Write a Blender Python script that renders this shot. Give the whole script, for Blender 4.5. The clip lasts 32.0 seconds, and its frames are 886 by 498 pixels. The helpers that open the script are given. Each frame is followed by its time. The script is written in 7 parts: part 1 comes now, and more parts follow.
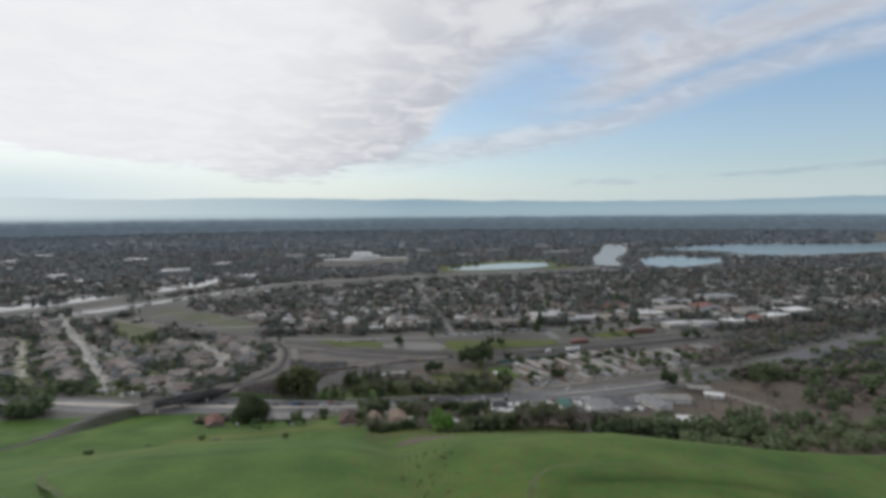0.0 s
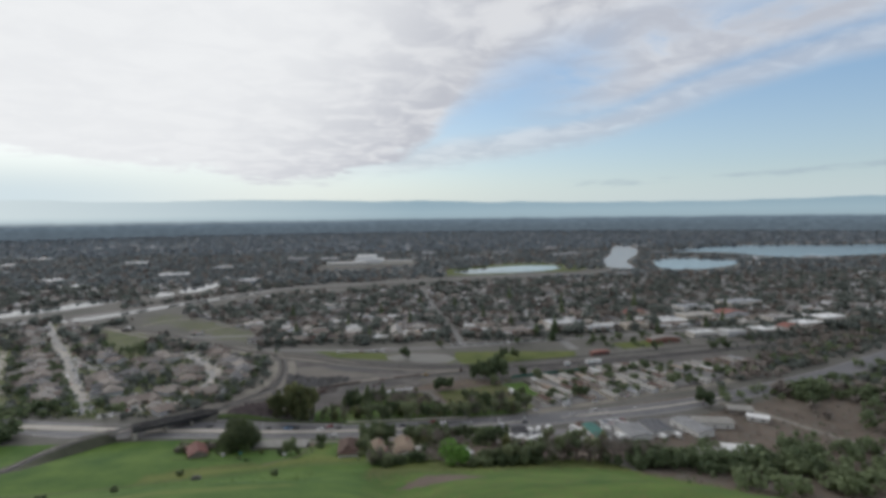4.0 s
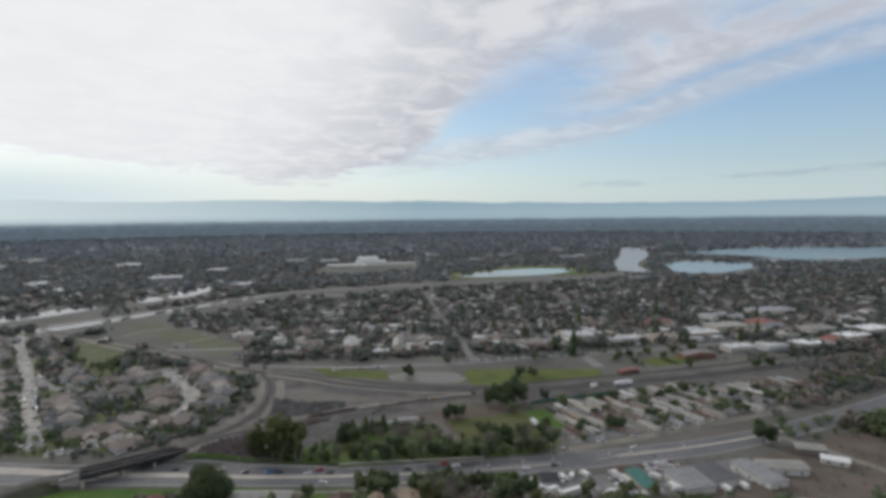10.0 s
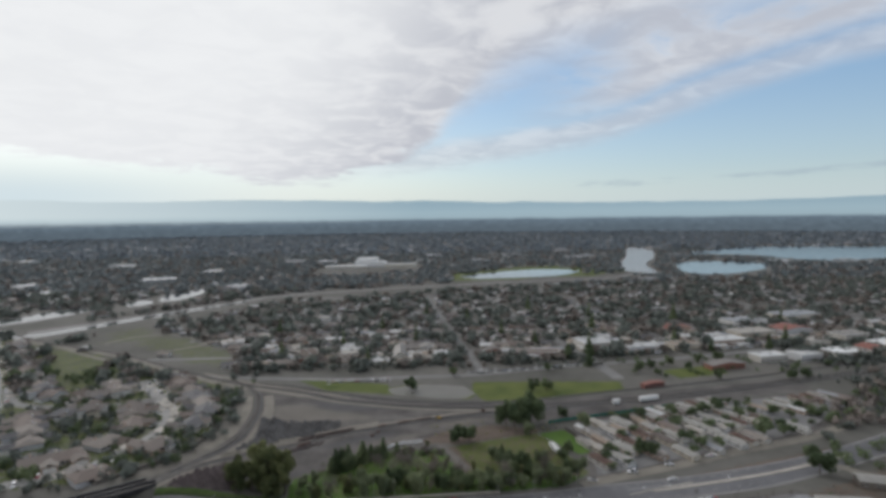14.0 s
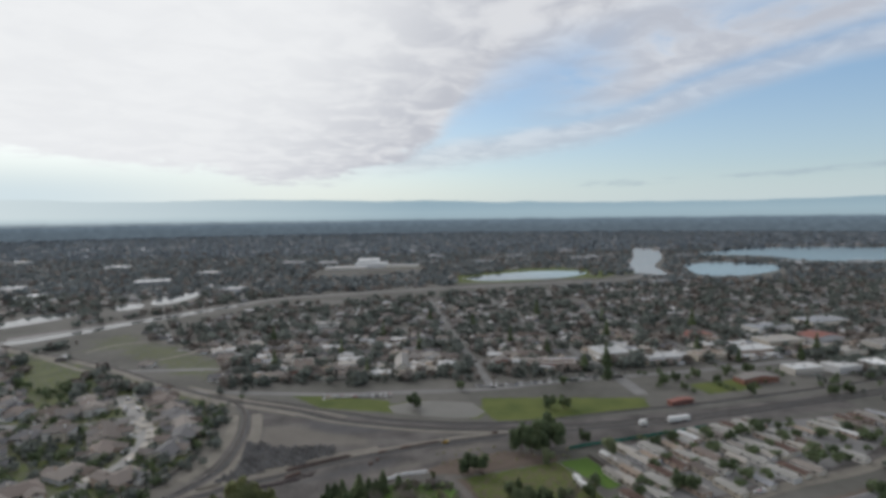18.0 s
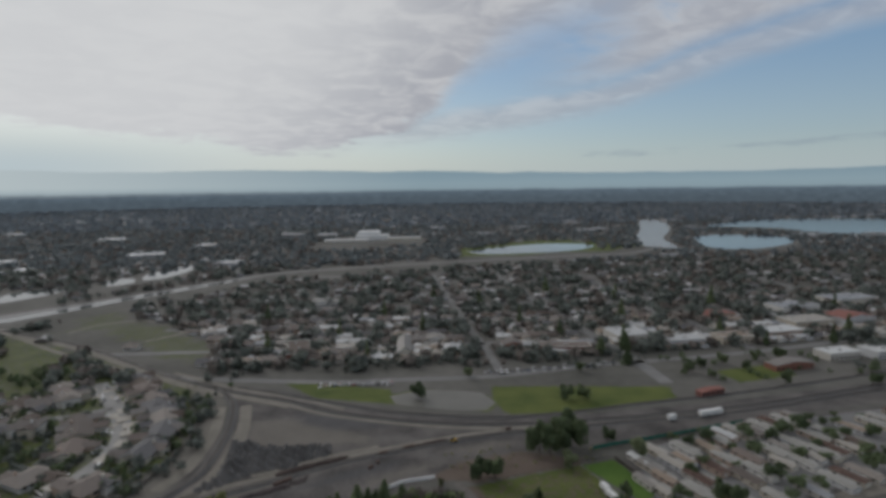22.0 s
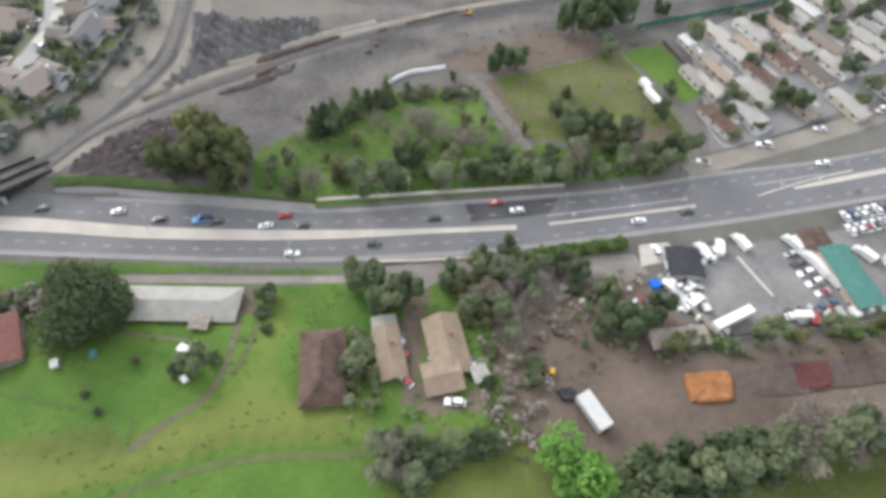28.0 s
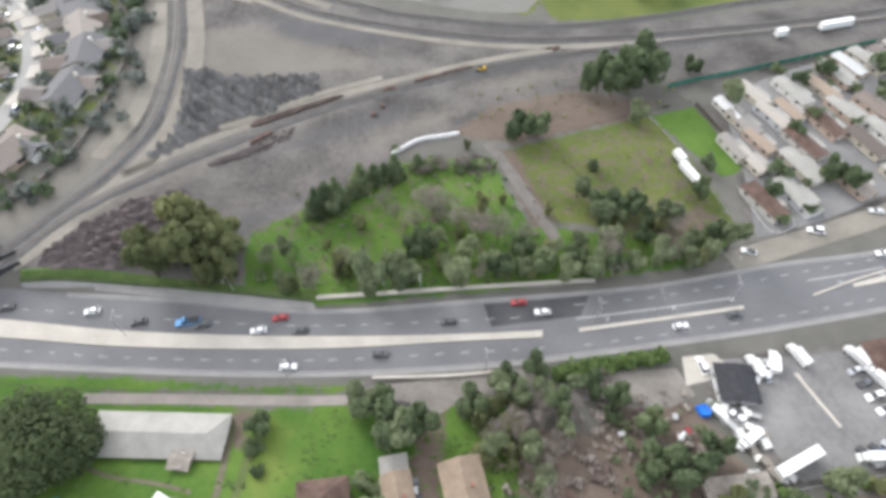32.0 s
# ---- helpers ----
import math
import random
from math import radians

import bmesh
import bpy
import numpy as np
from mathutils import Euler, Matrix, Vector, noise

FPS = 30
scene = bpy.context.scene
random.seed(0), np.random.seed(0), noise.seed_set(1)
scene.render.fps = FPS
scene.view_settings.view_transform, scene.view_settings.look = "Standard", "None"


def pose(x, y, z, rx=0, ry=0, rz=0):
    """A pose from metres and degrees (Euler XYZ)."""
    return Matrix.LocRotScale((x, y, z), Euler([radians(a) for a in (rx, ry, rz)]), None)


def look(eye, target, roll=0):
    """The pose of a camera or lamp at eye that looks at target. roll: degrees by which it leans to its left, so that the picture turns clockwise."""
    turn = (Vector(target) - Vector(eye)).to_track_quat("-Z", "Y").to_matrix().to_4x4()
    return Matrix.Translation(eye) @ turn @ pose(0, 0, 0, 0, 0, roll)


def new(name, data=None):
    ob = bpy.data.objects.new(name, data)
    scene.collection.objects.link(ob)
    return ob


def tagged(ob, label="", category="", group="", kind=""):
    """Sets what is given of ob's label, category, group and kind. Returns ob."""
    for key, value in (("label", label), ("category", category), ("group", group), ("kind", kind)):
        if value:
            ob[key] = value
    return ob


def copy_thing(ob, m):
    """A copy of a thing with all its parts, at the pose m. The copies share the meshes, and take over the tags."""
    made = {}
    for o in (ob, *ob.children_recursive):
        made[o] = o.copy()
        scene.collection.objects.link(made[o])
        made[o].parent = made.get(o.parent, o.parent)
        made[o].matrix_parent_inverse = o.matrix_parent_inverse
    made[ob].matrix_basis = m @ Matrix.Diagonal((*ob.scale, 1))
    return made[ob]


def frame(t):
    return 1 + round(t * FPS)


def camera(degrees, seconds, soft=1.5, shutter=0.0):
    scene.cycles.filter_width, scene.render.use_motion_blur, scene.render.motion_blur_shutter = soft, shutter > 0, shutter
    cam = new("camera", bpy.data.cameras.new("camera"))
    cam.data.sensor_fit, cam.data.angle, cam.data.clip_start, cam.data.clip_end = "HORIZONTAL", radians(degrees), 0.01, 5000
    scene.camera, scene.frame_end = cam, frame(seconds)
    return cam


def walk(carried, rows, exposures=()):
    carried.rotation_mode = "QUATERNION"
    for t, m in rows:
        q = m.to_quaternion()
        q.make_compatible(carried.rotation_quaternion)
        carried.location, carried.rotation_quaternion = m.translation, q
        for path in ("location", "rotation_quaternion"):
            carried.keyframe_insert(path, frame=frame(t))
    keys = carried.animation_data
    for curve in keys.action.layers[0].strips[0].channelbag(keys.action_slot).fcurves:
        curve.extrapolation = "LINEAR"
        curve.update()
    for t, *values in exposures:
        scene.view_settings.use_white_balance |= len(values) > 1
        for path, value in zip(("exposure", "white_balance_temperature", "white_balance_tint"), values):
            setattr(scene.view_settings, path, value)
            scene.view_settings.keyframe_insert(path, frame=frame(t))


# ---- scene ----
cam = camera(77.4, 32.0, soft=4.0)
PATH = [
    (0, (0.436, 15.904, 142.076), (0.629, 17.89, 141.95), -0.5),
    (1, (0.61, 26.512, 142.636), (0.799, 28.499, 142.51), -0.5),
    (2, (0.5, 37.232, 142.374), (0.685, 39.219, 142.251), -0.6),
    (3, (0.875, 48.157, 142.238), (1.054, 50.145, 142.116), -0.7),
    (3.5, (0.549, 53.736, 142.15), (0.726, 55.724, 142.03), -0.7),
    (5.5, (0.79, 75.715, 142.488), (0.961, 77.704, 142.367), -0.7),
    (6, (0.926, 81.305, 142.077), (1.096, 83.295, 141.957), -0.7),
    (7, (0.397, 91.847, 142.235), (0.567, 93.836, 142.115), -0.6),
    (8, (0.999, 102.669, 142.077), (1.166, 104.658, 141.958), -0.7),
    (9, (0.768, 112.898, 142.182), (0.936, 114.887, 142.063), -0.7),
    (10, (-0.143, 122.996, 142.469), (0.026, 124.985, 142.351), -0.6),
    (11, (-0.368, 134.688, 142.154), (-0.199, 136.677, 142.037), -0.6),
    (12, (0.012, 145.795, 141.617), (0.179, 147.785, 141.501), -0.7),
    (13, (-0.12, 156.749, 141.41), (0.047, 158.739, 141.294), -0.7),
    (14, (-0.239, 167.277, 141.05), (-0.073, 169.266, 140.932), -0.7),
    (14.5, (-0.533, 172.114, 141.028), (-0.368, 174.104, 140.909), -0.7),
    (16.5, (-0.022, 192.695, 140.777), (0.139, 194.685, 140.659), -0.7),
    (17, (-0.222, 198.386, 141.28), (-0.062, 200.376, 141.16), -0.6),
    (18, (-0.229, 209.307, 140.867), (-0.069, 211.297, 140.749), -0.7),
    (19, (-0.452, 219.04, 141.199), (-0.293, 221.03, 141.08), -0.7),
    (20, (-0.452, 229.746, 141.302), (-0.294, 231.739, 141.251), -0.7),
    (21, (-0.307, 240.519, 140.082), (-0.151, 242.511, 140.151), -0.6),
    (21.5, (-0.379, 246.324, 140.134), (-0.224, 248.318, 140.098), -0.7),
    (22, (-0.793, 250.496, 141.468), (-0.639, 252.478, 141.245), -0.7),
    (22.5, (0.017, 256.825, 141.438), (0.162, 258.747, 140.904), -0.7),
    (23, (0.71, 262.82, 141.464), (0.841, 264.619, 140.601), -0.8),
    (23.5, (0.448, 268.604, 141.677), (0.564, 270.209, 140.489), -0.8),
    (24, (0.807, 274.324, 141.575), (0.904, 275.731, 140.157), -0.9),
    (24.5, (0.771, 279.897, 142.007), (0.857, 281.149, 140.449), -0.8),
    (26.5, (0.513, 299.423, 142.794), (0.587, 300.58, 141.164), -0.8),
    (27, (0.33, 304.15, 142.977), (0.403, 305.307, 141.347), -0.7),
    (28, (-0.196, 313.331, 143.399), (-0.123, 314.486, 141.768), -0.6),
    (29, (-0.557, 322.984, 143.761), (-0.484, 324.139, 142.13), -0.5),
    (30, (-1.121, 332.117, 143.924), (-1.048, 333.275, 142.295), -0.5),
    (31, (-1.75, 341.58, 144.169), (-1.676, 342.737, 142.539), -0.4),
    (32, (-2.288, 350.311, 143.88), (-2.214, 351.478, 142.257), -0.4),
]
EXPOSURES = [(0, 0.0, 6300, 10), (19.4, 0.0, 6300, 10), (20.5, -0.2, 6300, 10), (21.6, -0.5, 6300, 10), (22.3, -0.42, 6300, 10), (23.0, 0.06, 6300, 10), (23.5, 0.46, 6300, 10), (24.0, 0.68, 6300, 10), (24.5, 0.84, 6300, 10), (26.5, 1.22, 6300, 10), (28.0, 1.33, 6300, 10), (30.0, 1.26, 6300, 10), (31.0, 1.28, 6300, 10), (32.0, 1.50, 6300, 10)]
walk(cam, [(t, look(e, a, r)) for t, e, a, r in PATH], EXPOSURES)

# ---- world and sun ----
SUN_AZ, SUN_EL = radians(-34), radians(30)      # azimuth from +y, towards -x


def make_world():
    w = bpy.data.worlds.new("overcast_sky")
    scene.world = w
    w.use_nodes = True
    nt = w.node_tree
    nt.nodes.clear()
    N, L = nt.nodes.new, nt.links.new

    def math_(op, a, b=None, c=None, clamp=False):
        n = N("ShaderNodeMath")
        n.operation, n.use_clamp = op, clamp
        for i, v in enumerate((a, b, c)):
            if v is None:
                continue
            if isinstance(v, (int, float)):
                n.inputs[i].default_value = v
            else:
                L(v, n.inputs[i])
        return n.outputs[0]

    def step(v, lo, hi):
        n = N("ShaderNodeMapRange")
        n.interpolation_type = "SMOOTHSTEP"
        for i, x in ((0, v), (1, lo), (2, hi)):
            if isinstance(x, (int, float)):
                n.inputs[i].default_value = x
            else:
                L(x, n.inputs[i])
        return n.outputs[0]

    def curve(v, pts):
        """A line through (degrees of azimuth, value) points."""
        n = N("ShaderNodeFloatCurve")
        c = n.mapping.curves[0]
        for i, (x, y) in enumerate(pts):
            p = ((x + 60) / 120, y / 40)
            if i < 2:
                c.points[i].location = p
            else:
                c.points.new(*p)
        n.mapping.update()
        L(math_("MULTIPLY_ADD", v, 1 / 120, 0.5), n.inputs["Value"])
        return math_("MULTIPLY", n.outputs[0], 40)

    def mix(f, a, b):
        n = N("ShaderNodeMix")
        n.data_type = "RGBA"
        for i, v in ((0, f), (6, a), (7, b)):
            if isinstance(v, tuple):
                n.inputs[i].default_value = (*v, 1)
            elif isinstance(v, (int, float)):
                n.inputs[i].default_value = v
            else:
                L(v, n.inputs[i])
        return n.outputs[2]

    def noise_(vec, scale, detail=6, rough=0.6, dist=0.0):
        n = N("ShaderNodeTexNoise")
        n.inputs["Scale"].default_value, n.inputs["Detail"].default_value = scale, detail
        n.inputs["Roughness"].default_value, n.inputs["Distortion"].default_value = rough, dist
        L(vec, n.inputs["Vector"])
        return n.outputs["Fac"]

    tc = N("ShaderNodeTexCoord").outputs["Generated"]
    sep = N("ShaderNodeSeparateXYZ")
    L(tc, sep.inputs[0])
    x, y, z = sep.outputs
    az = math_("MULTIPLY", math_("ARCTAN2", x, y), 57.2958)
    el = math_("MULTIPLY", math_("ARCSINE", z), 57.2958)
    # cloud layer on a flat plane above
    zc = math_("ADD", math_("MAXIMUM", z, 0.0), 0.09)
    comb = N("ShaderNodeCombineXYZ")
    L(math_("DIVIDE", x, zc), comb.inputs[0])
    L(math_("DIVIDE", y, zc), comb.inputs[1])
    flat = comb.outputs[0]
    n1 = noise_(flat, 0.9, 8, 0.62, 0.3)
    n2 = noise_(flat, 3.4, 7, 0.62, 0.6)
    wob = math_("MULTIPLY_ADD", math_("SUBTRACT", n1, 0.5), 9.0, math_("MULTIPLY", math_("SUBTRACT", n2, 0.5), 5.0))
    elw = math_("ADD", el, wob)
    # lower edge of the cloud bank, by azimuth
    e1 = curve(az, [(-60, 5.6), (-33.5, 5.4), (-23, 4.6), (-10, 3.5), (-4, 4.3), (0.3, 5.4), (4, 7.4), (7, 10.6), (12, 13.0), (22, 15.0), (36, 16.6), (60, 19)])
    soft = math_("MULTIPLY_ADD", step(az, -2, 16), 4.5, 1.0)
    bank = step(math_("DIVIDE", math_("SUBTRACT", math_("MULTIPLY_ADD", wob, 0.6, el), e1), soft), -0.5, 0.9)
    # a bright band rising to the right
    e2 = curve(az, [(-60, 2), (-12, 4.2), (-3, 5.2), (6.7, 6.4), (12, 7.1), (23, 9.2), (28.3, 11.0), (37.4, 13.0), (44, 13.9), (60, 15)])
    d = math_("ABSOLUTE", math_("SUBTRACT", math_("MULTIPLY_ADD", wob, 0.22, el), e2))
    band = math_("MULTIPLY", math_("SUBTRACT", 1.0, step(d, 0.2, 2.1)), step(az, -16, 6))
    veil = math_("MULTIPLY", step(math_("MULTIPLY_ADD", n2, 0.5, n1), 0.50, 0.80), math_("MULTIPLY", step(math_("SUBTRACT", el, e2), 0.3, 2.6), step(az, 10, 26)))
    cover = math_("MAXIMUM", math_("MAXIMUM", bank, math_("MULTIPLY", band, 0.62)), math_("MULTIPLY", veil, 0.92), clamp=True)
    # small dark streaks low on the right
    d3 = math_("ABSOLUTE", math_("SUBTRACT", math_("MULTIPLY_ADD", wob, 0.12, el), curve(az, [(-60, 3.2), (14, 3.1), (30, 3.2), (40, 3.7), (60, 4.6)])))
    streak = math_("MULTIPLY", math_("SUBTRACT", 1.0, step(d3, 0.08, 0.42)), math_("MULTIPLY", step(az, 14, 20), step(n1, 0.44, 0.56)))
    # nearness to the sun
    dot = N("ShaderNodeVectorMath")
    dot.operation = "DOT_PRODUCT"
    L(tc, dot.inputs[0])
    dot.inputs[1].default_value = (math.sin(SUN_AZ) * math.cos(SUN_EL), math.cos(SUN_AZ) * math.cos(SUN_EL), math.sin(SUN_EL))
    near = step(dot.outputs["Value"], 0.74, 0.93)
    shade = step(math_("MULTIPLY_ADD", n2, 0.75, math_("MULTIPLY", n1, 0.45)), 0.46, 0.70)
    cloud = mix(shade, (0.72, 0.72, 0.73), (0.52, 0.53, 0.57))
    cloud = mix(math_("MULTIPLY", near, math_("MULTIPLY_ADD", shade, -0.10, 1.0)), cloud, (0.87, 0.868, 0.858))
    sky = N("ShaderNodeTexSky")
    sky.sky_type, sky.sun_disc = "NISHITA", False
    sky.sun_elevation, sky.sun_rotation = SUN_EL, SUN_AZ
    sky.air_density, sky.dust_density = 1.0, 1.0
    bl = N("ShaderNodeVectorMath")
    bl.operation = "SCALE"
    L(sky.outputs[0], bl.inputs[0])
    bl.inputs["Scale"].default_value = 0.10
    clear = mix(0.45, bl.outputs[0], mix(step(el, 1.0, 16.0), (0.56, 0.72, 0.80), (0.30, 0.52, 0.80)))
    hazeband = math_("SUBTRACT", 1.0, step(el, 0.2, 5.0))
    clear = mix(math_("MULTIPLY", hazeband, 0.55), clear, (0.60, 0.70, 0.73))
    clear = mix(math_("MULTIPLY", step(az, 8, -34), math_("SUBTRACT", 1.0, step(el, 2.0, 9.0))), clear, (0.66, 0.75, 0.77))
    out = mix(cover, clear, cloud)
    out = mix(math_("MULTIPLY", streak, 0.5), out, (0.36, 0.44, 0.50))
    bg = N("ShaderNodeBackground")
    L(out, bg.inputs[0])
    bg.inputs[1].default_value = 1.0
    o = N("ShaderNodeOutputWorld")
    L(bg.outputs[0], o.inputs[0])


make_world()
sun = new("sun", bpy.data.lights.new("sun", "SUN"))
sun.data.energy, sun.data.angle, sun.data.color = 1.2, radians(28), (1.0, 0.97, 0.93)
sun.matrix_world = look((math.sin(SUN_AZ) * math.cos(SUN_EL) * 900, math.cos(SUN_AZ) * math.cos(SUN_EL) * 900, math.sin(SUN_EL) * 900), (0, 0, 0))


# ---- materials ----
def material(name, c1, c2, scale=1.0, rough=0.85, metal=0.0, fine=None, bump=0.0, rand=0.0, island=0.0, spec=0.3, space="Object", trans=0.0):
    """Two tones mixed by noise at two scales; rand and island vary the value by object and by piece."""
    m = bpy.data.materials.new(name)
    m.use_nodes = True
    nt = m.node_tree
    b = nt.nodes["Principled BSDF"]
    N, L = nt.nodes.new, nt.links.new
    tc = N("ShaderNodeTexCoord").outputs[space]
    a = N("ShaderNodeTexNoise")
    a.inputs["Scale"].default_value, a.inputs["Detail"].default_value = scale, 5
    L(tc, a.inputs["Vector"])
    f = N("ShaderNodeTexNoise")
    f.inputs["Scale"].default_value, f.inputs["Detail"].default_value = fine or scale * 9, 3
    L(tc, f.inputs["Vector"])
    ad = N("ShaderNodeMath")
    ad.operation = "MULTIPLY_ADD"
    L(f.outputs["Fac"], ad.inputs[0])
    ad.inputs[1].default_value = 0.5
    L(a.outputs["Fac"], ad.inputs[2])
    mr = N("ShaderNodeMapRange")
    mr.inputs[1].default_value, mr.inputs[2].default_value = 0.5, 1.0
    L(ad.outputs[0], mr.inputs[0])
    mx = N("ShaderNodeMix")
    mx.data_type = "RGBA"
    L(mr.outputs[0], mx.inputs[0])
    mx.inputs[6].default_value, mx.inputs[7].default_value = (*c1, 1), (*c2, 1)
    col = mx.outputs[2]
    for amount, node, sock in ((rand, "ShaderNodeObjectInfo", "Random"), (island, "ShaderNodeNewGeometry", "Random Per Island")):
        if amount:
            r = N(node)
            h = N("ShaderNodeHueSaturation")
            k = N("ShaderNodeMapRange")
            k.inputs[3].default_value, k.inputs[4].default_value = 1 - amount, 1 + amount
            L(r.outputs[sock], k.inputs[0])
            L(k.outputs[0], h.inputs["Value"])
            k2 = N("ShaderNodeMapRange")
            k2.inputs[3].default_value, k2.inputs[4].default_value = 0.5 + 0.05 * amount, 0.5 - 0.05 * amount
            L(r.outputs[sock], k2.inputs[0])
            L(k2.outputs[0], h.inputs["Hue"])
            L(col, h.inputs["Color"])
            col = h.outputs[0]
    L(col, b.inputs["Base Color"])
    b.inputs["Roughness"].default_value, b.inputs["Metallic"].default_value = rough, metal
    b.inputs["Specular IOR Level"].default_value = spec
    if bump:
        bp = N("ShaderNodeBump")
        bp.inputs["Strength"].default_value, bp.inputs["Distance"].default_value = bump, 0.1
        L(f.outputs["Fac"], bp.inputs["Height"])
        L(bp.outputs[0], b.inputs["Normal"])
    if trans:
        tl, ms = N("ShaderNodeBsdfTranslucent"), N("ShaderNodeMixShader")
        L(col, tl.inputs["Color"])
        ms.inputs[0].default_value = trans
        L(b.outputs[0], ms.inputs[1])
        L(tl.outputs[0], ms.inputs[2])
        L(ms.outputs[0], nt.nodes["Material Output"].inputs["Surface"])
    return m


def palette(name, colours, rough=0.7, scale=1.2, metal=0.0, spec=0.3, node="ShaderNodeObjectInfo", sock="Random"):
    """A paint whose colour is picked for each object (or each loose piece) from a list, with stains."""
    m = material(name, (1, 1, 1), (0.8, 0.8, 0.8), scale, rough, metal, spec=spec)
    nt = m.node_tree
    b = nt.nodes["Principled BSDF"]
    r = nt.nodes.new(node)
    ramp = nt.nodes.new("ShaderNodeValToRGB")
    ramp.color_ramp.interpolation = "CONSTANT"
    el = ramp.color_ramp.elements
    for i, c in enumerate(colours):
        p = i / len(colours)
        e = el[i] if i < 2 else el.new(p)
        e.position, e.color = p, (*c, 1)
    nt.links.new(r.outputs[sock], ramp.inputs[0])
    mul = nt.nodes.new("ShaderNodeMix")
    mul.data_type, mul.blend_type = "RGBA", "MULTIPLY"
    mul.inputs[0].default_value = 1
    old = b.inputs["Base Color"].links[0].from_socket
    nt.links.new(old, mul.inputs[6])
    nt.links.new(ramp.outputs[0], mul.inputs[7])
    nt.links.new(mul.outputs[2], b.inputs["Base Color"])
    return m


ASPHALT = material("asphalt", (0.100, 0.099, 0.104), (0.150, 0.148, 0.153), 0.05, 0.75, fine=1.5, bump=0.2)
ASPHALT_DARK = material("new_asphalt", (0.04, 0.04, 0.044), (0.07, 0.07, 0.072), 0.1, 0.7, fine=2, bump=0.2)
STREET = material("street_asphalt", (0.15, 0.148, 0.145), (0.21, 0.205, 0.198), 0.06, 0.8, fine=1.0)
PALESTREET = material("pale_street_concrete", (0.20, 0.196, 0.19), (0.275, 0.268, 0.257), 0.06, 0.8, fine=1.0)
CONCRETE = material("pale_concrete", (0.33, 0.305, 0.265), (0.43, 0.4, 0.355), 0.12, 0.85, fine=1.2, bump=0.2)
SHOULDER = material("shoulder_concrete", (0.19, 0.185, 0.18), (0.26, 0.25, 0.24), 0.15, 0.85, fine=1.3)
PAINT = material("road_paint", (0.36, 0.36, 0.35), (0.26, 0.26, 0.255), 0.7, 0.6)
PALEDIRT = material("pale_dirt", (0.155, 0.142, 0.12), (0.235, 0.215, 0.182), 0.08, 0.95, fine=0.9, bump=0.3)
BALLAST = material("track_ballast", (0.082, 0.081, 0.082), (0.125, 0.122, 0.12), 0.3, 0.95, fine=4, bump=0.6)
RAIL = material("steel_rail", (0.11, 0.1, 0.095), (0.2, 0.185, 0.175), 2, 0.45, 0.8)
SLEEPER = material("sleeper_wood", (0.07, 0.06, 0.05), (0.11, 0.095, 0.085), 2, 0.9)
ROCK = material("rubble", (0.085, 0.082, 0.081), (0.20, 0.194, 0.188), 0.12, 0.95, fine=3, bump=0.6, island=0.22)
RUSTROCK = material("scrap_rubble", (0.06, 0.05, 0.05), (0.125, 0.104, 0.1), 0.4, 0.95, fine=3, bump=0.6, island=0.25)
WATER = material("water", (0.05, 0.065, 0.07), (0.08, 0.09, 0.09), 0.02, 0.06, spec=0.8)
LAKE = material("lake_water", (0.04, 0.06, 0.085), (0.055, 0.08, 0.105), 0.01, 0.12, spec=0.6)
MUD = material("muddy_water", (0.12, 0.115, 0.1), (0.165, 0.158, 0.14), 0.05, 0.45, spec=0.3)
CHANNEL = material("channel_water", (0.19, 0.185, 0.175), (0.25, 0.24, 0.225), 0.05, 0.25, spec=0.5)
BARK = material("bark", (0.07, 0.055, 0.045), (0.13, 0.11, 0.09), 1.5, 0.95)
LEAF = material("oak_leaf", (0.104, 0.140, 0.076), (0.210, 0.259, 0.140), 0.35, 0.7, fine=2, rand=0.3, spec=0.2, trans=0.55)
LEAF_OAK = material("dark_oak_leaf", (0.066, 0.088, 0.044), (0.135, 0.165, 0.08), 0.35, 0.7, fine=2, island=0.25, spec=0.2, trans=0.5)
LEAF_OLIVE = material("olive_leaf", (0.133, 0.154, 0.070), (0.259, 0.273, 0.133), 0.35, 0.7, fine=2, rand=0.25, spec=0.2, trans=0.55)
LEAF_GREY = material("grey_leaf", (0.150, 0.182, 0.098), (0.270, 0.310, 0.185), 0.35, 0.75, fine=2, rand=0.25, spec=0.2, trans=0.55)
LEAF_FRESH = material("fresh_leaf", (0.102, 0.216, 0.036), (0.204, 0.372, 0.090), 0.4, 0.7, fine=2, spec=0.2, trans=0.4)
HEDGE = material("hedge_leaf", (0.085, 0.14, 0.04), (0.18, 0.25, 0.09), 0.35, 0.7, fine=2, island=0.2, spec=0.2, trans=0.5)
TWIG = material("bare_twig", (0.15, 0.128, 0.11), (0.25, 0.218, 0.192), 0.5, 0.9, rand=0.2)
FARLEAF = material("town_foliage", (0.115, 0.134, 0.117), (0.190, 0.210, 0.185), 0.02, 0.55, fine=0.3, island=0.3, spec=0.4, trans=0.5)
# far foliage paled blue-grey: distance haze is painted into these two colours
FARLEAF_C = material("haze_grey_foliage", (0.130, 0.154, 0.161), (0.198, 0.222, 0.228), 0.02, 0.5, fine=0.3, island=0.3, spec=0.9, trans=0.5)
FARLEAF_B = material("haze_blue_foliage", (0.149, 0.182, 0.209), (0.216, 0.246, 0.276), 0.02, 0.5, fine=0.3, island=0.25, spec=0.9, trans=0.5)
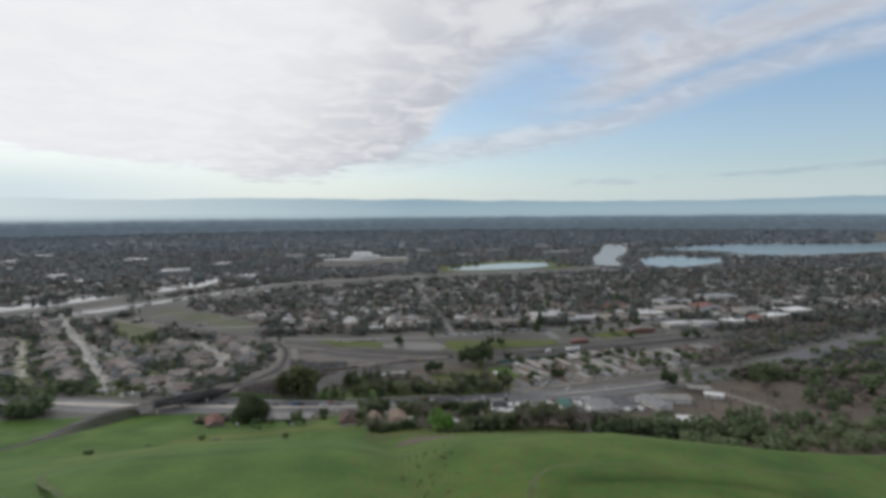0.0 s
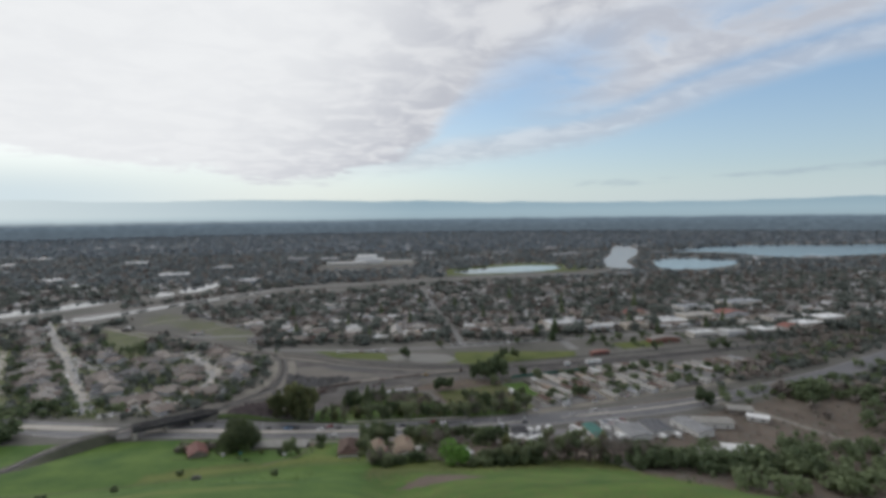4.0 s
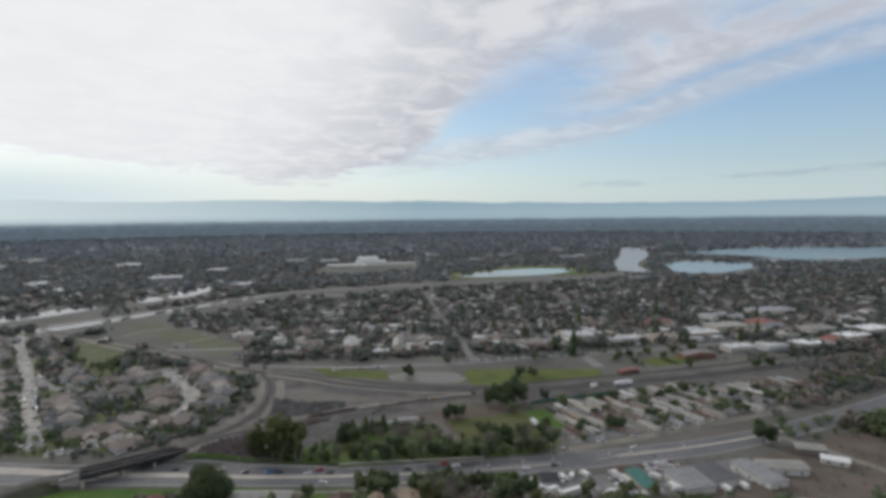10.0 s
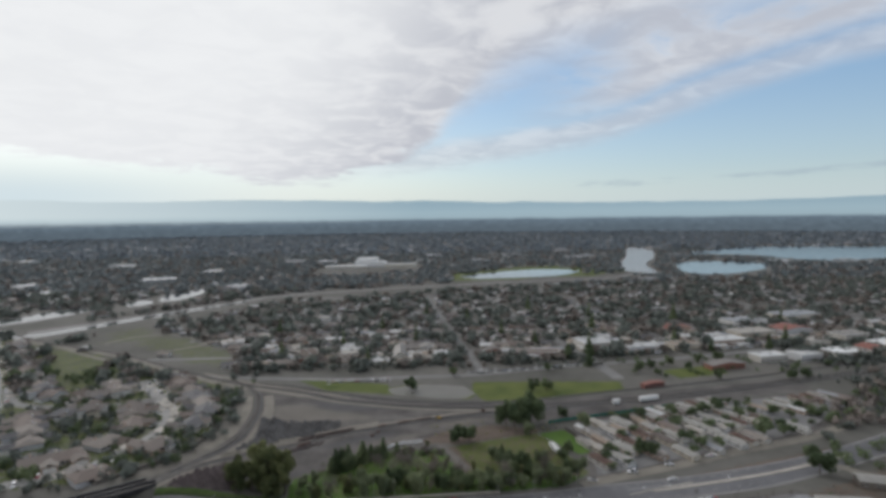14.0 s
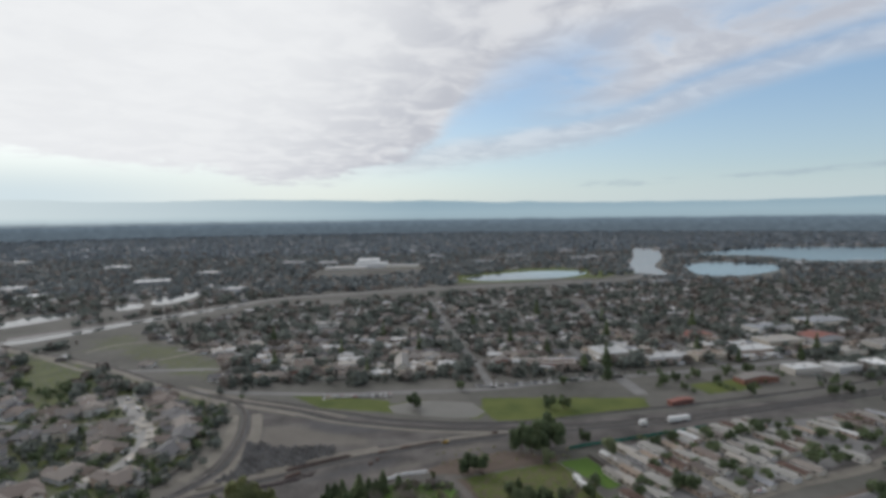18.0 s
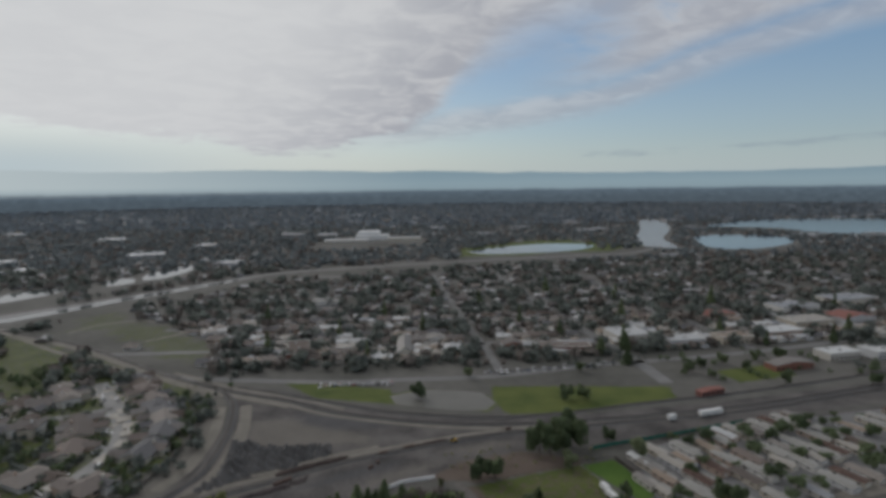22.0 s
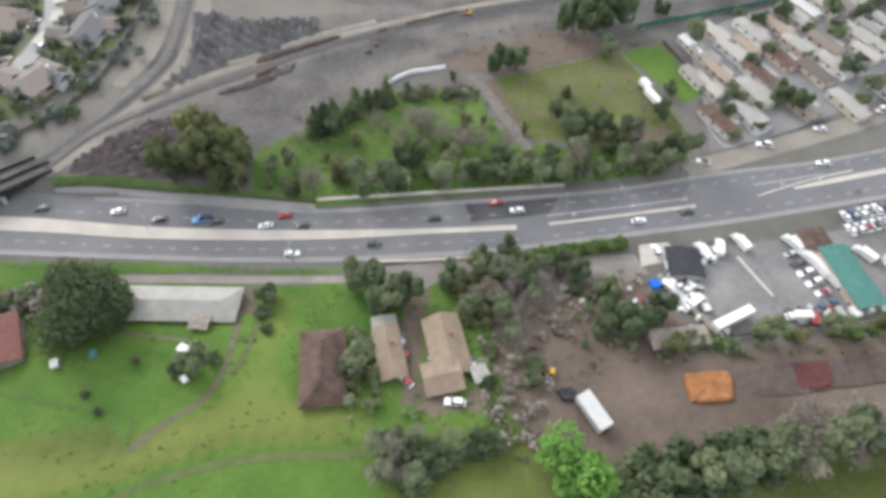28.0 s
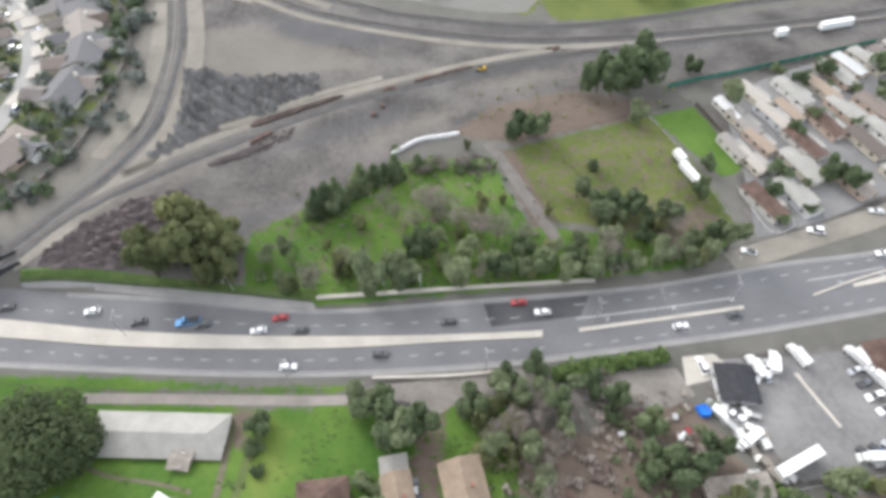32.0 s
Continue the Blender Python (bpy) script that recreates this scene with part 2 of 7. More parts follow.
ROOF = palette("shingle_roof", [(0.17, 0.15, 0.137), (0.20, 0.17, 0.15), (0.11, 0.085, 0.07), (0.25, 0.22, 0.195), (0.12, 0.10, 0.088), (0.235, 0.215, 0.20), (0.13, 0.127, 0.13), (0.19, 0.155, 0.135)], 0.8)
ROOF_PALE = palette("pale_roof", [(0.46, 0.46, 0.455), (0.36, 0.33, 0.29), (0.56, 0.56, 0.55), (0.24, 0.22, 0.20), (0.28, 0.22, 0.17), (0.36, 0.33, 0.29), (0.58, 0.58, 0.57), (0.28, 0.285, 0.30)], 0.55)
WALL = palette("stucco_wall", [(0.62, 0.58, 0.50), (0.55, 0.52, 0.47), (0.68, 0.66, 0.62), (0.50, 0.45, 0.37), (0.58, 0.58, 0.58), (0.46, 0.36, 0.29)], 0.85)
GLASS = material("window_glass", (0.03, 0.035, 0.04), (0.06, 0.065, 0.07), 1, 0.08, spec=0.7)
TRIM = material("white_trim", (0.7, 0.69, 0.66), (0.6, 0.59, 0.56), 2, 0.6)
CARPAINT = palette("car_paint", [(0.75, 0.75, 0.75), (0.7, 0.7, 0.7), (0.35, 0.36, 0.38), (0.05, 0.05, 0.055), (0.12, 0.13, 0.15), (0.8, 0.8, 0.79), (0.3, 0.03, 0.03), (0.5, 0.5, 0.52), (0.06, 0.1, 0.2)], 0.3, spec=0.5)
RUBBER = material("rubber", (0.02, 0.02, 0.02), (0.035, 0.035, 0.035), 3, 0.8)
METAL_GREY = material("galvanised_metal", (0.33, 0.33, 0.33), (0.45, 0.45, 0.44), 1, 0.5, 0.6)
DARKSTEEL = material("dark_steel", (0.035, 0.036, 0.04), (0.07, 0.07, 0.075), 0.6, 0.6, 0.3)
WHITE = material("white_painted_metal", (0.74, 0.74, 0.73), (0.62, 0.615, 0.6), 0.6, 0.5)


# ---- terrain ----
HILL_Y = [-5000, 60, 110, 150, 218, 274, 314, 338, 360, 380, 398, 408, 9000]
HILL_Z = [40, 74, 78, 74, 56, 34, 20, 12.5, 9, 5.5, 1.5, 0, 0]


def height(x, y):
    """The lie of the land: a grassy hill on the near side, a flat valley, a low railway bank."""
    x, y = np.asarray(x, float), np.asarray(y, float)
    h = np.interp(y + 3 * np.sin(x / 31.0) * np.clip((400 - y) / 60, 0, 1), HILL_Y, HILL_Z)
    k = 1 - np.interp(y, [240, 330], [0.12, 0.45]) * np.clip((x - 50) / 120, 0, 1) - 0.35 * np.clip((-x - 90) / 150, 0, 1)
    k = k * (1 - np.interp(y, [205, 300], [0.10, 0.8]) * np.clip((x - 95) / 120, 0, 1))
    k = k * (1 - 0.5 * np.clip((np.abs(x) - 300) / 600, 0, 1))
    h = h + np.clip((330 - y) / 40, 0, 1) * (3 * np.exp(-((x - 90) / 60) ** 2 - ((y - 255) / 45) ** 2) + 5 * np.exp(-((x + 130) / 80) ** 2 - ((y - 285) / 40) ** 2) - 6 * np.exp(-((x - 4 - 0.1 * (250 - y)) / 14) ** 2))
    bank = np.interp(x, [-175, -145, -112, -70], [0.6, 5, 5, 0]) * np.clip((y - 446) / 5, 0, 1) * np.clip((640 - y) / 80, 0, 1)
    return h * k + bank


def gz(x, y):
    return float(height(x, y))


def link(name, verts, faces, mat, parent=None, label="", smooth=False):
    me = bpy.data.meshes.new(name)
    me.from_pydata(verts, [], faces)
    for m in (mat if isinstance(mat, (list, tuple)) else [mat]):
        me.materials.append(m)
    if smooth:
        me.shade_smooth()
    ob = new(name, me)
    if parent:
        ob.parent = parent
    if label:
        ob["label"] = label
    return ob


def spline(pts, step=4.0):
    """A smooth line through plan points, at even steps."""
    p = [Vector((*q, 0)) if len(q) == 2 else Vector(q) for q in pts]
    p = [p[0] * 2 - p[1]] + p + [p[-1] * 2 - p[-2]]
    out = []
    for i in range(1, len(p) - 2):
        n = max(1, int((p[i + 1] - p[i]).length / step))
        for k in range(n):
            t = k / n
            a, b, c, d = p[i - 1], p[i], p[i + 1], p[i + 2]
            out.append(0.5 * (2 * b + (c - a) * t + (2 * a - 5 * b + 4 * c - d) * t * t + (3 * b - a - 3 * c + d) * t ** 3))
    out.append(p[-2])
    return out


def offset(line, d):
    out = []
    for i, q in enumerate(line):
        v = line[min(i + 1, len(line) - 1)] - line[max(i - 1, 0)]
        n = Vector((v.y, -v.x, 0)).normalized()
        out.append(q + n * d)
    return out


def strip(name, left, right, lift, mat, parent=None, label="", thick=0.0, flat=None, across=1):
    """A ribbon between two lines, laid on the land; with thick, a slab with sides."""
    verts, faces = [], []
    n = min(len(left), len(right))
    m = across + 1
    for i in range(n):
        for j in range(m):
            q = left[i].lerp(right[i], j / across)
            verts.append((q.x, q.y, (gz(q.x, q.y) if flat is None else flat) + lift))
    for i in range(n - 1):
        for j in range(across):
            a = i * m + j
            faces.append((a, a + 1, a + m + 1, a + m))
    if thick:
        base = len(verts)
        for i in range(n):
            for j in (0, across):
                v = verts[i * m + j]
                verts.append((v[0], v[1], v[2] - thick))
        for i in range(n - 1):
            a, b = base + 2 * i, base + 2 * i + 2
            faces.append((i * m, i * m + m, b, a))
            faces.append((i * m + across, a + 1, b + 1, i * m + m + across))
        faces.append((0, base, base + 1, across))
        e = (n - 1) * m
        faces.append((e, e + across, base + 2 * n - 1, base + 2 * n - 2))
    return link(name, verts, faces, mat, parent, label)


def resample(pts, n):
    line = spline(pts, 2.0)
    return [line[round(i * (len(line) - 1) / (n - 1))] for i in range(n)]


# zones of cover, as plan outlines
LUSH = [[(-57, 437.5), (-59, 468), (-41, 474), (-10, 493), (25, 493.2), (27, 480), (34, 461), (60, 455), (92, 462), (101, 453), (84, 441.7), (23, 437.7), (-30, 435.5)],
        [(88.5, 511.5), (107.6, 515), (114.5, 481), (104.9, 477.5)],
        [(-900, -700), (-900, 330), (-300, 425), (-150, 422), (-88, 416.5), (-56, 412), (-26, 409.6), (-24, 407.5), (-56, 410.5), (-90, 413), (-95, 410), (-72, 408), (-50, 405), (-24, 403), (-18, 400), (-14, 386), (-26, 372), (-20, 356), (-9, 340), (-5, 322), (-5, -700)],
        [(-34, 405), (-16, 404), (-4, 400), (4, 403), (16, 402), (20, 388), (18, 372), (22, 352), (10, 340), (-10, 338), (-26, 352), (-40, 372)],
        [(140, 520), (160, 528), (158, 515), (146, 510)]]
FIELD = [[(27, 496), (88.5, 511.5), (97, 485), (101.8, 453.8), (84, 452), (42, 463)], [(-14, -700), (-14, 322), (0, 327), (80, 328), (120, 326), (170, 308), (210, 297), (300, 280), (420, 262), (900, 215), (900, -700)],
         [(20, 352), (36, 342), (60, 349), (112, 350), (124, 322), (60, 316), (-18, 312), (-14, 342), (-6, 340), (4, 346), (12, 348)],
         [(-120, 358), (-80, 362), (-72, 357), (-92, 344), (-120, 340)],
         [(-130, 340), (-104, 345), (-78, 348), (-47, 355), (-24, 354), (-20, 360), (-40, 367), (-52, 365), (-75, 357), (-130, 352)], [(235, 640), (285, 650), (290, 625), (240, 615)],
         [(-91, 655), (-10, 629), (-6, 602), (-60, 618)], [(62, 627), (186, 613), (180, 592), (116, 575), (65, 578), (58, 600)],
         [(-10, 618), (10, 627), (53, 616), (61, 595), (52, 584), (-6, 602)],
         [(122, 1365), (440, 1400), (560, 1500), (600, 1700), (330, 1650), (100, 1480)]]
GRAVEL = [[(-138, 652), (-112, 603), (-104, 560), (-108, 497), (-133, 459), (-125, 450), (-92, 450), (-60, 463), (-41, 474), (-12, 496), (11, 506), (28, 521), (61, 529), (120, 534), (220, 556), (330, 575), (330, 604), (200, 582), (110, 574), (25, 580), (-42, 600), (-110, 645)],
          [(68, 411), (118, 411), (200, 424), (200, 392), (129, 379), (81, 374), (72, 396)], [(100, 445), (180, 467), (260, 490), (330, 530), (330, 568), (205, 552), (142, 536), (110, 512), (110, 475)],
          [(-24, 411), (-12, 411), (32, 413), (19, 409), (-12, 402), (-24, 403)]]
DIRT = [[(18, 396), (39, 390), (46, 399), (66, 399), (74, 376), (70, 370), (200, 380), (200, 348), (120, 348), (59, 346), (43, 341), (28, 346), (19, 358), (17, 376)], [(27, 497), (33, 497), (42, 462), (35, 460)], [(200, 345), (520, 335), (520, 505), (400, 500), (330, 468), (262, 440), (205, 424)], [(0, 300), (14, 316), (30, 312), (40, 300), (20, 290)],
        [(61, 529), (28, 521), (11, 506), (34, 500), (60, 506), (88, 512), (92, 518)], [(146, 443), (300, 480), (300, 470), (203, 453)],
        [(-54, 405), (-53, 394), (-50, 394), (-49, 405)], [(-8, 386), (-4, 402), (1, 402), (-1, 386), (-3, 368), (8, 362), (12, 366), (13, 360), (0, 358), (-8, 364)]]


SANDY = [[(-158, 655), (-138, 613), (-120, 570), (-118, 538), (-121, 507), (-133, 484), (-150, 472), (-146, 462), (-130, 466), (-112, 496), (-105, 520), (-105, 560), (-116, 606), (-136, 650)], [(-126, 466), (-100, 494), (-72, 512), (-66, 506), (-94, 484), (-114, 462)], [(-94, 580), (-72, 585), (-40, 570), (-20, 556), (-18, 545), (-50, 548), (-72, 540), (-90, 545)], [(-90, 480), (-82, 500), (-64, 520), (-44, 529), (-20, 540), (-8, 540), (-34, 522), (-62, 509), (-82, 490)], [(18, 533), (48, 543), (64, 540), (40, 529)], [(-104, 560), (-98, 520), (-92, 520), (-96, 566)], [(-20, 500), (8, 512), (20, 522), (4, 520), (-18, 508)]]
COALY = [[(-70, 596), (-29, 585), (-4, 567), (-43, 565), (-61, 576)], [(-60, 500), (-30, 518), (-2, 527), (-6, 518), (-34, 506)], [(-100, 640), (-76, 628), (-40, 606), (-60, 606)], [(-112, 455), (-70, 470), (-40, 480), (-60, 465), (-95, 452)], [(20, 548), (70, 556), (130, 560), (130, 555), (70, 549), (24, 541)]]
BLOND = [[(-130, 341), (-100, 343), (-81, 345), (-63, 352), (-50, 355.5), (-31, 355), (-14, 353), (-16, 366), (-24, 362), (-36, 368), (-46, 380), (-52, 372), (-58, 363), (-75, 355), (-130, 352)], [(-150, 270), (-110, 262), (-70, 268), (-40, 280), (-44, 288), (-80, 280), (-120, 276), (-150, 284)], [(40, 176), (70, 178), (110, 172), (150, 160), (150, 168), (110, 184), (66, 190), (44, 186)], [(-46, 404), (-40, 398), (-38, 388), (-44, 376), (-48, 384), (-46, 394)]]
OPEN_LAND = [[(-370, 868), (-352, 920), (-327, 940), (-300, 890), (-303, 836), (-324, 811)], [(-296, 800), (-308, 857), (-281, 864), (-242, 841), (-217, 806), (-180, 776), (-154, 712), (-168, 697), (-207, 716), (-243, 764)],
             [(-362, 779), (-371, 817), (-307, 763), (-284, 726), (-300, 691), (-324, 700)], [(130, 352), (150, 385), (205, 424), (330, 468), (420, 470), (900, 420), (900, 190), (430, 242), (300, 262), (210, 281), (170, 294), (118, 318)]]


def inside(poly, X, Y, soft):
    """0 outside a plan outline, 1 well inside it."""
    px = np.array(poly, float)
    qx = np.roll(px, -1, 0)
    x0, y0 = px.min(0) - 9
    x1, y1 = px.max(0) + 9
    out = np.zeros_like(X)
    sel = np.where((X > x0) & (X < x1) & (Y > y0) & (Y < y1))[0]
    x, y = X[sel], Y[sel]
    hit, dist = np.zeros(len(sel), bool), np.full(len(sel), 1e9)
    for (ax, ay), (bx, by) in zip(px, qx):
        cond = (ay > y) != (by > y)
        with np.errstate(divide="ignore", invalid="ignore"):
            hit ^= cond & (x < (bx - ax) * (y - ay) / (by - ay) + ax)
        l2 = (bx - ax) ** 2 + (by - ay) ** 2
        t = np.clip(((x - ax) * (bx - ax) + (y - ay) * (by - ay)) / l2, 0, 1)
        dist = np.minimum(dist, np.hypot(x - ax - t * (bx - ax), y - ay - t * (by - ay)))
    out[sel] = np.clip(0.5 + np.where(hit, dist, -dist) / soft, 0, 1)
    return out


def ground_material():
    m = material("ground_cover", (0.078, 0.076, 0.066), (0.145, 0.138, 0.124), 0.012, 0.95, fine=0.12, bump=0.3)
    nt = m.node_tree
    N, L = nt.nodes.new, nt.links.new
    b = nt.nodes["Principled BSDF"]
    tc = N("ShaderNodeTexCoord").outputs["Object"]
    z = N("ShaderNodeAttribute")
    z.attribute_name = "zone"
    sep = N("ShaderNodeSeparateColor")
    L(z.outputs["Color"], sep.inputs[0])
    nz = N("ShaderNodeTexNoise")
    nz.inputs["Scale"].default_value, nz.inputs["Detail"].default_value = 0.28, 5
    L(tc, nz.inputs["Vector"])
    big = N("ShaderNodeTexNoise")
    big.inputs["Scale"].default_value, big.inputs["Detail"].default_value = 0.045, 6
    L(tc, big.inputs["Vector"])
    fine = N("ShaderNodeTexNoise")
    fine.inputs["Scale"].default_value, fine.inputs["Detail"].default_value, fine.inputs["Roughness"].default_value = 0.5, 8, 0.72
    L(tc, fine.inputs["Vector"])
    col = b.inputs["Base Color"].links[0].from_socket
    tones = (("Red", (0.036, 0.088, 0.012), (0.090, 0.150, 0.026)), ("Green", (0.054, 0.078, 0.016), (0.115, 0.132, 0.034)),
             ("Blue", (0.045, 0.0415, 0.040), (0.150, 0.137, 0.128)), ("Alpha", (0.080, 0.060, 0.048), (0.148, 0.116, 0.094)))
    for ch, c1, c2 in tones:
        sock = z.outputs["Alpha"] if ch == "Alpha" else sep.outputs[ch]
        ad = N("ShaderNodeMath")
        ad.operation = "ADD"
        L(sock, ad.inputs[0])
        L(nz.outputs["Fac"], ad.inputs[1])
        st = N("ShaderNodeMapRange")
        st.inputs[1].default_value, st.inputs[2].default_value = 0.86, 1.1
        L(ad.outputs[0], st.inputs[0])
        mm = N("ShaderNodeMath")
        mm.operation = "MULTIPLY_ADD"
        L(fine.outputs["Fac"], mm.inputs[0])
        mm.inputs[1].default_value = 0.62
        L(big.outputs["Fac"], mm.inputs[2])
        rg = N("ShaderNodeMapRange")
        rg.inputs[1].default_value, rg.inputs[2].default_value = 0.58, 1.02
        L(mm.outputs[0], rg.inputs[0])
        t = N("ShaderNodeMix")
        t.data_type = "RGBA"
        L(rg.outputs[0], t.inputs[0])
        t.inputs[6].default_value, t.inputs[7].default_value = (*c1, 1), (*c2, 1)
        mx = N("ShaderNodeMix")
        mx.data_type = "RGBA"
        L(st.outputs[0], mx.inputs[0])
        L(col, mx.inputs[6])
        L(t.outputs[2], mx.inputs[7])
        col = mx.outputs[2]
    yd, ys = N("ShaderNodeAttribute"), N("ShaderNodeSeparateColor")
    yd.attribute_name = "yard"
    L(yd.outputs["Color"], ys.inputs[0])
    for ch, c in (("Red", (0.17, 0.154, 0.132)), ("Green", (0.075, 0.075, 0.079)), ("Blue", (0.135, 0.16, 0.038))):
        ad = N("ShaderNodeMath")
        ad.operation = "ADD"
        L(ys.outputs[ch], ad.inputs[0])
        L(nz.outputs["Fac"], ad.inputs[1])
        st = N("ShaderNodeMapRange")
        st.inputs[1].default_value, st.inputs[2].default_value, st.inputs[4].default_value = 0.75, 1.45, 0.7
        L(ad.outputs[0], st.inputs[0])
        mx = N("ShaderNodeMix")
        mx.data_type = "RGBA"
        L(st.outputs[0], mx.inputs[0])
        L(col, mx.inputs[6])
        mx.inputs[7].default_value = (*c, 1)
        col = mx.outputs[2]
    L(col, b.inputs["Base Color"])
    return m


def make_ground():
    gx = np.concatenate([-np.geomspace(4900, 290, 40), np.arange(-280, 340, 2.0), np.geomspace(345, 4900, 40)])
    gy = np.concatenate([np.linspace(-4700, 200, 40), np.arange(206, 300, 6.0), np.arange(300, 530, 1.6), np.arange(530, 700, 3.0), np.geomspace(705, 4900, 70)])
    X, Y = np.meshgrid(gx, gy)
    X, Y = X.ravel(), Y.ravel()
    Z = height(X, Y)
    nx, ny = len(gx), len(gy)
    i = np.arange((nx - 1) * (ny - 1))
    a = (i // (nx - 1)) * nx + i % (nx - 1)
    faces = np.stack([a, a + 1, a + nx + 1, a + nx], 1)
    ob = link("ground", np.stack([X, Y, Z], 1).tolist(), faces.tolist(), ground_material(), smooth=True)
    zone = np.zeros((len(X), 4), np.float32)
    for k, (polys, soft) in enumerate(((LUSH, 5), (FIELD, 8), (GRAVEL, 5), (DIRT, 8))):
        for p in polys:
            zone[:, k] = np.maximum(zone[:, k], inside(p, X, Y, soft))
    zone[:, 0] = np.maximum(zone[:, 0], inside(FIELD[1], X, Y, 8))
    zone[:, 1] *= 1 - 0.58 * inside(FIELD[1], X, Y, 8)
    for p, grassy, bare in zip(OPEN_LAND, (0.46, 0.48, 0.5, 0.44), (0.25, 0.3, 0.2, 0.56)):
        zone[:, 1] = np.maximum(zone[:, 1], grassy * inside(p, X, Y, 12))
        zone[:, 3] = np.maximum(zone[:, 3] * (1 - 0.6 * inside(p, X, Y, 12)), bare * inside(p, X, Y, 12))
    dry = inside(FIELD[0], X, Y, 8) * 0.42 + inside(LUSH[0], X, Y, 8) * 0.36
    zone[:, 3] = np.maximum(zone[:, 3], dry)
    zone[:, 1] = np.maximum(zone[:, 1], 0.52 * inside([(-480, 900), (-150, 660), (-121, 560), (-119, 527), (-128, 504), (-150, 472), (-215, 462), (-420, 540), (-520, 700)], X, Y, 10))
    lawn = inside(LUSH[1], X, Y, 3)
    for k in (1, 2, 3):
        zone[:, k] *= 1 - lawn
    yard = np.zeros((len(X), 4), np.float32)
    for k, polys in enumerate((SANDY, COALY, BLOND)):
        for p in polys:
            yard[:, k] = np.maximum(yard[:, k], inside(p, X, Y, 11))
    ob.data.attributes.new("yard", "FLOAT_COLOR", "POINT").data.foreach_set("color", yard.ravel())
    at = ob.data.attributes.new("zone", "FLOAT_COLOR", "POINT")
    at.data.foreach_set("color", zone.ravel())
    return tagged(ob, "valley floor and green hillside with grass, dirt and gravel", "ground", kind="structure")


make_ground()

TRODDEN = material("trodden_grass", (0.06, 0.085, 0.028), (0.10, 0.12, 0.042), 0.2, 0.95, fine=1.5)
for pts in ([(31, 130), (37, 154), (43, 164), (50, 171), (69, 173), (95, 170), (130, 160)], [(-83, 160), (-115, 205), (-131, 242), (-129, 261), (-104, 250), (-78, 218)], [(-200, 330), (-140, 336), (-100, 340), (-80, 341.5), (-63, 347.6), (-43, 351), (-22, 350.3), (-15.5, 350.5)], [(-44.8, 400), (-48.4, 391), (-49.3, 382), (-51.7, 374)]):
    l = spline(pts, 4)
    tagged(strip("hill_track", offset(l, -1.1), offset(l, 1.1), 0.05, TRODDEN, across=2), "darker trodden track across the grassy hill", "track", kind="structure")

WORN = material("worn_path", (0.085, 0.08, 0.05), (0.135, 0.12, 0.085), 0.3, 0.95, fine=1.5)
DRIVE = material("dirt_drive", (0.17, 0.15, 0.135), (0.25, 0.225, 0.205), 0.1, 0.95, fine=1.0, bump=0.3)
l = spline([(-96, 411.4), (-72, 409.6), (-50, 407.6), (-25, 405.8), (-12, 406), (0, 405.2), (14, 406)], 3)
tagged(strip("dirt_drive", offset(l, -1.3), offset(l, 1.6), 0.06, DRIVE, across=2), "pale pinkish dirt drive along the grass verge", "drive", kind="structure")
for pts, w in (([(-54, 398), (-54, 382), (-54.8, 374.4), (-57.8, 367.2), (-66.4, 361), (-72, 355)], 0.9), ([(-88, 392), (-80, 389), (-70, 387), (-60, 384)], 0.5)):
    l = spline(pts, 3)
    tagged(strip("dirt_path", offset(l, -w), offset(l, w), 0.05, WORN, across=2), "worn dirt path through the grass", "path", kind="structure")
for pts in ([(-335, 822), (-322, 851), (-289, 867), (-260, 856), (-220, 814), (-229, 793), (-242, 780)], [(-430, 842), (-372, 806), (-310, 756), (-262, 722), (-215, 690)]):
    l = spline(pts, 6)
    tagged(strip("dirt_track", offset(l, -2.6), offset(l, 2.6), 0.05, PALEDIRT, across=2), "pale dirt track looping over open land", "dirt track", kind="structure")

GREYDIRT = material("grey_dirt", (0.105, 0.095, 0.085), (0.17, 0.156, 0.142), 0.2, 0.95, fine=1.2, bump=0.3)
l = spline([(24, 501), (25.6, 498), (30.1, 487.1), (34.2, 474.7), (38.8, 461.9), (41, 455)], 3)
tagged(strip("field_road", offset(l, -2.1), offset(l, 2.1), 0.07, GREYDIRT, across=2), "grey dirt road between two meadows", "dirt road", kind="structure")
PALEWASTE = material("pale_waste_ground", (0.13, 0.118, 0.105), (0.225, 0.205, 0.185), 0.09, 0.95, fine=0.7, bump=0.3)

# ---- roads ----
HW_N = [(-700, 640), (-420, 532), (-267, 471), (-175, 451), (-123, 447), (-79, 441.6), (-35, 434.5), (14, 434.7), (66, 436), (108, 441), (146, 444), (203, 454), (260, 470), (340, 500), (408, 530), (572, 608), (900, 745), (1400, 935)]
HW_S = [(-700, 610), (-420, 503), (-249, 443), (-197, 430), (-149, 425), (-90, 418), (-58, 414.6), (-24, 412.3), (20, 412.1), (68, 415.2), (103, 418), (145, 422.8), (186, 428), (230, 440), (292, 461), (408, 506), (572, 580), (900, 717), (1400, 905)]
MED_N = [(-267, 462), (-175, 444), (-127.7, 437.6), (-93.4, 431.6), (-60.3, 427.6), (-27.7, 424.9), (4.8, 423.2), (31, 422.6)]
MED_S = [(-258, 452), (-175, 438), (-125.4, 431.5), (-92, 426.4), (-59.7, 423.2), (-27.6, 421.2), (4.6, 420.9), (30.6, 420.4)]


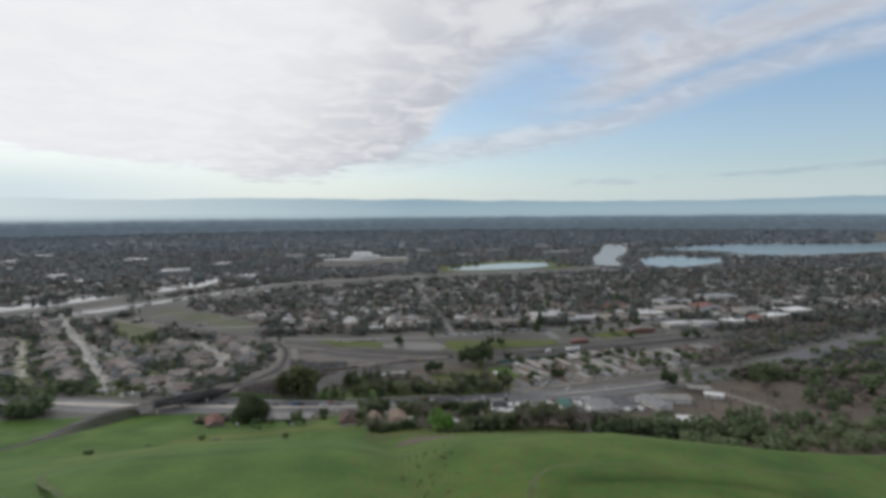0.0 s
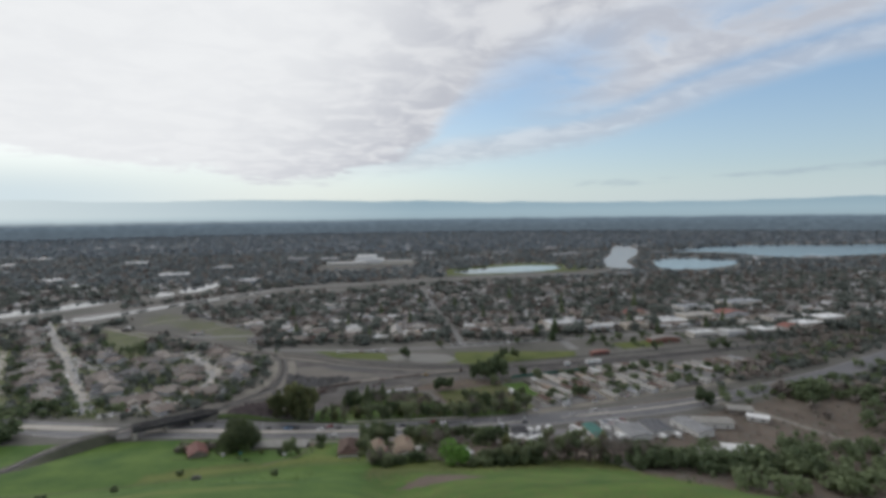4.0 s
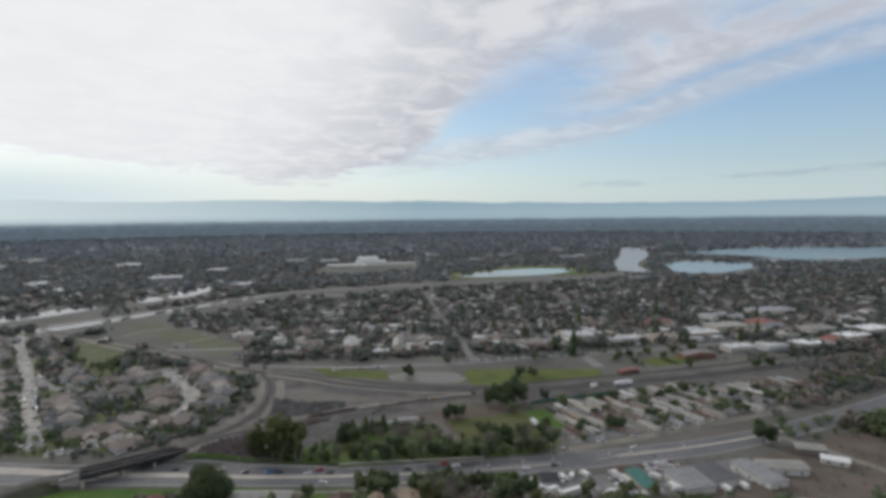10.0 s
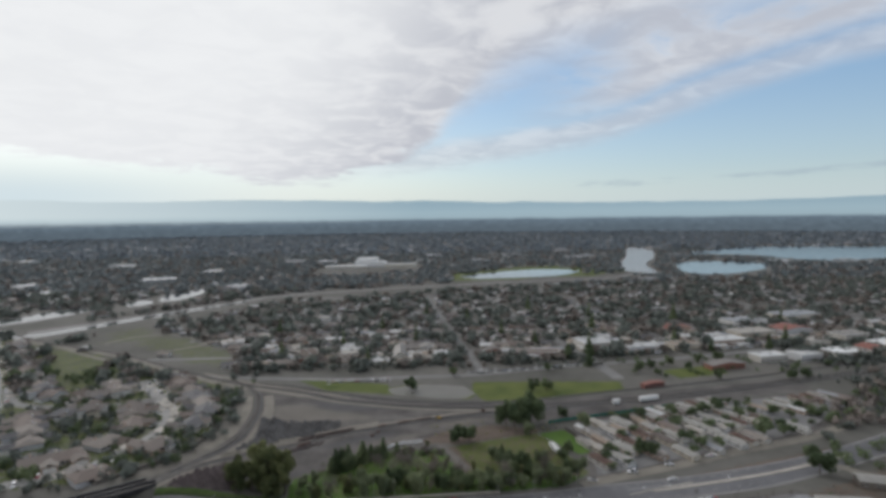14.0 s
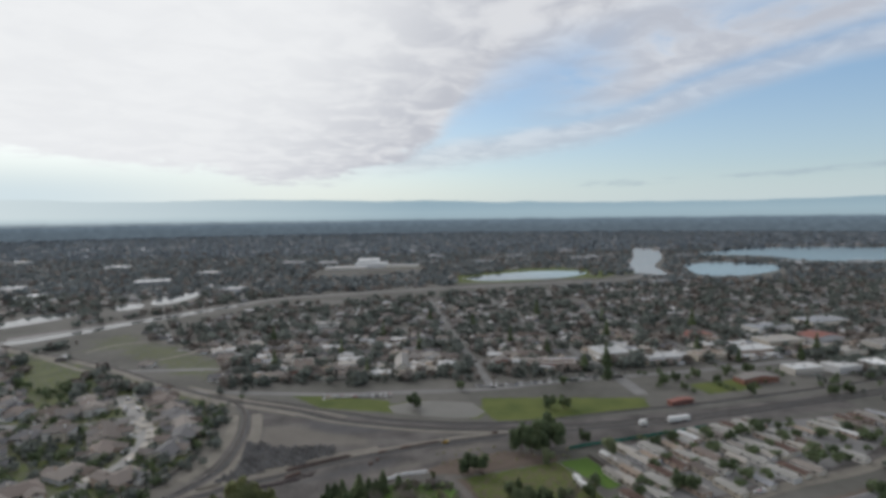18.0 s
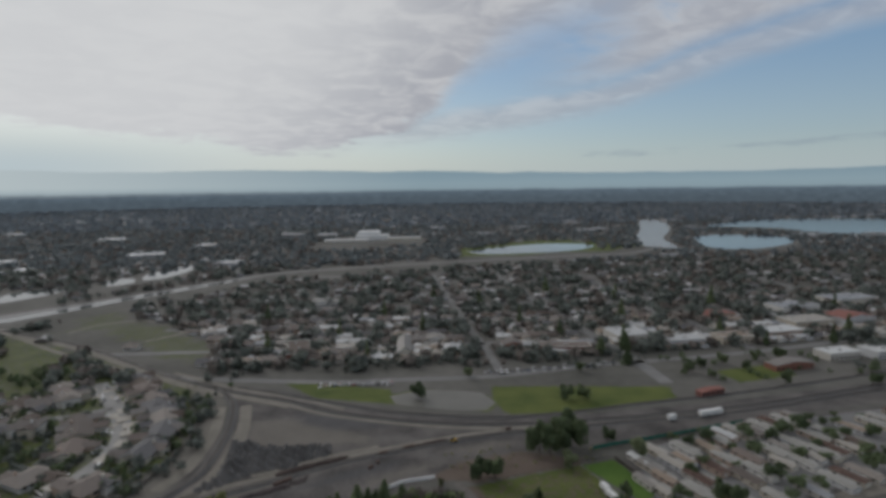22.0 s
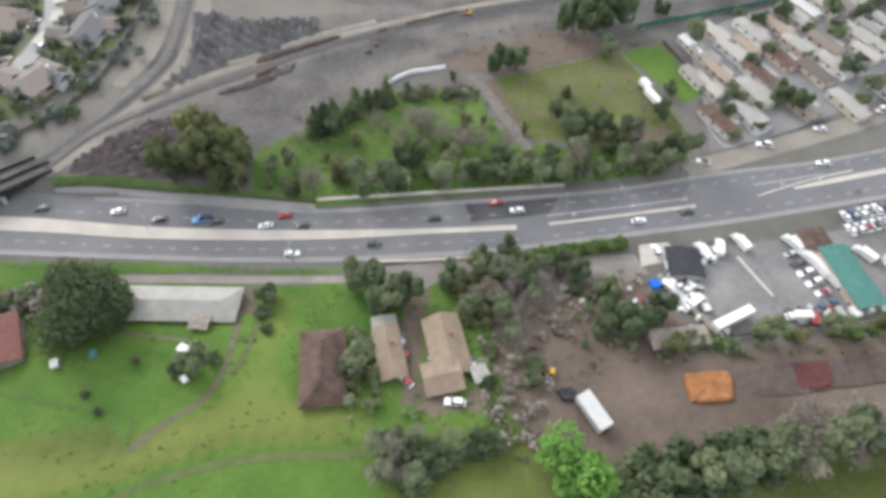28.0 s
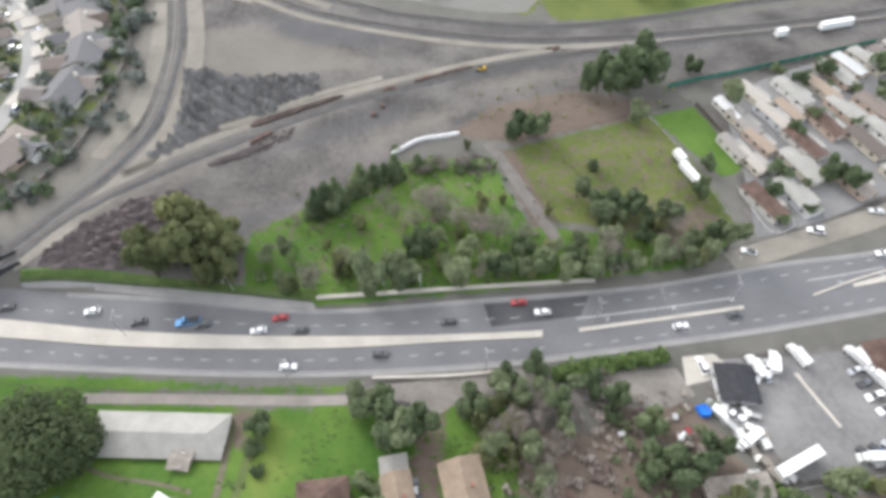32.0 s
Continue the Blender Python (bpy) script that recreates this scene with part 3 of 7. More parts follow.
def highway():
    n = 400
    N_, S_ = resample(HW_N, n), resample(HW_S, n)
    road = strip("highway", N_, S_, 0.06, ASPHALT, across=4)
    tagged(road, "grey asphalt highway with worn lane markings", "road", kind="structure")
    strip("shoulder", offset(N_, 0.2), offset(N_, 1.2), 0.075, SHOULDER, road, "pale concrete shoulder")
    strip("shoulder", offset(S_, -1.5), offset(S_, -0.2), 0.075, SHOULDER, road, "pale concrete shoulder")
    a, b = resample(MED_N, 90), resample(MED_S, 90)
    med = strip("median", a, b, 0.32, CONCRETE, thick=0.3)
    tagged(med, "pale paved raised median strip of the highway", "median", kind="structure")
    k1 = strip("median", resample([(41.6, 422.6), (66, 424.4), (91.9, 426.6)], 20), resample([(41.6, 421.4), (66, 423.2), (91.9, 425.3)], 20), 0.3, CONCRETE, thick=0.3)
    tagged(k1, "narrow pale concrete divider", "median", kind="structure")
    k2 = strip("median", resample([(128, 431.6), (144, 434.7), (173.5, 439.4), (210, 446.8), (260, 461)], 30), resample([(128, 430.4), (144, 432.4), (173.5, 437.1), (210, 444.3), (260, 458)], 30), 0.3, CONCRETE, thick=0.3)
    tagged(k2, "pale concrete divider beside the turning lane", "median", kind="structure")
    k3 = strip("median", resample([(114.4, 428.9), (133, 434.2), (152, 438.0)], 20), resample([(114.4, 428.2), (133, 433.5), (152, 437.2)], 20), 0.3, CONCRETE, thick=0.3)
    tagged(k3, "thin pale concrete kerb of the turning lane", "median", kind="structure")
    # lane lines, painted as dashes
    def dashes(line, lo, hi, name="lane_line"):
        verts, faces, run = [], [], 0.0
        for p, q in zip(line, line[1:]):
            seg = (q - p).length
            if lo < p.x < hi and (run % 7.3) < 2.4:
                nrm = Vector((q.y - p.y, p.x - q.x, 0)).normalized() * 0.13
                k = len(verts)
                for v in (p - nrm, p + nrm, q + nrm, q - nrm):
                    verts.append((v.x, v.y, 0.075))
                faces.append((k, k + 1, k + 2, k + 3))
            run += seg
        link(name, verts, faces, PAINT, road)
    def between(P, Q, f):
        pts = [Vector((*p, 0)).lerp(Vector((*q, 0)), f) for p, q in zip(P, Q)]
        return pts
    def fine_line(pts):
        return spline([(p.x, p.y) for p in pts], 0.8)
    up = fine_line([x.lerp(y, 0.62) for x, y in zip(resample(HW_N[2:8] + [(40, 435.2)], 24), resample(MED_N, 24))])
    dn = fine_line([x.lerp(y, 0.40) for x, y in zip(resample(MED_S, 24), resample(HW_S[2:9] + [(31, 412.2)], 24))])
    dashes(up, -250, 42)
    dashes(dn, -250, 31)
    dashes(fine_line([Vector((x, y, 0)) for x, y in ((42, 430.4), (66, 431.4), (91, 434), (120, 437.6), (160, 442.5), (200, 449))]), 40, 200)
    dashes(fine_line([Vector((x, y, 0)) for x, y in ((42, 417.2), (66, 418.9), (91, 421.3), (120, 424.4), (160, 429.6), (200, 436))]), 40, 200)
    for l in (offset(N_, 1.5), offset(S_, -1.9)):
        strip("edge_line", l, offset(l, 0.15), 0.085, PAINT, road)
    for pts in ([(41.6, 426.0), (66, 427.6), (90.5, 429.7)], [(115, 434.0), (128, 435.4), (141, 437.2)]):
        l = resample(pts, 20)
        strip("turn_lane_line", l, offset(l, 0.45), 0.085, PAINT, road, "solid white turn lane line")
    strip("asphalt_patch", resample([(15, 432.6), (30, 432.8), (47, 433.4)], 20), resample([(16.4, 424.9), (28, 425.6), (43, 426.6)], 20), 0.07, ASPHALT_DARK, road, "newer darker asphalt")


highway()


def street(pts, width, mat=STREET, lift=0.05, label="pale grey asphalt side street", name="street"):
    l = spline(pts, 4)
    return tagged(strip(name, offset(l, -width / 2), offset(l, width / 2), lift, mat, across=2), label, "street", kind="structure")


street([(240, 448), (252, 432), (260, 414), (267, 396), (276, 370), (290, 340), (312, 310)], 6, PALEDIRT, 0.12, "pale dirt lane climbing past the trees", "dirt_lane")
street([(94, 442), (119, 448.5), (144, 455), (170, 462.5), (200, 472), (260, 488), (330, 518), (400, 550)], 7.5, PALEDIRT, label="dusty pale frontage lane beside the highway")
street([(-225, 665), (-187, 612), (-163, 570), (-157, 538), (-164, 512), (-182, 487), (-215, 470)], 11, PALESTREET, label="curving residential street of pale asphalt")
street([(-470, 850), (-432, 790), (-340, 655), (-250, 515), (-225, 478)], 10, PALESTREET, label="straight residential street of pale asphalt")
street([(-330, 655), (-290, 610), (-225, 600), (-190, 614)], 8, label="residential cross street")
street([(-200, 676), (-64, 650), (-6, 648), (65, 648), (150, 663), (330, 690), (600, 760)], 7.5, label="town street beside the railway park")
street([(66, 800), (72, 720), (74, 650)], 7, label="town street running away between houses")
street([(66, 800), (60, 950), (50, 1150)], 8, label="town street running away between houses")
street([(188, 620), (186, 690), (176, 790), (160, 980), (150, 1180)], 11, label="town street running away between shops")
for k in range(6):
    street([(-260 + 20 * k, 740 + 80 * k), (0, 735 + 82 * k), (300, 745 + 84 * k), (800, 800 + 90 * k)], 8, label="town cross street between house rows")
for k in range(4):
    street([(300 + 110 * k, 690 + 25 * k), (290 + 120 * k, 950), (270 + 130 * k, 1240)], 8, label="town street between house rows")
tagged(strip("levee_path", resample([(-455, 880), (-383, 950), (-340, 1010), (-268, 1100), (-200, 1185), (-9, 1250), (215, 1305), (460, 1350), (560, 1420)], 90), resample([(-470, 905), (-400, 982), (-356, 1036), (-283, 1122), (-203, 1202), (-9, 1264), (215, 1317), (457, 1361), (555, 1432)], 90), 0.06, SHOULDER), "pale gravel flood bank along the channel", "levee", kind="structure")


tagged(strip("canal", resample([(-560, 800), (-470, 858), (-436, 874), (-412, 902), (-392, 930), (-357, 984), (-340, 1006), (-252, 1124)], 80), resample([(-575, 815), (-482, 876), (-448, 892), (-424, 922), (-402, 948), (-367, 1002), (-350, 1024), (-258, 1136)], 80), 0.12, WATER), "bright still canal beside the flood bank", "canal", kind="structure")


def sheet_of(name, pts, mat, lift, label, category, kind="structure"):
    l = spline(pts + [pts[0]], 12)[:-1]
    verts = [(q.x, q.y, gz(q.x, q.y) + lift) for q in l]
    return tagged(link(name, verts, [tuple(range(len(verts)))], mat), label, category, kind=kind)


sheet_of("pond", [(-10, 616), (10, 625), (53, 616), (60, 597), (52, 586), (27, 589), (-6, 602)], MUD, 0.06, "shallow muddy pond on the grass", "pond")
sheet_of("water", [(140, 1440), (213, 1508), (350, 1575), (450, 1545), (433, 1476), (345, 1412), (190, 1390)], WATER, 0.3, "still pale pond beyond the town", "pond")
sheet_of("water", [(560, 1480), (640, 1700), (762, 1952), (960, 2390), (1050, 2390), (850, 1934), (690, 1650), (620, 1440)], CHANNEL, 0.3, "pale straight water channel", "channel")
sheet_of("water", [(780, 1670), (690, 1430), (765, 1385), (930, 1490), (1015, 1640), (900, 1721)], LAKE, 0.3, "blue quarry lake beyond the town", "lake")
sheet_of("water", [(1002, 2032), (1326, 2285), (1573, 2330), (1900, 2250), (2500, 2250), (2300, 1950), (1414, 1694), (1195, 1720), (1180, 1900)], LAKE, 0.3, "wide blue lake in the distance", "lake")
sheet_of("water", [(-418, 1169), (-430, 1226), (-417, 1265), (-395, 1313), (-372, 1272), (-372, 1205), (-384, 1160), (-404, 1148)], WATER, 0.3, "bright narrow pond beside the channel", "pond")
sheet_of("water", [(-463, 1122), (-461, 1165), (-434, 1172), (-412, 1125), (-435, 1100)], WATER, 0.3, "bright narrow pond beside the channel", "pond")
sheet_of("water", [(-640, 960), (-556, 1010), (-537, 1075), (-490, 1090), (-485, 1040), (-525, 970), (-600, 900)], WATER, 0.3, "bright narrow pond beside the channel", "pond")
sheet_of("water", [(-2400, 3400), (-2230, 3800), (-2000, 3900), (-2000, 3500)], WATER, 0.3, "bright far pond", "pond")

# ---- building blocks ----
def root(name, x, y, rz=0, z=None, label="", category="", group=""):
    ob = new(name)
    ob.empty_display_size = 0.5
    ob.matrix_basis = pose(x, y, gz(x, y) if z is None else z, 0, 0, rz)
    return tagged(ob, label, category, group)


class Shape:
    """Collects faces of boxes, prisms and sheets for one mesh."""

    def __init__(self):
        self.v, self.f = [], []

    def add(self, verts, faces):
        k = len(self.v)
        self.v += [tuple(q) for q in verts]
        self.f += [tuple(i + k for i in f) for f in faces]
        return self

    def box(self, x0, y0, z0, x1, y1, z1, taper=0.0):
        t = taper
        return self.add([(x0, y0, z0), (x1, y0, z0), (x1, y1, z0), (x0, y1, z0), (x0 + t, y0 + t, z1), (x1 - t, y0 + t, z1), (x1 - t, y1 - t, z1), (x0 + t, y1 - t, z1)],
                        [(3, 2, 1, 0), (4, 5, 6, 7), (0, 1, 5, 4), (1, 2, 6, 5), (2, 3, 7, 6), (3, 0, 4, 7)])

    def gable(self, w, l, z, rise, eave=0.5, thick=0.15, hip=0.0):
        """A roof over a plan w by l, its ridge along y; hip pulls the ridge's ends in."""
        a, b = w / 2 + eave, l / 2 + eave
        r = b - hip
        d = z - eave * rise / (w / 2)
        top = [(-a, -b, d), (a, -b, d), (a, b, d), (-a, b, d), (0, -r, z + rise), (0, r, z + rise)]
        low = [(x, y, q - thick) for x, y, q in top]
        f = [(1, 2, 5, 4), (3, 0, 4, 5), (0, 1, 4), (2, 3, 5)] if hip else [(1, 2, 5, 4), (3, 0, 4, 5)]
        g = [tuple(i + 6 for i in reversed(q)) for q in f]
        if hip:
            rim = [(0, 1), (1, 2), (2, 3), (3, 0)]
        else:
            rim = [(1, 2), (3, 0), (0, 4), (4, 1), (2, 5), (5, 3)]
        s = [(p, p + 6, q + 6, q) for p, q in rim]
        return self.add(top + low, f + g + s)

    def walls(self, w, l, h, rise=0.0, base=-1.5):
        """Outside walls with gable ends, going a little into the ground."""
        a, b = w / 2, l / 2
        v = [(-a, -b, base), (a, -b, base), (a, b, base), (-a, b, base), (-a, -b, h), (a, -b, h), (a, b, h), (-a, b, h)]
        f = [(1, 2, 6, 5), (3, 0, 4, 7)]
        if rise:
            v += [(0, -b, h + rise), (0, b, h + rise)]
            f += [(0, 1, 5, 8, 4), (2, 3, 7, 9, 6)]
        else:
            f += [(0, 1, 5, 4), (2, 3, 7, 6)]
        return self.add(v, f)

    def tube(self, p, q, r0, r1, n=6):
        p, q = Vector(p), Vector(q)
        d = (q - p).normalized()
        s = d.orthogonal().normalized()
        t = d.cross(s)
        v = []
        for c, r in ((p, r0), (q, r1)):
            for i in range(n):
                a = 2 * math.pi * i / n
                v.append(c + (s * math.cos(a) + t * math.sin(a)) * r)
        f = [(i, (i + 1) % n, n + (i + 1) % n, n + i) for i in range(n)]
        f += [tuple(range(n - 1, -1, -1)), tuple(range(n, 2 * n))]
        return self.add(v, f)

    def part(self, name, mat, parent=None, label="", smooth=False):
        return link(name, self.v, self.f, mat, parent, label, smooth)


def quads_mesh(name, V, mat, parent=None, label=""):
    """A mesh of loose quads from an array (n, 4, 3)."""
    n = len(V)
    me = bpy.data.meshes.new(name)
    me.vertices.add(4 * n)
    me.vertices.foreach_set("co", np.asarray(V, np.float32).ravel())
    me.loops.add(4 * n)
    me.loops.foreach_set("vertex_index", np.arange(4 * n, dtype=np.int32))
    me.polygons.add(n)
    me.polygons.foreach_set("loop_start", np.arange(0, 4 * n, 4, dtype=np.int32))
    me.update(calc_edges=True)
    me.materials.append(mat)
    ob = new(name, me)
    if parent:
        ob.parent = parent
    if label:
        ob["label"] = label
    return ob


RNG = np.random.default_rng(7)


def leaf_quads(C, size, out=None):
    """Small quads round the centres C (n, 3); with out, lying roughly across that direction."""
    n = len(C)
    r = RNG.normal(size=(n, 3))
    if out is None:
        nrm = r
    else:
        nrm = out / (np.linalg.norm(out, axis=1)[:, None] + 1e-6) + 0.5 * r + np.array([0, 0, 0.45])
    nrm /= np.linalg.norm(nrm, axis=1)[:, None]
    a = np.cross(nrm, RNG.normal(size=(n, 3)))
    a /= np.linalg.norm(a, axis=1)[:, None]
    b = np.cross(nrm, a)
    s = (np.asarray(size) * RNG.uniform(0.6, 1.3, n))[:, None]
    a, b = a * s, b * s * RNG.uniform(0.55, 1.0, (n, 1))
    return np.stack([C - a - b * 0.4, C + a * 0.3 - b, C + a + b * 0.5, C - a * 0.2 + b], 1)


def crown_points(n, lumps, radius, squash):
    """Points on the skins of several clumps that make one uneven crown."""
    k = RNG.integers(0, len(lumps), n)
    L_ = np.array(lumps)
    d = RNG.normal(size=(n, 3))
    d /= np.linalg.norm(d, axis=1)[:, None]
    r = L_[k, 3:4] * RNG.uniform(0.45, 1.08, (n, 1)) ** 0.5
    d[:, 2] *= squash
    return L_[k, :3] + d * r, d


def tree(name, h, w, mat, label, leaves=900, leaf=0.55, style="round", category="tree"):
    """A tree at the origin: tapered trunk with limbs, and a crown of many small leaf sheets."""
    ob = new(name)
    ob.empty_display_size = 0.5
    tagged(ob, label, category)
    s = Shape()
    th = h * (0.45 if style != "cone" else 0.9)
    s.tube((0, 0, -0.8), (0.1, 0.05, th), max(0.12, h * 0.035), max(0.05, h * 0.015), 7)
    lumps = []
    if style == "cone":
        for i in range(9):
            z = h * (0.12 + 0.86 * i / 8)
            r = w * 0.5 * (1 - i / 9.5)
            for k in range(max(1, 4 - i // 3)):
                a = RNG.uniform(0, 6.28)
                lumps.append((math.cos(a) * r * 0.45, math.sin(a) * r * 0.45, z, r * 0.75 + 0.15))
    else:
        n = 26 if leaves > 5000 else 10 if style == "round" else 13
        for i in range(n):
            a, u = RNG.uniform(0, 6.28), RNG.uniform(0.1, 1)
            q = w * 0.34 * math.sqrt(u)
            z = h * (0.26 + 0.58 * RNG.uniform(0, 1)) if style == "round" else h * (0.12 + 0.74 * i / n)
            if leaves > 5000:
                z = h * (0.16 + 0.64 * math.sqrt(1 - 0.85 * u) * RNG.uniform(0.25, 1))
            if style == "bush":
                z = h * RNG.uniform(0.3, 0.7)
            r = w * RNG.uniform(0.16, 0.27) * (1.0 if style != "tall" else 0.8)
            lumps.append((math.cos(a) * q, math.sin(a) * q, z, r))
            s.tube((0.05, 0.02, min(th * 0.85, z * 0.7)), (math.cos(a) * q * 0.8, math.sin(a) * q * 0.8, z), h * 0.012 + 0.03, 0.02, 5)
    s.part("trunk", BARK, ob)
    C, d = crown_points(leaves, lumps, w, 0.8)
    C[:, 2] = np.maximum(C[:, 2], 0.15)
    quads_mesh("crown", leaf_quads(C, leaf, d + 0.35 * (C - np.array([0, 0, h * 0.5])) / (w * 0.5)), mat, ob)
    return ob


def bare_tree(h, w, label):
    """A leafless tree: trunk, limbs and a haze of thin twigs."""
    ob = tagged(new("bare_tree"), label, "tree")
    s = Shape()
    s.tube((0, 0, -0.5), (0, 0, h * 0.4), h * 0.03, h * 0.02)
    tips = []
    for i in range(16):
        a, r = RNG.uniform(0, 6.28), w * 0.45 * RNG.uniform(0.3, 1)
        tip = (math.cos(a) * r, math.sin(a) * r, h * RNG.uniform(0.55, 1))
        s.tube((0, 0, h * RNG.uniform(0.2, 0.4)), tip, 0.07, 0.025, 4)
        tips.append((*tip, w * 0.2))
    s.part("trunk", TWIG, ob)
    C, d = crown_points(420, tips, w, 0.9)
    V = leaf_quads(C, 0.55)
    V[:, 1] = V[:, 0] + (V[:, 1] - V[:, 0]) * 0.22
    V[:, 3] = V[:, 2] + (V[:, 3] - V[:, 2]) * 0.22
    quads_mesh("crown", V, TWIG, ob, "bare grey twigs")
    return ob


def plant(proto, places, group="", tall=1.0):
    """Puts a tree at the first place and copies of it, turned and scaled, at the others."""
    for i, (x, y, s) in enumerate(places):
        ob = proto if i == 0 else copy_thing(proto, Matrix.Identity(4))
        ob.matrix_basis = pose(x, y, gz(x, y), 0, 0, random.uniform(0, 360)) @ Matrix.Diagonal((s, s * random.uniform(0.85, 1.15), s * tall * random.uniform(0.85, 1.2), 1))
        if group:
            ob["group"] = group


# ---- railway ----
TRACK_A = [(-226, 352), (-214, 378), (-206, 402), (-190, 424), (-157, 443.5), (-134, 458.5), (-121, 474.5), (-108, 496), (-101.2, 518), (-100.4, 544), (-102.5, 568), (-110.5, 604), (-124, 632), (-138, 650)]
TRACK_B = [(-182, 421), (-155.5, 438.5), (-130, 455), (-119, 469), (-101.2, 486), (-72, 507.4), (-38, 524.5), (-11.7, 533.6), (26, 544.5), (63.5, 552), (114.6, 557.7), (214, 567.6), (292, 584), (420, 612)]
TRACK_C = [(-520, 925), (-416, 845.5), (-292, 768.8), (-181.7, 678.4), (-118, 634.2), (-72, 611), (-42.5, 591.7), (12.5, 571.5), (59.5, 563.5), (124, 565), (214, 574), (299.5, 592), (420, 620), (600, 668)]


def track(pts, group="railway tracks"):
    line = spline(pts, 3.0)
    lift = [max(5.35, gz(q.x, q.y) + 0.35) if (q.x < -126 and q.y < 455) else gz(q.x, q.y) + 0.35 for q in line]
    ob = tagged(new("railway_track"), "single railway track on dark gravel ballast", "railway track", group)
    verts, faces = [], []
    prof = ((-2.7, -0.45), (-1.7, 0.0), (1.7, 0.0), (2.7, -0.45))
    for i, q in enumerate(line):
        v = line[min(i + 1, len(line) - 1)] - line[max(i - 1, 0)]
        n = Vector((v.y, -v.x, 0)).normalized()
        for d, z in prof:
            p = q + n * d
            verts.append((p.x, p.y, lift[i] + z))
    for i in range(len(line) - 1):
        for j in range(3):
            a = i * 4 + j
            faces.append((a, a + 1, a + 5, a + 4))
    link("ballast_bed", verts, faces, BALLAST, ob)
    for side in (-0.76, 0.76):
        s = Shape()
        for i in range(len(line) - 1):
            p, q = line[i], line[i + 1]
            n = Vector((q.y - p.y, p.x - q.x, 0)).normalized()
            a, b = p + n * side, q + n * side
            za, zb = lift[i] + 0.1, lift[i + 1] + 0.1
            w = n * 0.09
            s.add([(*(a - w).xy, za + 0.17), (*(a + w).xy, za + 0.17), (*(b + w).xy, zb + 0.17), (*(b - w).xy, zb + 0.17), (*(a - w).xy, za), (*(a + w).xy, za), (*(b + w).xy, zb), (*(b - w).xy, zb)],
                  [(0, 1, 2, 3), (0, 3, 7, 4), (1, 5, 6, 2)])
        s.part("rail", RAIL, ob)
    s = Shape()
    for i in range(len(line) - 1):
        p, q = line[i], line[i + 1]
        d = (q - p).normalized()
        n = Vector((d.y, -d.x, 0))
        for k in range(4):
            c = p.lerp(q, k / 4)
            z = lift[i] + (lift[i + 1] - lift[i]) * k / 4
            v = [c + n * a + d * b for a, b in ((-1.3, -0.13), (1.3, -0.13), (1.3, 0.13), (-1.3, 0.13))]
            s.add([(u.x, u.y, z + 0.1) for u in v] + [(u.x, u.y, z) for u in v], [(0, 1, 2, 3), (0, 4, 5, 1), (1, 5, 6, 2), (2, 6, 7, 3), (3, 7, 4, 0)])
    tagged(s.part("sleeper_bed", SLEEPER, ob), kind="stuff")


for T in (TRACK_A, TRACK_B, TRACK_C):
    track(T)
track([(-118, 645), (-72, 621), (-36, 602.5), (-8.4, 589), (13.2, 582.8), (42, 575.6), (67.6, 573.2), (94, 575.3), (121.5, 579.2), (150.4, 585), (214, 594), (299.5, 611), (420, 640), (600, 690)])


for pts, off, wd in ((TRACK_A[5:12], 8.0, 7.0), (TRACK_A[7:12], -7.0, 6.0), (TRACK_B[4:10], -5.4, 3.6), (TRACK_B[5:8], -9.5, 3.0), (TRACK_C[5:11], 5.2, 3.4), (TRACK_C[0:6], 6.5, 7.0), (TRACK_C[3:7], -6.0, 4.0)):
    l = spline(pts, 3)
    tagged(strip("service_track", offset(l, off - wd / 2), offset(l, off + wd / 2), 0.10, PALEDIRT, across=3), "pale bare dirt service track beside the rails", "dirt track", kind="structure")


def bridge(p, q, width):
    """A dark plate-girder railway bridge over the highway."""
    d = Vector(q) - Vector(p)
    ob = root("railway_bridge", p[0], p[1], math.degrees(math.atan2(d.y, d.x)), 0, "dark steel girder railway bridge over the highway", "bridge", "railway bridges")
    l = d.length
    Shape().box(0, -width / 2, 4.1, l, width / 2, 4.85).part("deck", DARKSTEEL, ob)
    for y in (-width / 2, width / 2 - 0.4):
        s = Shape().box(0, y, 3.9, l, y + 0.4, 6.6)
        for k in range(int(l / 2.5)):
            s.box(k * 2.5 + 0.2, y - 0.12, 3.95, k * 2.5 + 0.4, y + 0.52, 6.5)
        s.part("girder", DARKSTEEL, ob)
    for x in (l * 0.36, l * 0.66):
        Shape().box(x, -width / 2, -0.5, x + 1.2, width / 2, 4.1).part("pier", CONCRETE, ob, "concrete pier")
    for x in (0, l - 2):
        Shape().box(x, -width / 2 - 1.5, -1, x + 2, width / 2 + 1.5, 4.1).part("abutment", CONCRETE, ob, "concrete abutment")


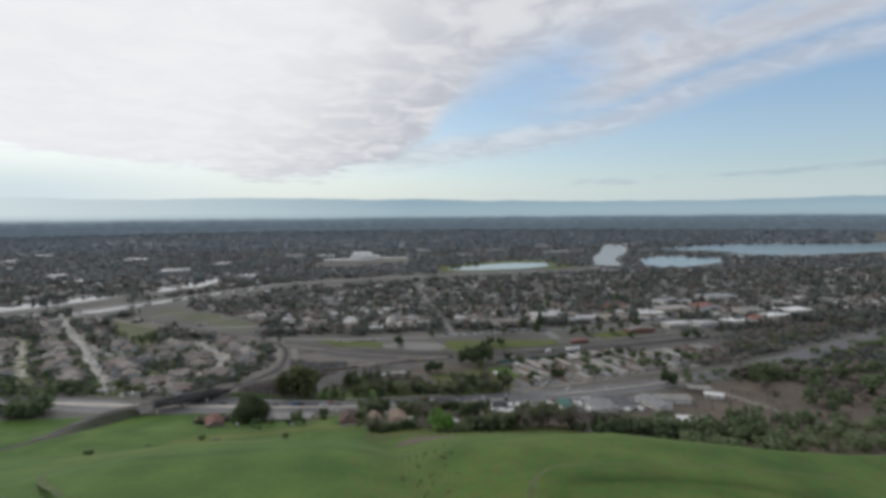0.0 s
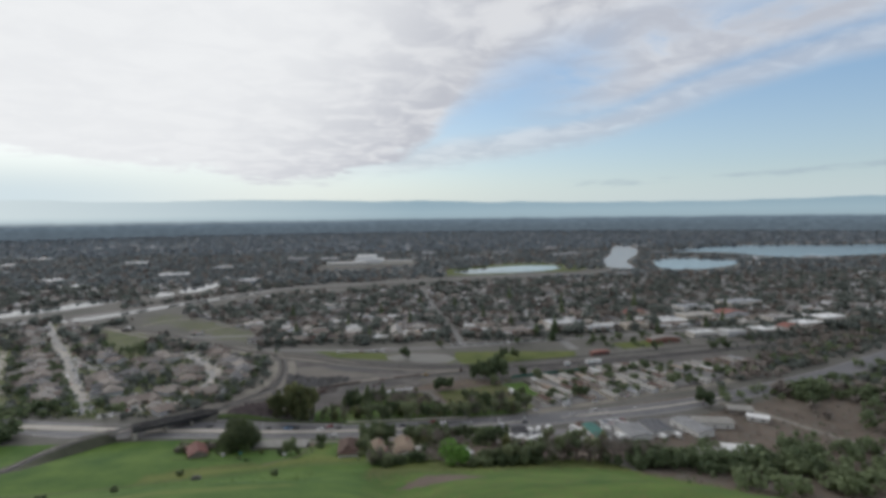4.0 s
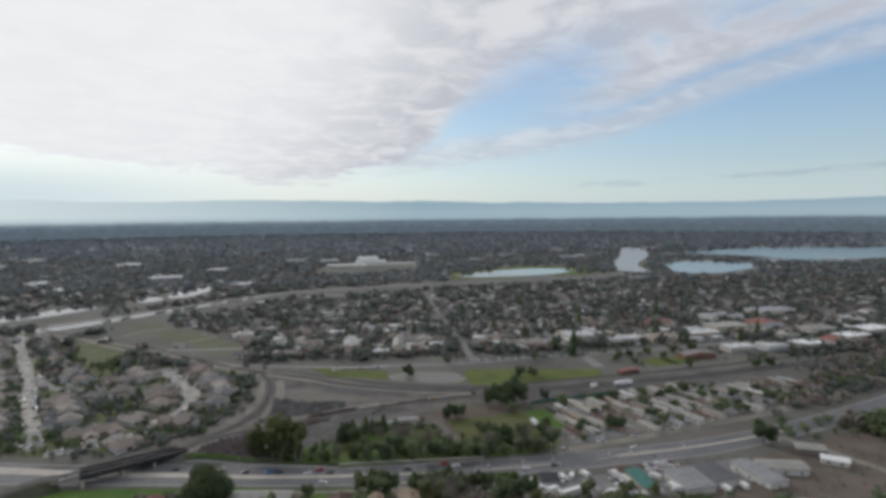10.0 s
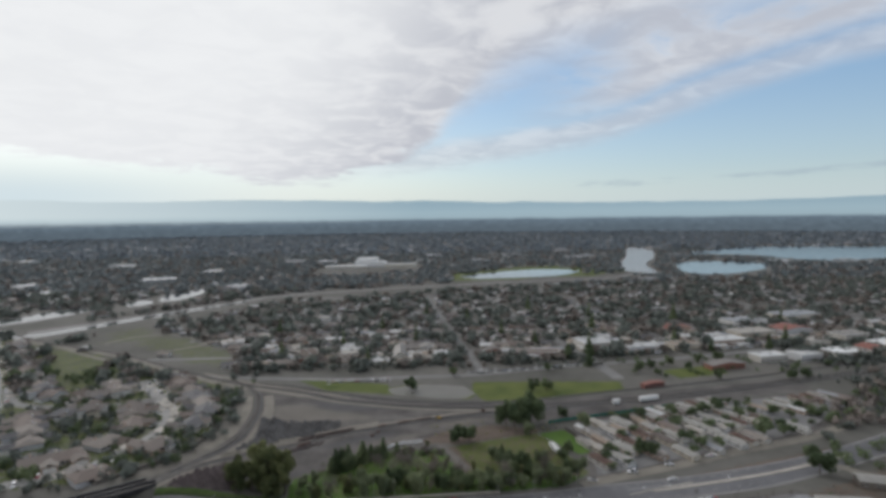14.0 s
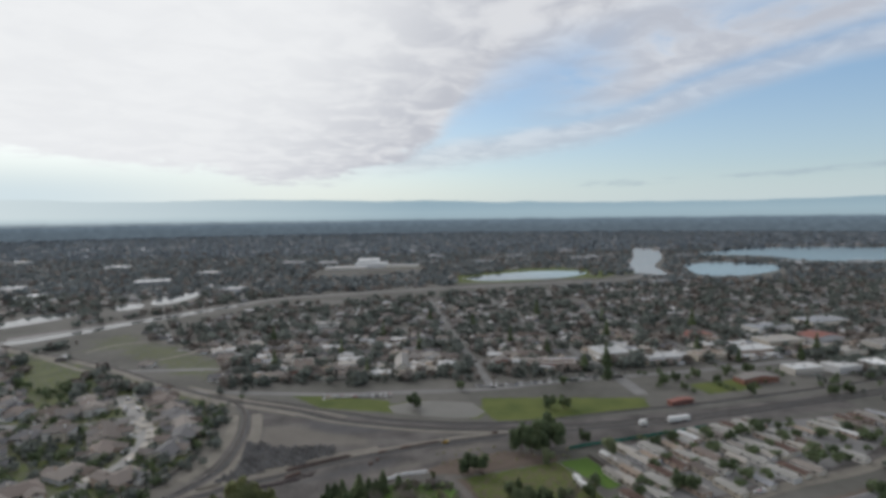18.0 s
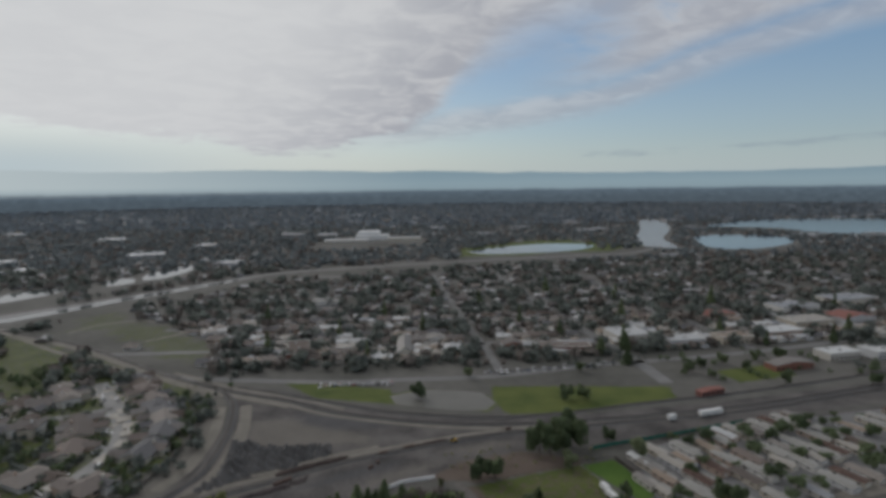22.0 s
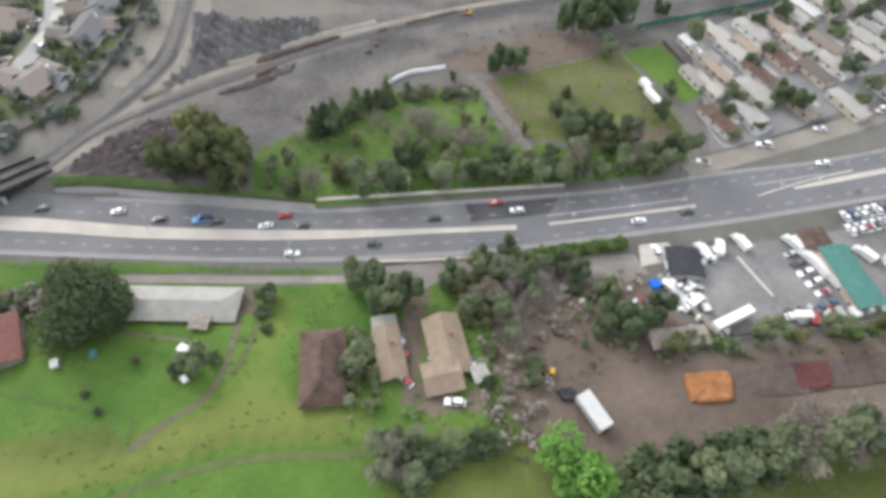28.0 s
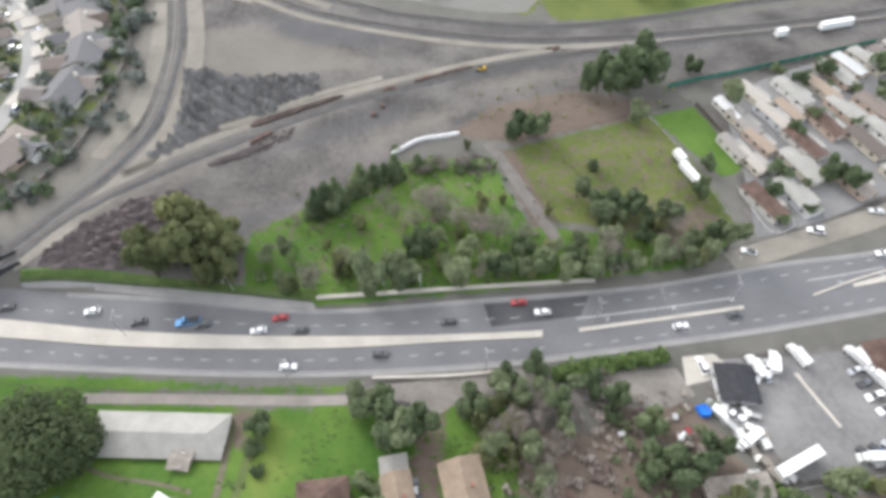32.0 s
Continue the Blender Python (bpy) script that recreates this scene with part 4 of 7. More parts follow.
def rail_bank():
    """The earth bank that carries the line to the bridge from the south."""
    l = spline([(-228, 348), (-214, 378), (-206, 402), (-196, 418), (-184, 429)], 4)
    verts, faces = [], []
    for i, q in enumerate(l):
        v = l[min(i + 1, len(l) - 1)] - l[max(i - 1, 0)]
        n = Vector((v.y, -v.x, 0)).normalized()
        for d, z in ((-10, None), (-4.5, 4.95), (3.4, 4.95), (9, None)):
            p = q + n * d
            g = gz(p.x, p.y)
            verts.append((p.x, p.y, g - 0.3 if z is None else max(z, g - 0.3)))
    for i in range(len(l) - 1):
        for j in range(3):
            a = i * 4 + j
            faces.append((a, a + 1, a + 5, a + 4))
    e = len(verts)
    faces += [(0, 1, 2, 3), (e - 1, e - 2, e - 3, e - 4)]
    tagged(link("rail_bank", verts, faces, BANKSOIL), "dark earth bank carrying the railway to the bridge", "bank", kind="structure")


BANKSOIL = material("bank_soil", (0.05, 0.054, 0.038), (0.1, 0.104, 0.07), 0.1, 0.95, fine=0.8, bump=0.4)
rail_bank()
bridge((-174, 433), (-131.5, 458.5), 5.4)
bridge((-171, 427), (-126, 456), 5.4)


IVY = material("ivy", (0.035, 0.06, 0.018), (0.09, 0.12, 0.045), 0.5, 0.9, fine=4, bump=0.6)
OLDBRICK = material("old_masonry", (0.13, 0.115, 0.1), (0.21, 0.19, 0.165), 0.3, 0.9, fine=3)


def retaining_wall():
    l = resample([(-124, 448.6), (-110.8, 448.4), (-88, 446.2), (-62, 441.8), (-36, 437)], 40)
    ob = strip("retaining_wall", l, offset(l, -0.6), 1.2, IVY, thick=3.0)
    tagged(ob, "low retaining wall overgrown with ivy along the highway", "wall", kind="structure")
    q = resample([(-124, 447.4), (-105.8, 446.2), (-79.4, 441.6), (-53.4, 436.8), (-35, 434.4)], 40)
    tagged(strip("wall_apron", q, offset(l, 0.05), 0.09, SHOULDER), "grey concrete gutter below the ivy wall", "gutter", kind="structure")
    l = resample([(-35, 437.6), (14, 437.8), (50, 437.8)], 30)
    tagged(strip("barrier_wall", l, offset(l, -1.3), 0.7, CONCRETE, thick=0.9), "pale concrete barrier beside the highway", "barrier", kind="structure")
    l = resample([(-18, 411), (2, 410.2), (20, 410.4)], 20)
    tagged(strip("barrier_wall", l, offset(l, -0.9), 0.8, CONCRETE, thick=1.0), "pale concrete barrier beside the highway", "barrier", kind="structure")
    l = resample([(-158, 654), (-139, 614), (-122, 570), (-119.7, 538), (-123.3, 505), (-135, 482), (-151, 470), (-161, 463)], 60)
    tagged(strip("boundary_wall", l, offset(l, -0.4), 1.7, OLDBRICK, thick=2.2), "dull brown masonry wall behind the house gardens", "wall", kind="structure")


retaining_wall()
VERGE = material("verge_grass", (0.046, 0.085, 0.02), (0.1, 0.135, 0.045), 0.2, 0.95, fine=1.5)
l = resample([(-124, 448.6), (-110.8, 448.4), (-88, 446.2), (-62, 441.8), (-36, 437)], 60)
tagged(strip("grass_verge", offset(l, -0.8), offset(l, -3.2), 0.16, VERGE, across=3), "narrow green verge behind the retaining wall", "verge", kind="structure")


def rubble(name, poly, mat, label, n, lo, hi):
    """A field of tumbled blocks in rows."""
    P = np.array(poly, float)
    s = Shape()
    pts = RNG.uniform(P.min(0), P.max(0), (n * 4, 2))
    ok = inside(poly, pts[:, 0].copy(), pts[:, 1].copy(), 2.0) > 0.5
    for x, y in pts[ok][:n]:
        r = RNG.uniform(lo, hi)
        z = gz(x, y)
        q = RNG.uniform(0.6, 1.25, (8, 3)) * r
        c = [(-1, -1, -0.4), (1, -1, -0.4), (1, 1, -0.4), (-1, 1, -0.4), (-0.5, -0.7, 0.75), (0.7, -0.5, 0.8), (0.5, 0.7, 0.75), (-0.7, 0.5, 0.8)]
        a = RNG.uniform(0, 6.28)
        ca, sa = math.cos(a), math.sin(a)
        v = []
        for (cx, cy, cz), k in zip(c, q):
            ux, uy = cx * k[0], cy * k[1] * 0.7
            v.append((x + ux * ca - uy * sa, y + ux * sa + uy * ca, z + cz * k[2]))
        s.add(v, [(4, 5, 6, 7), (0, 1, 5, 4), (1, 2, 6, 5), (2, 3, 7, 6), (3, 0, 4, 7)])
    return tagged(s.part(name, mat), label, "rubble", kind="stuff")


def heaps(name, poly, mat, label, high, along_, across, turn):
    """Ground covered with close rows of dumped heaps, as one rough sheet."""
    P = np.array(poly, float)
    (x0, y0), (x1, y1) = P.min(0) - 1, P.max(0) + 1
    gx, gy = np.arange(x0, x1, 0.55), np.arange(y0, y1, 0.55)
    X, Y = (q.ravel() for q in np.meshgrid(gx, gy))
    f = inside(poly, X.copy(), Y.copy(), 3.0)
    c_, s_ = math.cos(turn), math.sin(turn)
    U, V = X * c_ + Y * s_, -X * s_ + Y * c_
    wob = np.array([noise.noise(Vector((p * 0.3, q * 0.3, 1.0))) for p, q in zip(X, Y)])
    rough = RNG.uniform(-0.22, 0.22, len(X))
    Z = (0.5 + 0.5 * np.sin(6.283 * U / along_ + 2.2 * wob)) * (0.45 + 0.55 * np.sin(6.283 * V / across + 2.0 * wob) ** 2)
    Z = height(X, Y) - 0.4 + np.clip(f * 2, 0, 1) * (0.45 + high * Z + rough * high * 0.5)
    nx = len(gx)
    i = np.arange((nx - 1) * (len(gy) - 1))
    a = (i // (nx - 1)) * nx + i % (nx - 1)
    quad = np.stack([a, a + 1, a + nx + 1, a + nx], 1)
    quad = quad[f[quad].max(1) > 0.02]
    return tagged(link(name, np.stack([X, Y, Z], 1).tolist(), quad.tolist(), mat), label, "rubble", kind="stuff")


RUBBLE_AT = [(-98, 500), (-91.5, 511), (-92, 530), (-94.5, 547.5), (-88, 550), (-78.6, 546), (-56, 546), (-42, 546), (-41.3, 535), (-54.4, 530.5), (-58, 524), (-75, 522.5), (-80.3, 516), (-91.5, 502)]
SCRAP_AT = [(-120, 454), (-108, 470), (-98, 478), (-84, 484), (-78, 475), (-92, 466), (-88, 452), (-114.7, 452)]
heaps("rubble_heaps", RUBBLE_AT, ROCK, "rows of dumped grey rubble heaps in the rail yard", 3.4, 5.0, 7.6, 0.9)
heaps("scrap_heaps", SCRAP_AT, RUSTROCK, "rows of dark scrap and old timber heaps beside the track", 2.8, 4.2, 9.0, 2.1)
rubble("rubble_pile", RUBBLE_AT, ROCK, "loose grey blocks on the rubble heaps", 420, 0.4, 0.9)
rubble("scrap_pile", SCRAP_AT, RUSTROCK, "loose rusty scrap on the heaps", 260, 0.4, 1.0)
rubble("scrap_pile", [(-72, 497), (-60, 512), (-48, 515), (-50, 508), (-64, 500)], RUSTROCK, "low heap of rusty scrap in the yard", 90, 0.4, 0.9)
rubble("scrap_pile", [(12, 496), (24, 494), (26, 484), (18, 484), (10, 491)], RUSTROCK, "brown heap of cut brush by the meadow", 120, 0.4, 0.8)


# ---- houses ----
def house(w, l, h, rise, hip, label, roof=ROOF, garage=True):
    """A one-storey house with its ridge along y and its front at -x."""
    ob = tagged(new("house"), label, "house")
    Shape().walls(w, l, h, 0 if hip else rise).part("wall", WALL, ob)
    Shape().gable(w, l, h, rise, 0.6, 0.18, hip).part("roof", roof, ob)
    if garage:
        g = Shape().walls(6, 6.4, h * 0.95)
        g.v = [(x - w / 2 - 2.4, y - l / 4, z) for x, y, z in g.v]
        g.part("garage", WALL, ob)
        r = Shape().gable(6.4, 6, h * 0.95, rise * 0.7, 0.4, 0.15)
        r.v = [(y - w / 2 - 2.4, x - l / 4, z) for x, y, z in r.v]
        r.f = [tuple(reversed(f)) for f in r.f]
        r.part("garage_roof", roof, ob)
        Shape().box(-w / 2 - 5.46, -l / 4 - 2.4, 0, -w / 2 - 5.38, -l / 4 + 2.4, 2.2).part("garage_door", TRIM, ob, "pale garage door")
        Shape().box(-w / 2 - 11.2, -l / 4 - 3.3, -0.2, -w / 2 - 5.45, -l / 4 + 3.3, 0.09).part("driveway", CONCRETE, ob, "pale concrete driveway")
    wing = Shape().gable(6.2, 6.5, h * 0.96, rise * 0.75, 0.4, 0.15)
    wing.v = [(y + w / 2 - 0.6, x + l * 0.2, z) for x, y, z in wing.v]
    wing.f = [tuple(reversed(f)) for f in wing.f]
    wing.part("wing_roof", roof, ob)
    side = Shape().walls(6.5, 6.2, h * 0.95)
    side.v = [(x + w / 2 - 0.6, y + l * 0.2, z) for x, y, z in side.v]
    side.part("wing", WALL, ob)
    for y in (l * 0.18, l * 0.36):
        Shape().box(-w / 2 - 0.06, y - 0.8, 1.0, -w / 2 + 0.02, y + 0.8, 2.2).part("window", GLASS, ob)
    Shape().box(-w / 2 - 0.06, 0.1, 0, -w / 2 + 0.02, 1.05, 2.05).part("door", BARK, ob)
    Shape().box(w / 2 - 0.02, -l * 0.2, 1.0, w / 2 + 0.06, l * 0.1, 2.2).part("window", GLASS, ob)
    Shape().box(w * 0.18, l * 0.2, h, w * 0.18 + 0.7, l * 0.2 + 0.9, h + rise + 0.6).part("chimney", WALL, ob)
    return ob


HOUSES = [house(10, 15, 2.9, 2.1, 0, "stucco house with a gabled shingle roof"), house(11, 14, 2.9, 2.0, 4.5, "stucco house with a hipped shingle roof"),
          house(9, 13, 5.2, 1.9, 3.5, "two-storey stucco house with a hipped roof"), house(9, 12, 2.8, 1.8, 0, "small stucco cottage with a gabled roof", garage=False),
          house(10, 17, 3.0, 1.6, 0, "low long house with a pale gabled roof", ROOF_PALE)]
USED = set()
SPOTS = []


def place_house(k, x, y, rz, sep=12.5, group=""):
    if len(SPOTS) > 285 or any((x - a) ** 2 + (y - b) ** 2 < sep * sep for a, b in SPOTS):
        return
    SPOTS.append((x, y))
    m = pose(x, y, gz(x, y), 0, 0, rz)
    if x < -110 and y < 700:
        m = m @ Matrix.Diagonal((1.18, 1.12, 1.1, 1))
    if k in USED:
        ob = copy_thing(HOUSES[k], m)
    else:
        ob = HOUSES[k]
        ob.matrix_basis = m
        USED.add(k)
    if group:
        ob["group"] = group


STREETS_W = [[(-225, 665), (-187, 612), (-163, 570), (-157, 538), (-164, 512), (-182, 487), (-215, 470)], [(-470, 850), (-432, 790), (-340, 655), (-250, 515), (-225, 478)], [(-330, 655), (-290, 610), (-225, 600), (-190, 614)],
             [(-420, 690), (-380, 620), (-330, 540), (-300, 500)]]
TRACKS = [spline(t, 6) for t in (TRACK_A, TRACK_B, TRACK_C)]
HIGHWAY = spline([((a[0] + b[0]) / 2, (a[1] + b[1]) / 2) for a, b in zip(HW_N, HW_S[:len(HW_N)])], 6)


def clear_of(lines, x, y, d):
    return all((q.x - x) ** 2 + (q.y - y) ** 2 > d * d for l in lines for q in l)


def along(pts, gap, off, kinds, group, keep=1.0, streets=()):
    line = spline(pts, gap)
    for i, q in enumerate(line):
        v = line[min(i + 1, len(line) - 1)] - line[max(i - 1, 0)]
        n = Vector((v.y, -v.x, 0)).normalized()
        for side in (-1, 1):
            if random.random() > keep:
                continue
            p = q + n * side * (off + random.uniform(-1, 1.5)) + v.normalized() * random.uniform(-1, 1)
            if any(inside(o, np.array([p.x]), np.array([p.y]), 8)[0] > 0.3 for o in OPEN_LAND[:3]):
                continue
            if not clear_of(TRACKS, p.x, p.y, 17) or not clear_of([HIGHWAY], p.x, p.y, 26) or not clear_of(streets, p.x, p.y, off - 3.5):
                continue
            a = math.degrees(math.atan2(n.y * side, n.x * side))
            place_house(random.choice(kinds), p.x, p.y, a + random.uniform(-4, 4), 11.6, group)


SW = [spline(s, 5) for s in STREETS_W]
for i, s in enumerate(STREETS_W):
    along(s, 16.0, 21.5, (0, 1, 1, 2, 0), "houses of the western estate", 1.0, [l for j, l in enumerate(SW) if j != i])

TOWN = [[(-260 + 20 * k, 740 + 80 * k), (0, 735 + 82 * k), (300, 745 + 84 * k), (800, 800 + 90 * k)] for k in range(6)]
CROSS = [[(74, 650), (72, 720), (66, 800), (60, 950), (50, 1150)], [(188, 620), (186, 690), (176, 790), (160, 980), (150, 1180)]] + [[(300 + 110 * k, 690 + 25 * k), (290 + 120 * k, 950), (270 + 130 * k, 1240)] for k in range(4)]
SC = [spline(s, 6) for s in CROSS]
for k, s in enumerate(TOWN[:3]):
    for off in (15, 34):
        along(s, 17, off, (0, 1, 3, 4, 3) if k else (0, 3, 4, 4), "houses of the town", 0.9, SC)


# ---- larger town buildings ----
def hall(x, y, w, l, h, rz, roof, label, rise=0.0, name="building", wall=WALL, windows=True):
    ob = root(name, x, y, rz, None, label, name.replace("_", " "))
    SPOTS.append((x, y))
    Shape().walls(w, l, h, rise).part("wall", wall, ob)
    if rise:
        Shape().gable(w, l, h, rise, 0.5, 0.2).part("roof", roof, ob)
    else:
        Shape().box(-w / 2 - 0.25, -l / 2 - 0.25, h, w / 2 + 0.25, l / 2 + 0.25, h + 0.35).part("roof", roof, ob)
        s = Shape()
        for a in (-1, 1):
            s.box(min(a * w / 2, a * (w / 2 + 0.25)), -l / 2 - 0.25, h + 0.35, max(a * w / 2, a * (w / 2 + 0.25)), l / 2 + 0.25, h + 0.8)
            s.box(-w / 2, min(a * l / 2, a * (l / 2 + 0.25)), h + 0.35, w / 2, max(a * l / 2, a * (l / 2 + 0.25)), h + 0.8)
        s.part("parapet", TRIM, ob)
        for k in range(2):
            Shape().box(w * (0.2 * k - 0.2), l * (0.25 - 0.4 * k), h + 0.35, w * (0.2 * k - 0.2) + 1.8, l * (0.25 - 0.4 * k) + 2.2, h + 1.4).part("roof_unit", METAL_GREY, ob)
    if windows:
        n = max(2, int(w / 4))
        for i in range(n):
            u = -w / 2 + w * (i + 0.5) / n
            Shape().box(u - 1.0, -l / 2 - 0.06, 1.0, u + 1.0, -l / 2 + 0.02, 2.6).part("window", GLASS, ob)
    return ob


REDBRICK = material("red_brick", (0.22, 0.10, 0.075), (0.30, 0.15, 0.11), 0.5, 0.9, fine=5)
REDROOF = material("red_tile_roof", (0.2, 0.085, 0.07), (0.27, 0.125, 0.1), 0.6, 0.8)
hall(1, 722, 12, 46, 6, 0, ROOF_PALE, "tall barn-like hall with a pale gabled roof", 4)
hall(-90, 722, 18, 42, 6, 8, ROOF, "low red brick building with flat roof", 0, wall=REDBRICK)
hall(-92, 918, 30, 18, 7, 0, ROOF_PALE, "wide white flat-roofed building among trees")
hall(30, 748, 18, 14, 4.5, 4, ROOF_PALE, "white low building with gabled roof", 2)
hall(42, 712, 18, 16, 4.5, -6, ROOF_PALE, "pale low building with gabled roof", 2)
hall(-42, 726, 32, 14, 5, 8, ROOF_PALE, "pale flat-roofed shop by the railway")
hall(96, 722, 16, 14, 4.5, 3, ROOF, "brown-walled town building with gabled roof", 2, wall=REDBRICK)
hall(138, 706, 44, 16, 5, -8, ROOF, "long brown town building with low roof", 0, wall=REDBRICK)
hall(206, 735, 32, 30, 7, 5, ROOF_PALE, "white two-storey flat-roofed town building")
hall(248, 712, 34, 18, 6, 4, ROOF_PALE, "white flat-roofed town building")
hall(296, 716, 30, 18, 6, 4, ROOF_PALE, "white flat-roofed shop building")
hall(350, 730, 40, 20, 6, 6, ROOF_PALE, "wide white flat-roofed store")
hall(400, 760, 46, 24, 7, 8, ROOF_PALE, "wide white flat-roofed store")
hall(455, 770, 40, 24, 7, 10, REDROOF, "store with red tiled roof", 3)
hall(430, 820, 50, 26, 8, 10, ROOF_PALE, "large white flat-roofed building")
hall(520, 850, 60, 30, 8, 12, ROOF_PALE, "large white flat-roofed building")
hall(352, 662, 30, 16, 5.5, 8, ROOF_PALE, "white flat-roofed shop beside the railway land")
hall(389, 662, 26, 18, 6, 10, ROOF_PALE, "white flat-roofed shop beside the railway land")
hall(430, 664, 34, 20, 6.5, 12, WHITE, "wide white flat-roofed shop beside the railway land")
hall(472, 676, 26, 18, 6, 12, REDROOF, "shop with red tiled roof beside the railway land", 2.5)
hall(502, 690, 36, 20, 7, 14, WHITE, "large white flat-roofed shop near the railway")
hall(438, 712, 30, 18, 6, 10, ROOF_PALE, "white flat-roofed town store")
hall(495, 732, 36, 22, 7, 12, ROOF_PALE, "large pale flat-roofed town store")
hall(556, 722, 40, 24, 7, 14, WHITE, "large white flat-roofed town store")
hall(330, 800, 36, 20, 6, 5, REDROOF, "town building with red tiled roof", 2.5)
hall(296, 642, 34, 12, 4.5, 8, ROOF, "long brown depot building beside the tracks", 2.2, wall=REDBRICK)
hall(206, 596, 20, 5, 3.5, 16, REDROOF, "bright red railway carriage used as a shed", 0.8, name="carriage", wall=REDROOF, windows=True)
hall(-85, 1800, 60, 50, 21, 0, WHITE, "pale stepped factory building in the distance", windows=False, wall=WHITE)
hall(-75, 1770, 90, 40, 13, 0, WHITE, "pale stepped factory block in the distance", windows=False, wall=WHITE)
hall(-140, 1700, 110, 30, 8, 0, WHITE, "long pale factory shed in the distance", windows=False)
hall(10, 1740, 90, 30, 8, 0, ROOF_PALE, "long pale factory shed in the distance", windows=False)


# ---- woods, gardens and far town ----
BARE = OPEN_LAND[:3] + [[(-138, 652), (-112, 603), (-104, 560), (-108, 497), (-150, 455), (-92, 440), (120, 440), (330, 575), (390, 598), (390, 640), (330, 640), (200, 600), (190, 640), (-10, 650), (-110, 670)],
        [(-110, 640), (-110, 690), (-60, 668), (70, 672), (330, 705), (390, 716), (390, 630)],
        [(122, 1440), (213, 1552), (364, 1642), (480, 1570), (443, 1470), (345, 1396), (150, 1365)], [(550, 1470), (640, 1710), (752, 1952), (950, 2400), (1060, 2400), (860, 1934), (700, 1650), (630, 1430)],
        [(770, 1680), (680, 1425), (765, 1375), (940, 1485), (1030, 1640), (900, 1735)], [(990, 2032), (1326, 2300), (1573, 2345), (1900, 2270), (2600, 2270), (2400, 1940), (1414, 1680), (1185, 1710), (1170, 1900)],
        [(-475, 1100), (-450, 1210), (-398, 1320), (-362, 1260), (-405, 1145), (-440, 1085)], [(-660, 950), (-565, 1010), (-545, 1085), (-480, 1100), (-475, 1040), (-520, 960), (-600, 890)],
        [(-470, 870), (-385, 945), (-268, 1095), (-200, 1180), (-9, 1245), (215, 1300), (460, 1345), (560, 1420), (550, 1460), (215, 1345), (-9, 1292), (-205, 1222), (-290, 1135), (-405, 990), (-490, 910)],
        [(-210, 1590), (-80, 1580), (70, 1690), (60, 1800), (-10, 1860), (-150, 1860), (-220, 1740)]]


def scatter(n, y0, y1, keep_off=True, spread=0.92, pow_=1.0):
    y = y0 + (y1 - y0) * RNG.uniform(0, 1, n) ** pow_
    x = RNG.uniform(-1, 1, n) * (spread * y + 60)
    ok = np.ones(n, bool)
    for p in BARE:
        for k in (0, 35, 70):
            ok &= inside(p, x + x / y * k, y + k, 1.0) < 0.5
    if y0 < 1300:
        for l in SC + SW + [spline(t, 6) for t in TOWN] + TRACKS + [HIGHWAY]:
            q = np.array([(v.x, v.y) for v in l])
            w = 17 if l is HIGHWAY else 6
            for k in range(0, len(q), 200):
                d = np.min((x[:, None] - q[None, k:k + 200, 0]) ** 2 + (y[:, None] - q[None, k:k + 200, 1]) ** 2, 1)
                ok &= d > w * w
        if SPOTS:
            q = np.array(SPOTS)
            for k in range(0, len(q), 200):
                d = np.min((x[:, None] - q[None, k:k + 200, 0]) ** 2 + (y[:, None] - q[None, k:k + 200, 1]) ** 2, 1)
                ok &= d > 36
    return x[ok], y[ok]


def far_trees(name, n, y0, y1, quads, hmin, hmax, label, mat=FARLEAF, pow_=1.0):
    x, y = scatter(n, y0, y1, pow_=pow_)
    m = len(x)
    h = RNG.uniform(hmin, hmax, m)
    w = h * RNG.uniform(0.35, 0.85, m)
    d = RNG.normal(size=(m, quads, 3))
    d /= np.linalg.norm(d, axis=2)[:, :, None]
    d *= RNG.uniform(0.5, 1.0, (m, quads, 1))
    C = np.stack([x[:, None] + d[:, :, 0] * w[:, None], y[:, None] + d[:, :, 1] * w[:, None], height(x, y)[:, None] + h[:, None] * (0.55 + 0.42 * d[:, :, 2])], 2).reshape(-1, 3)
    size = np.repeat(w * (2.3 / math.sqrt(quads)), quads)
    tagged(quads_mesh(name, leaf_quads(C, size, d.reshape(-1, 3)), mat), label, "trees", kind="stuff")


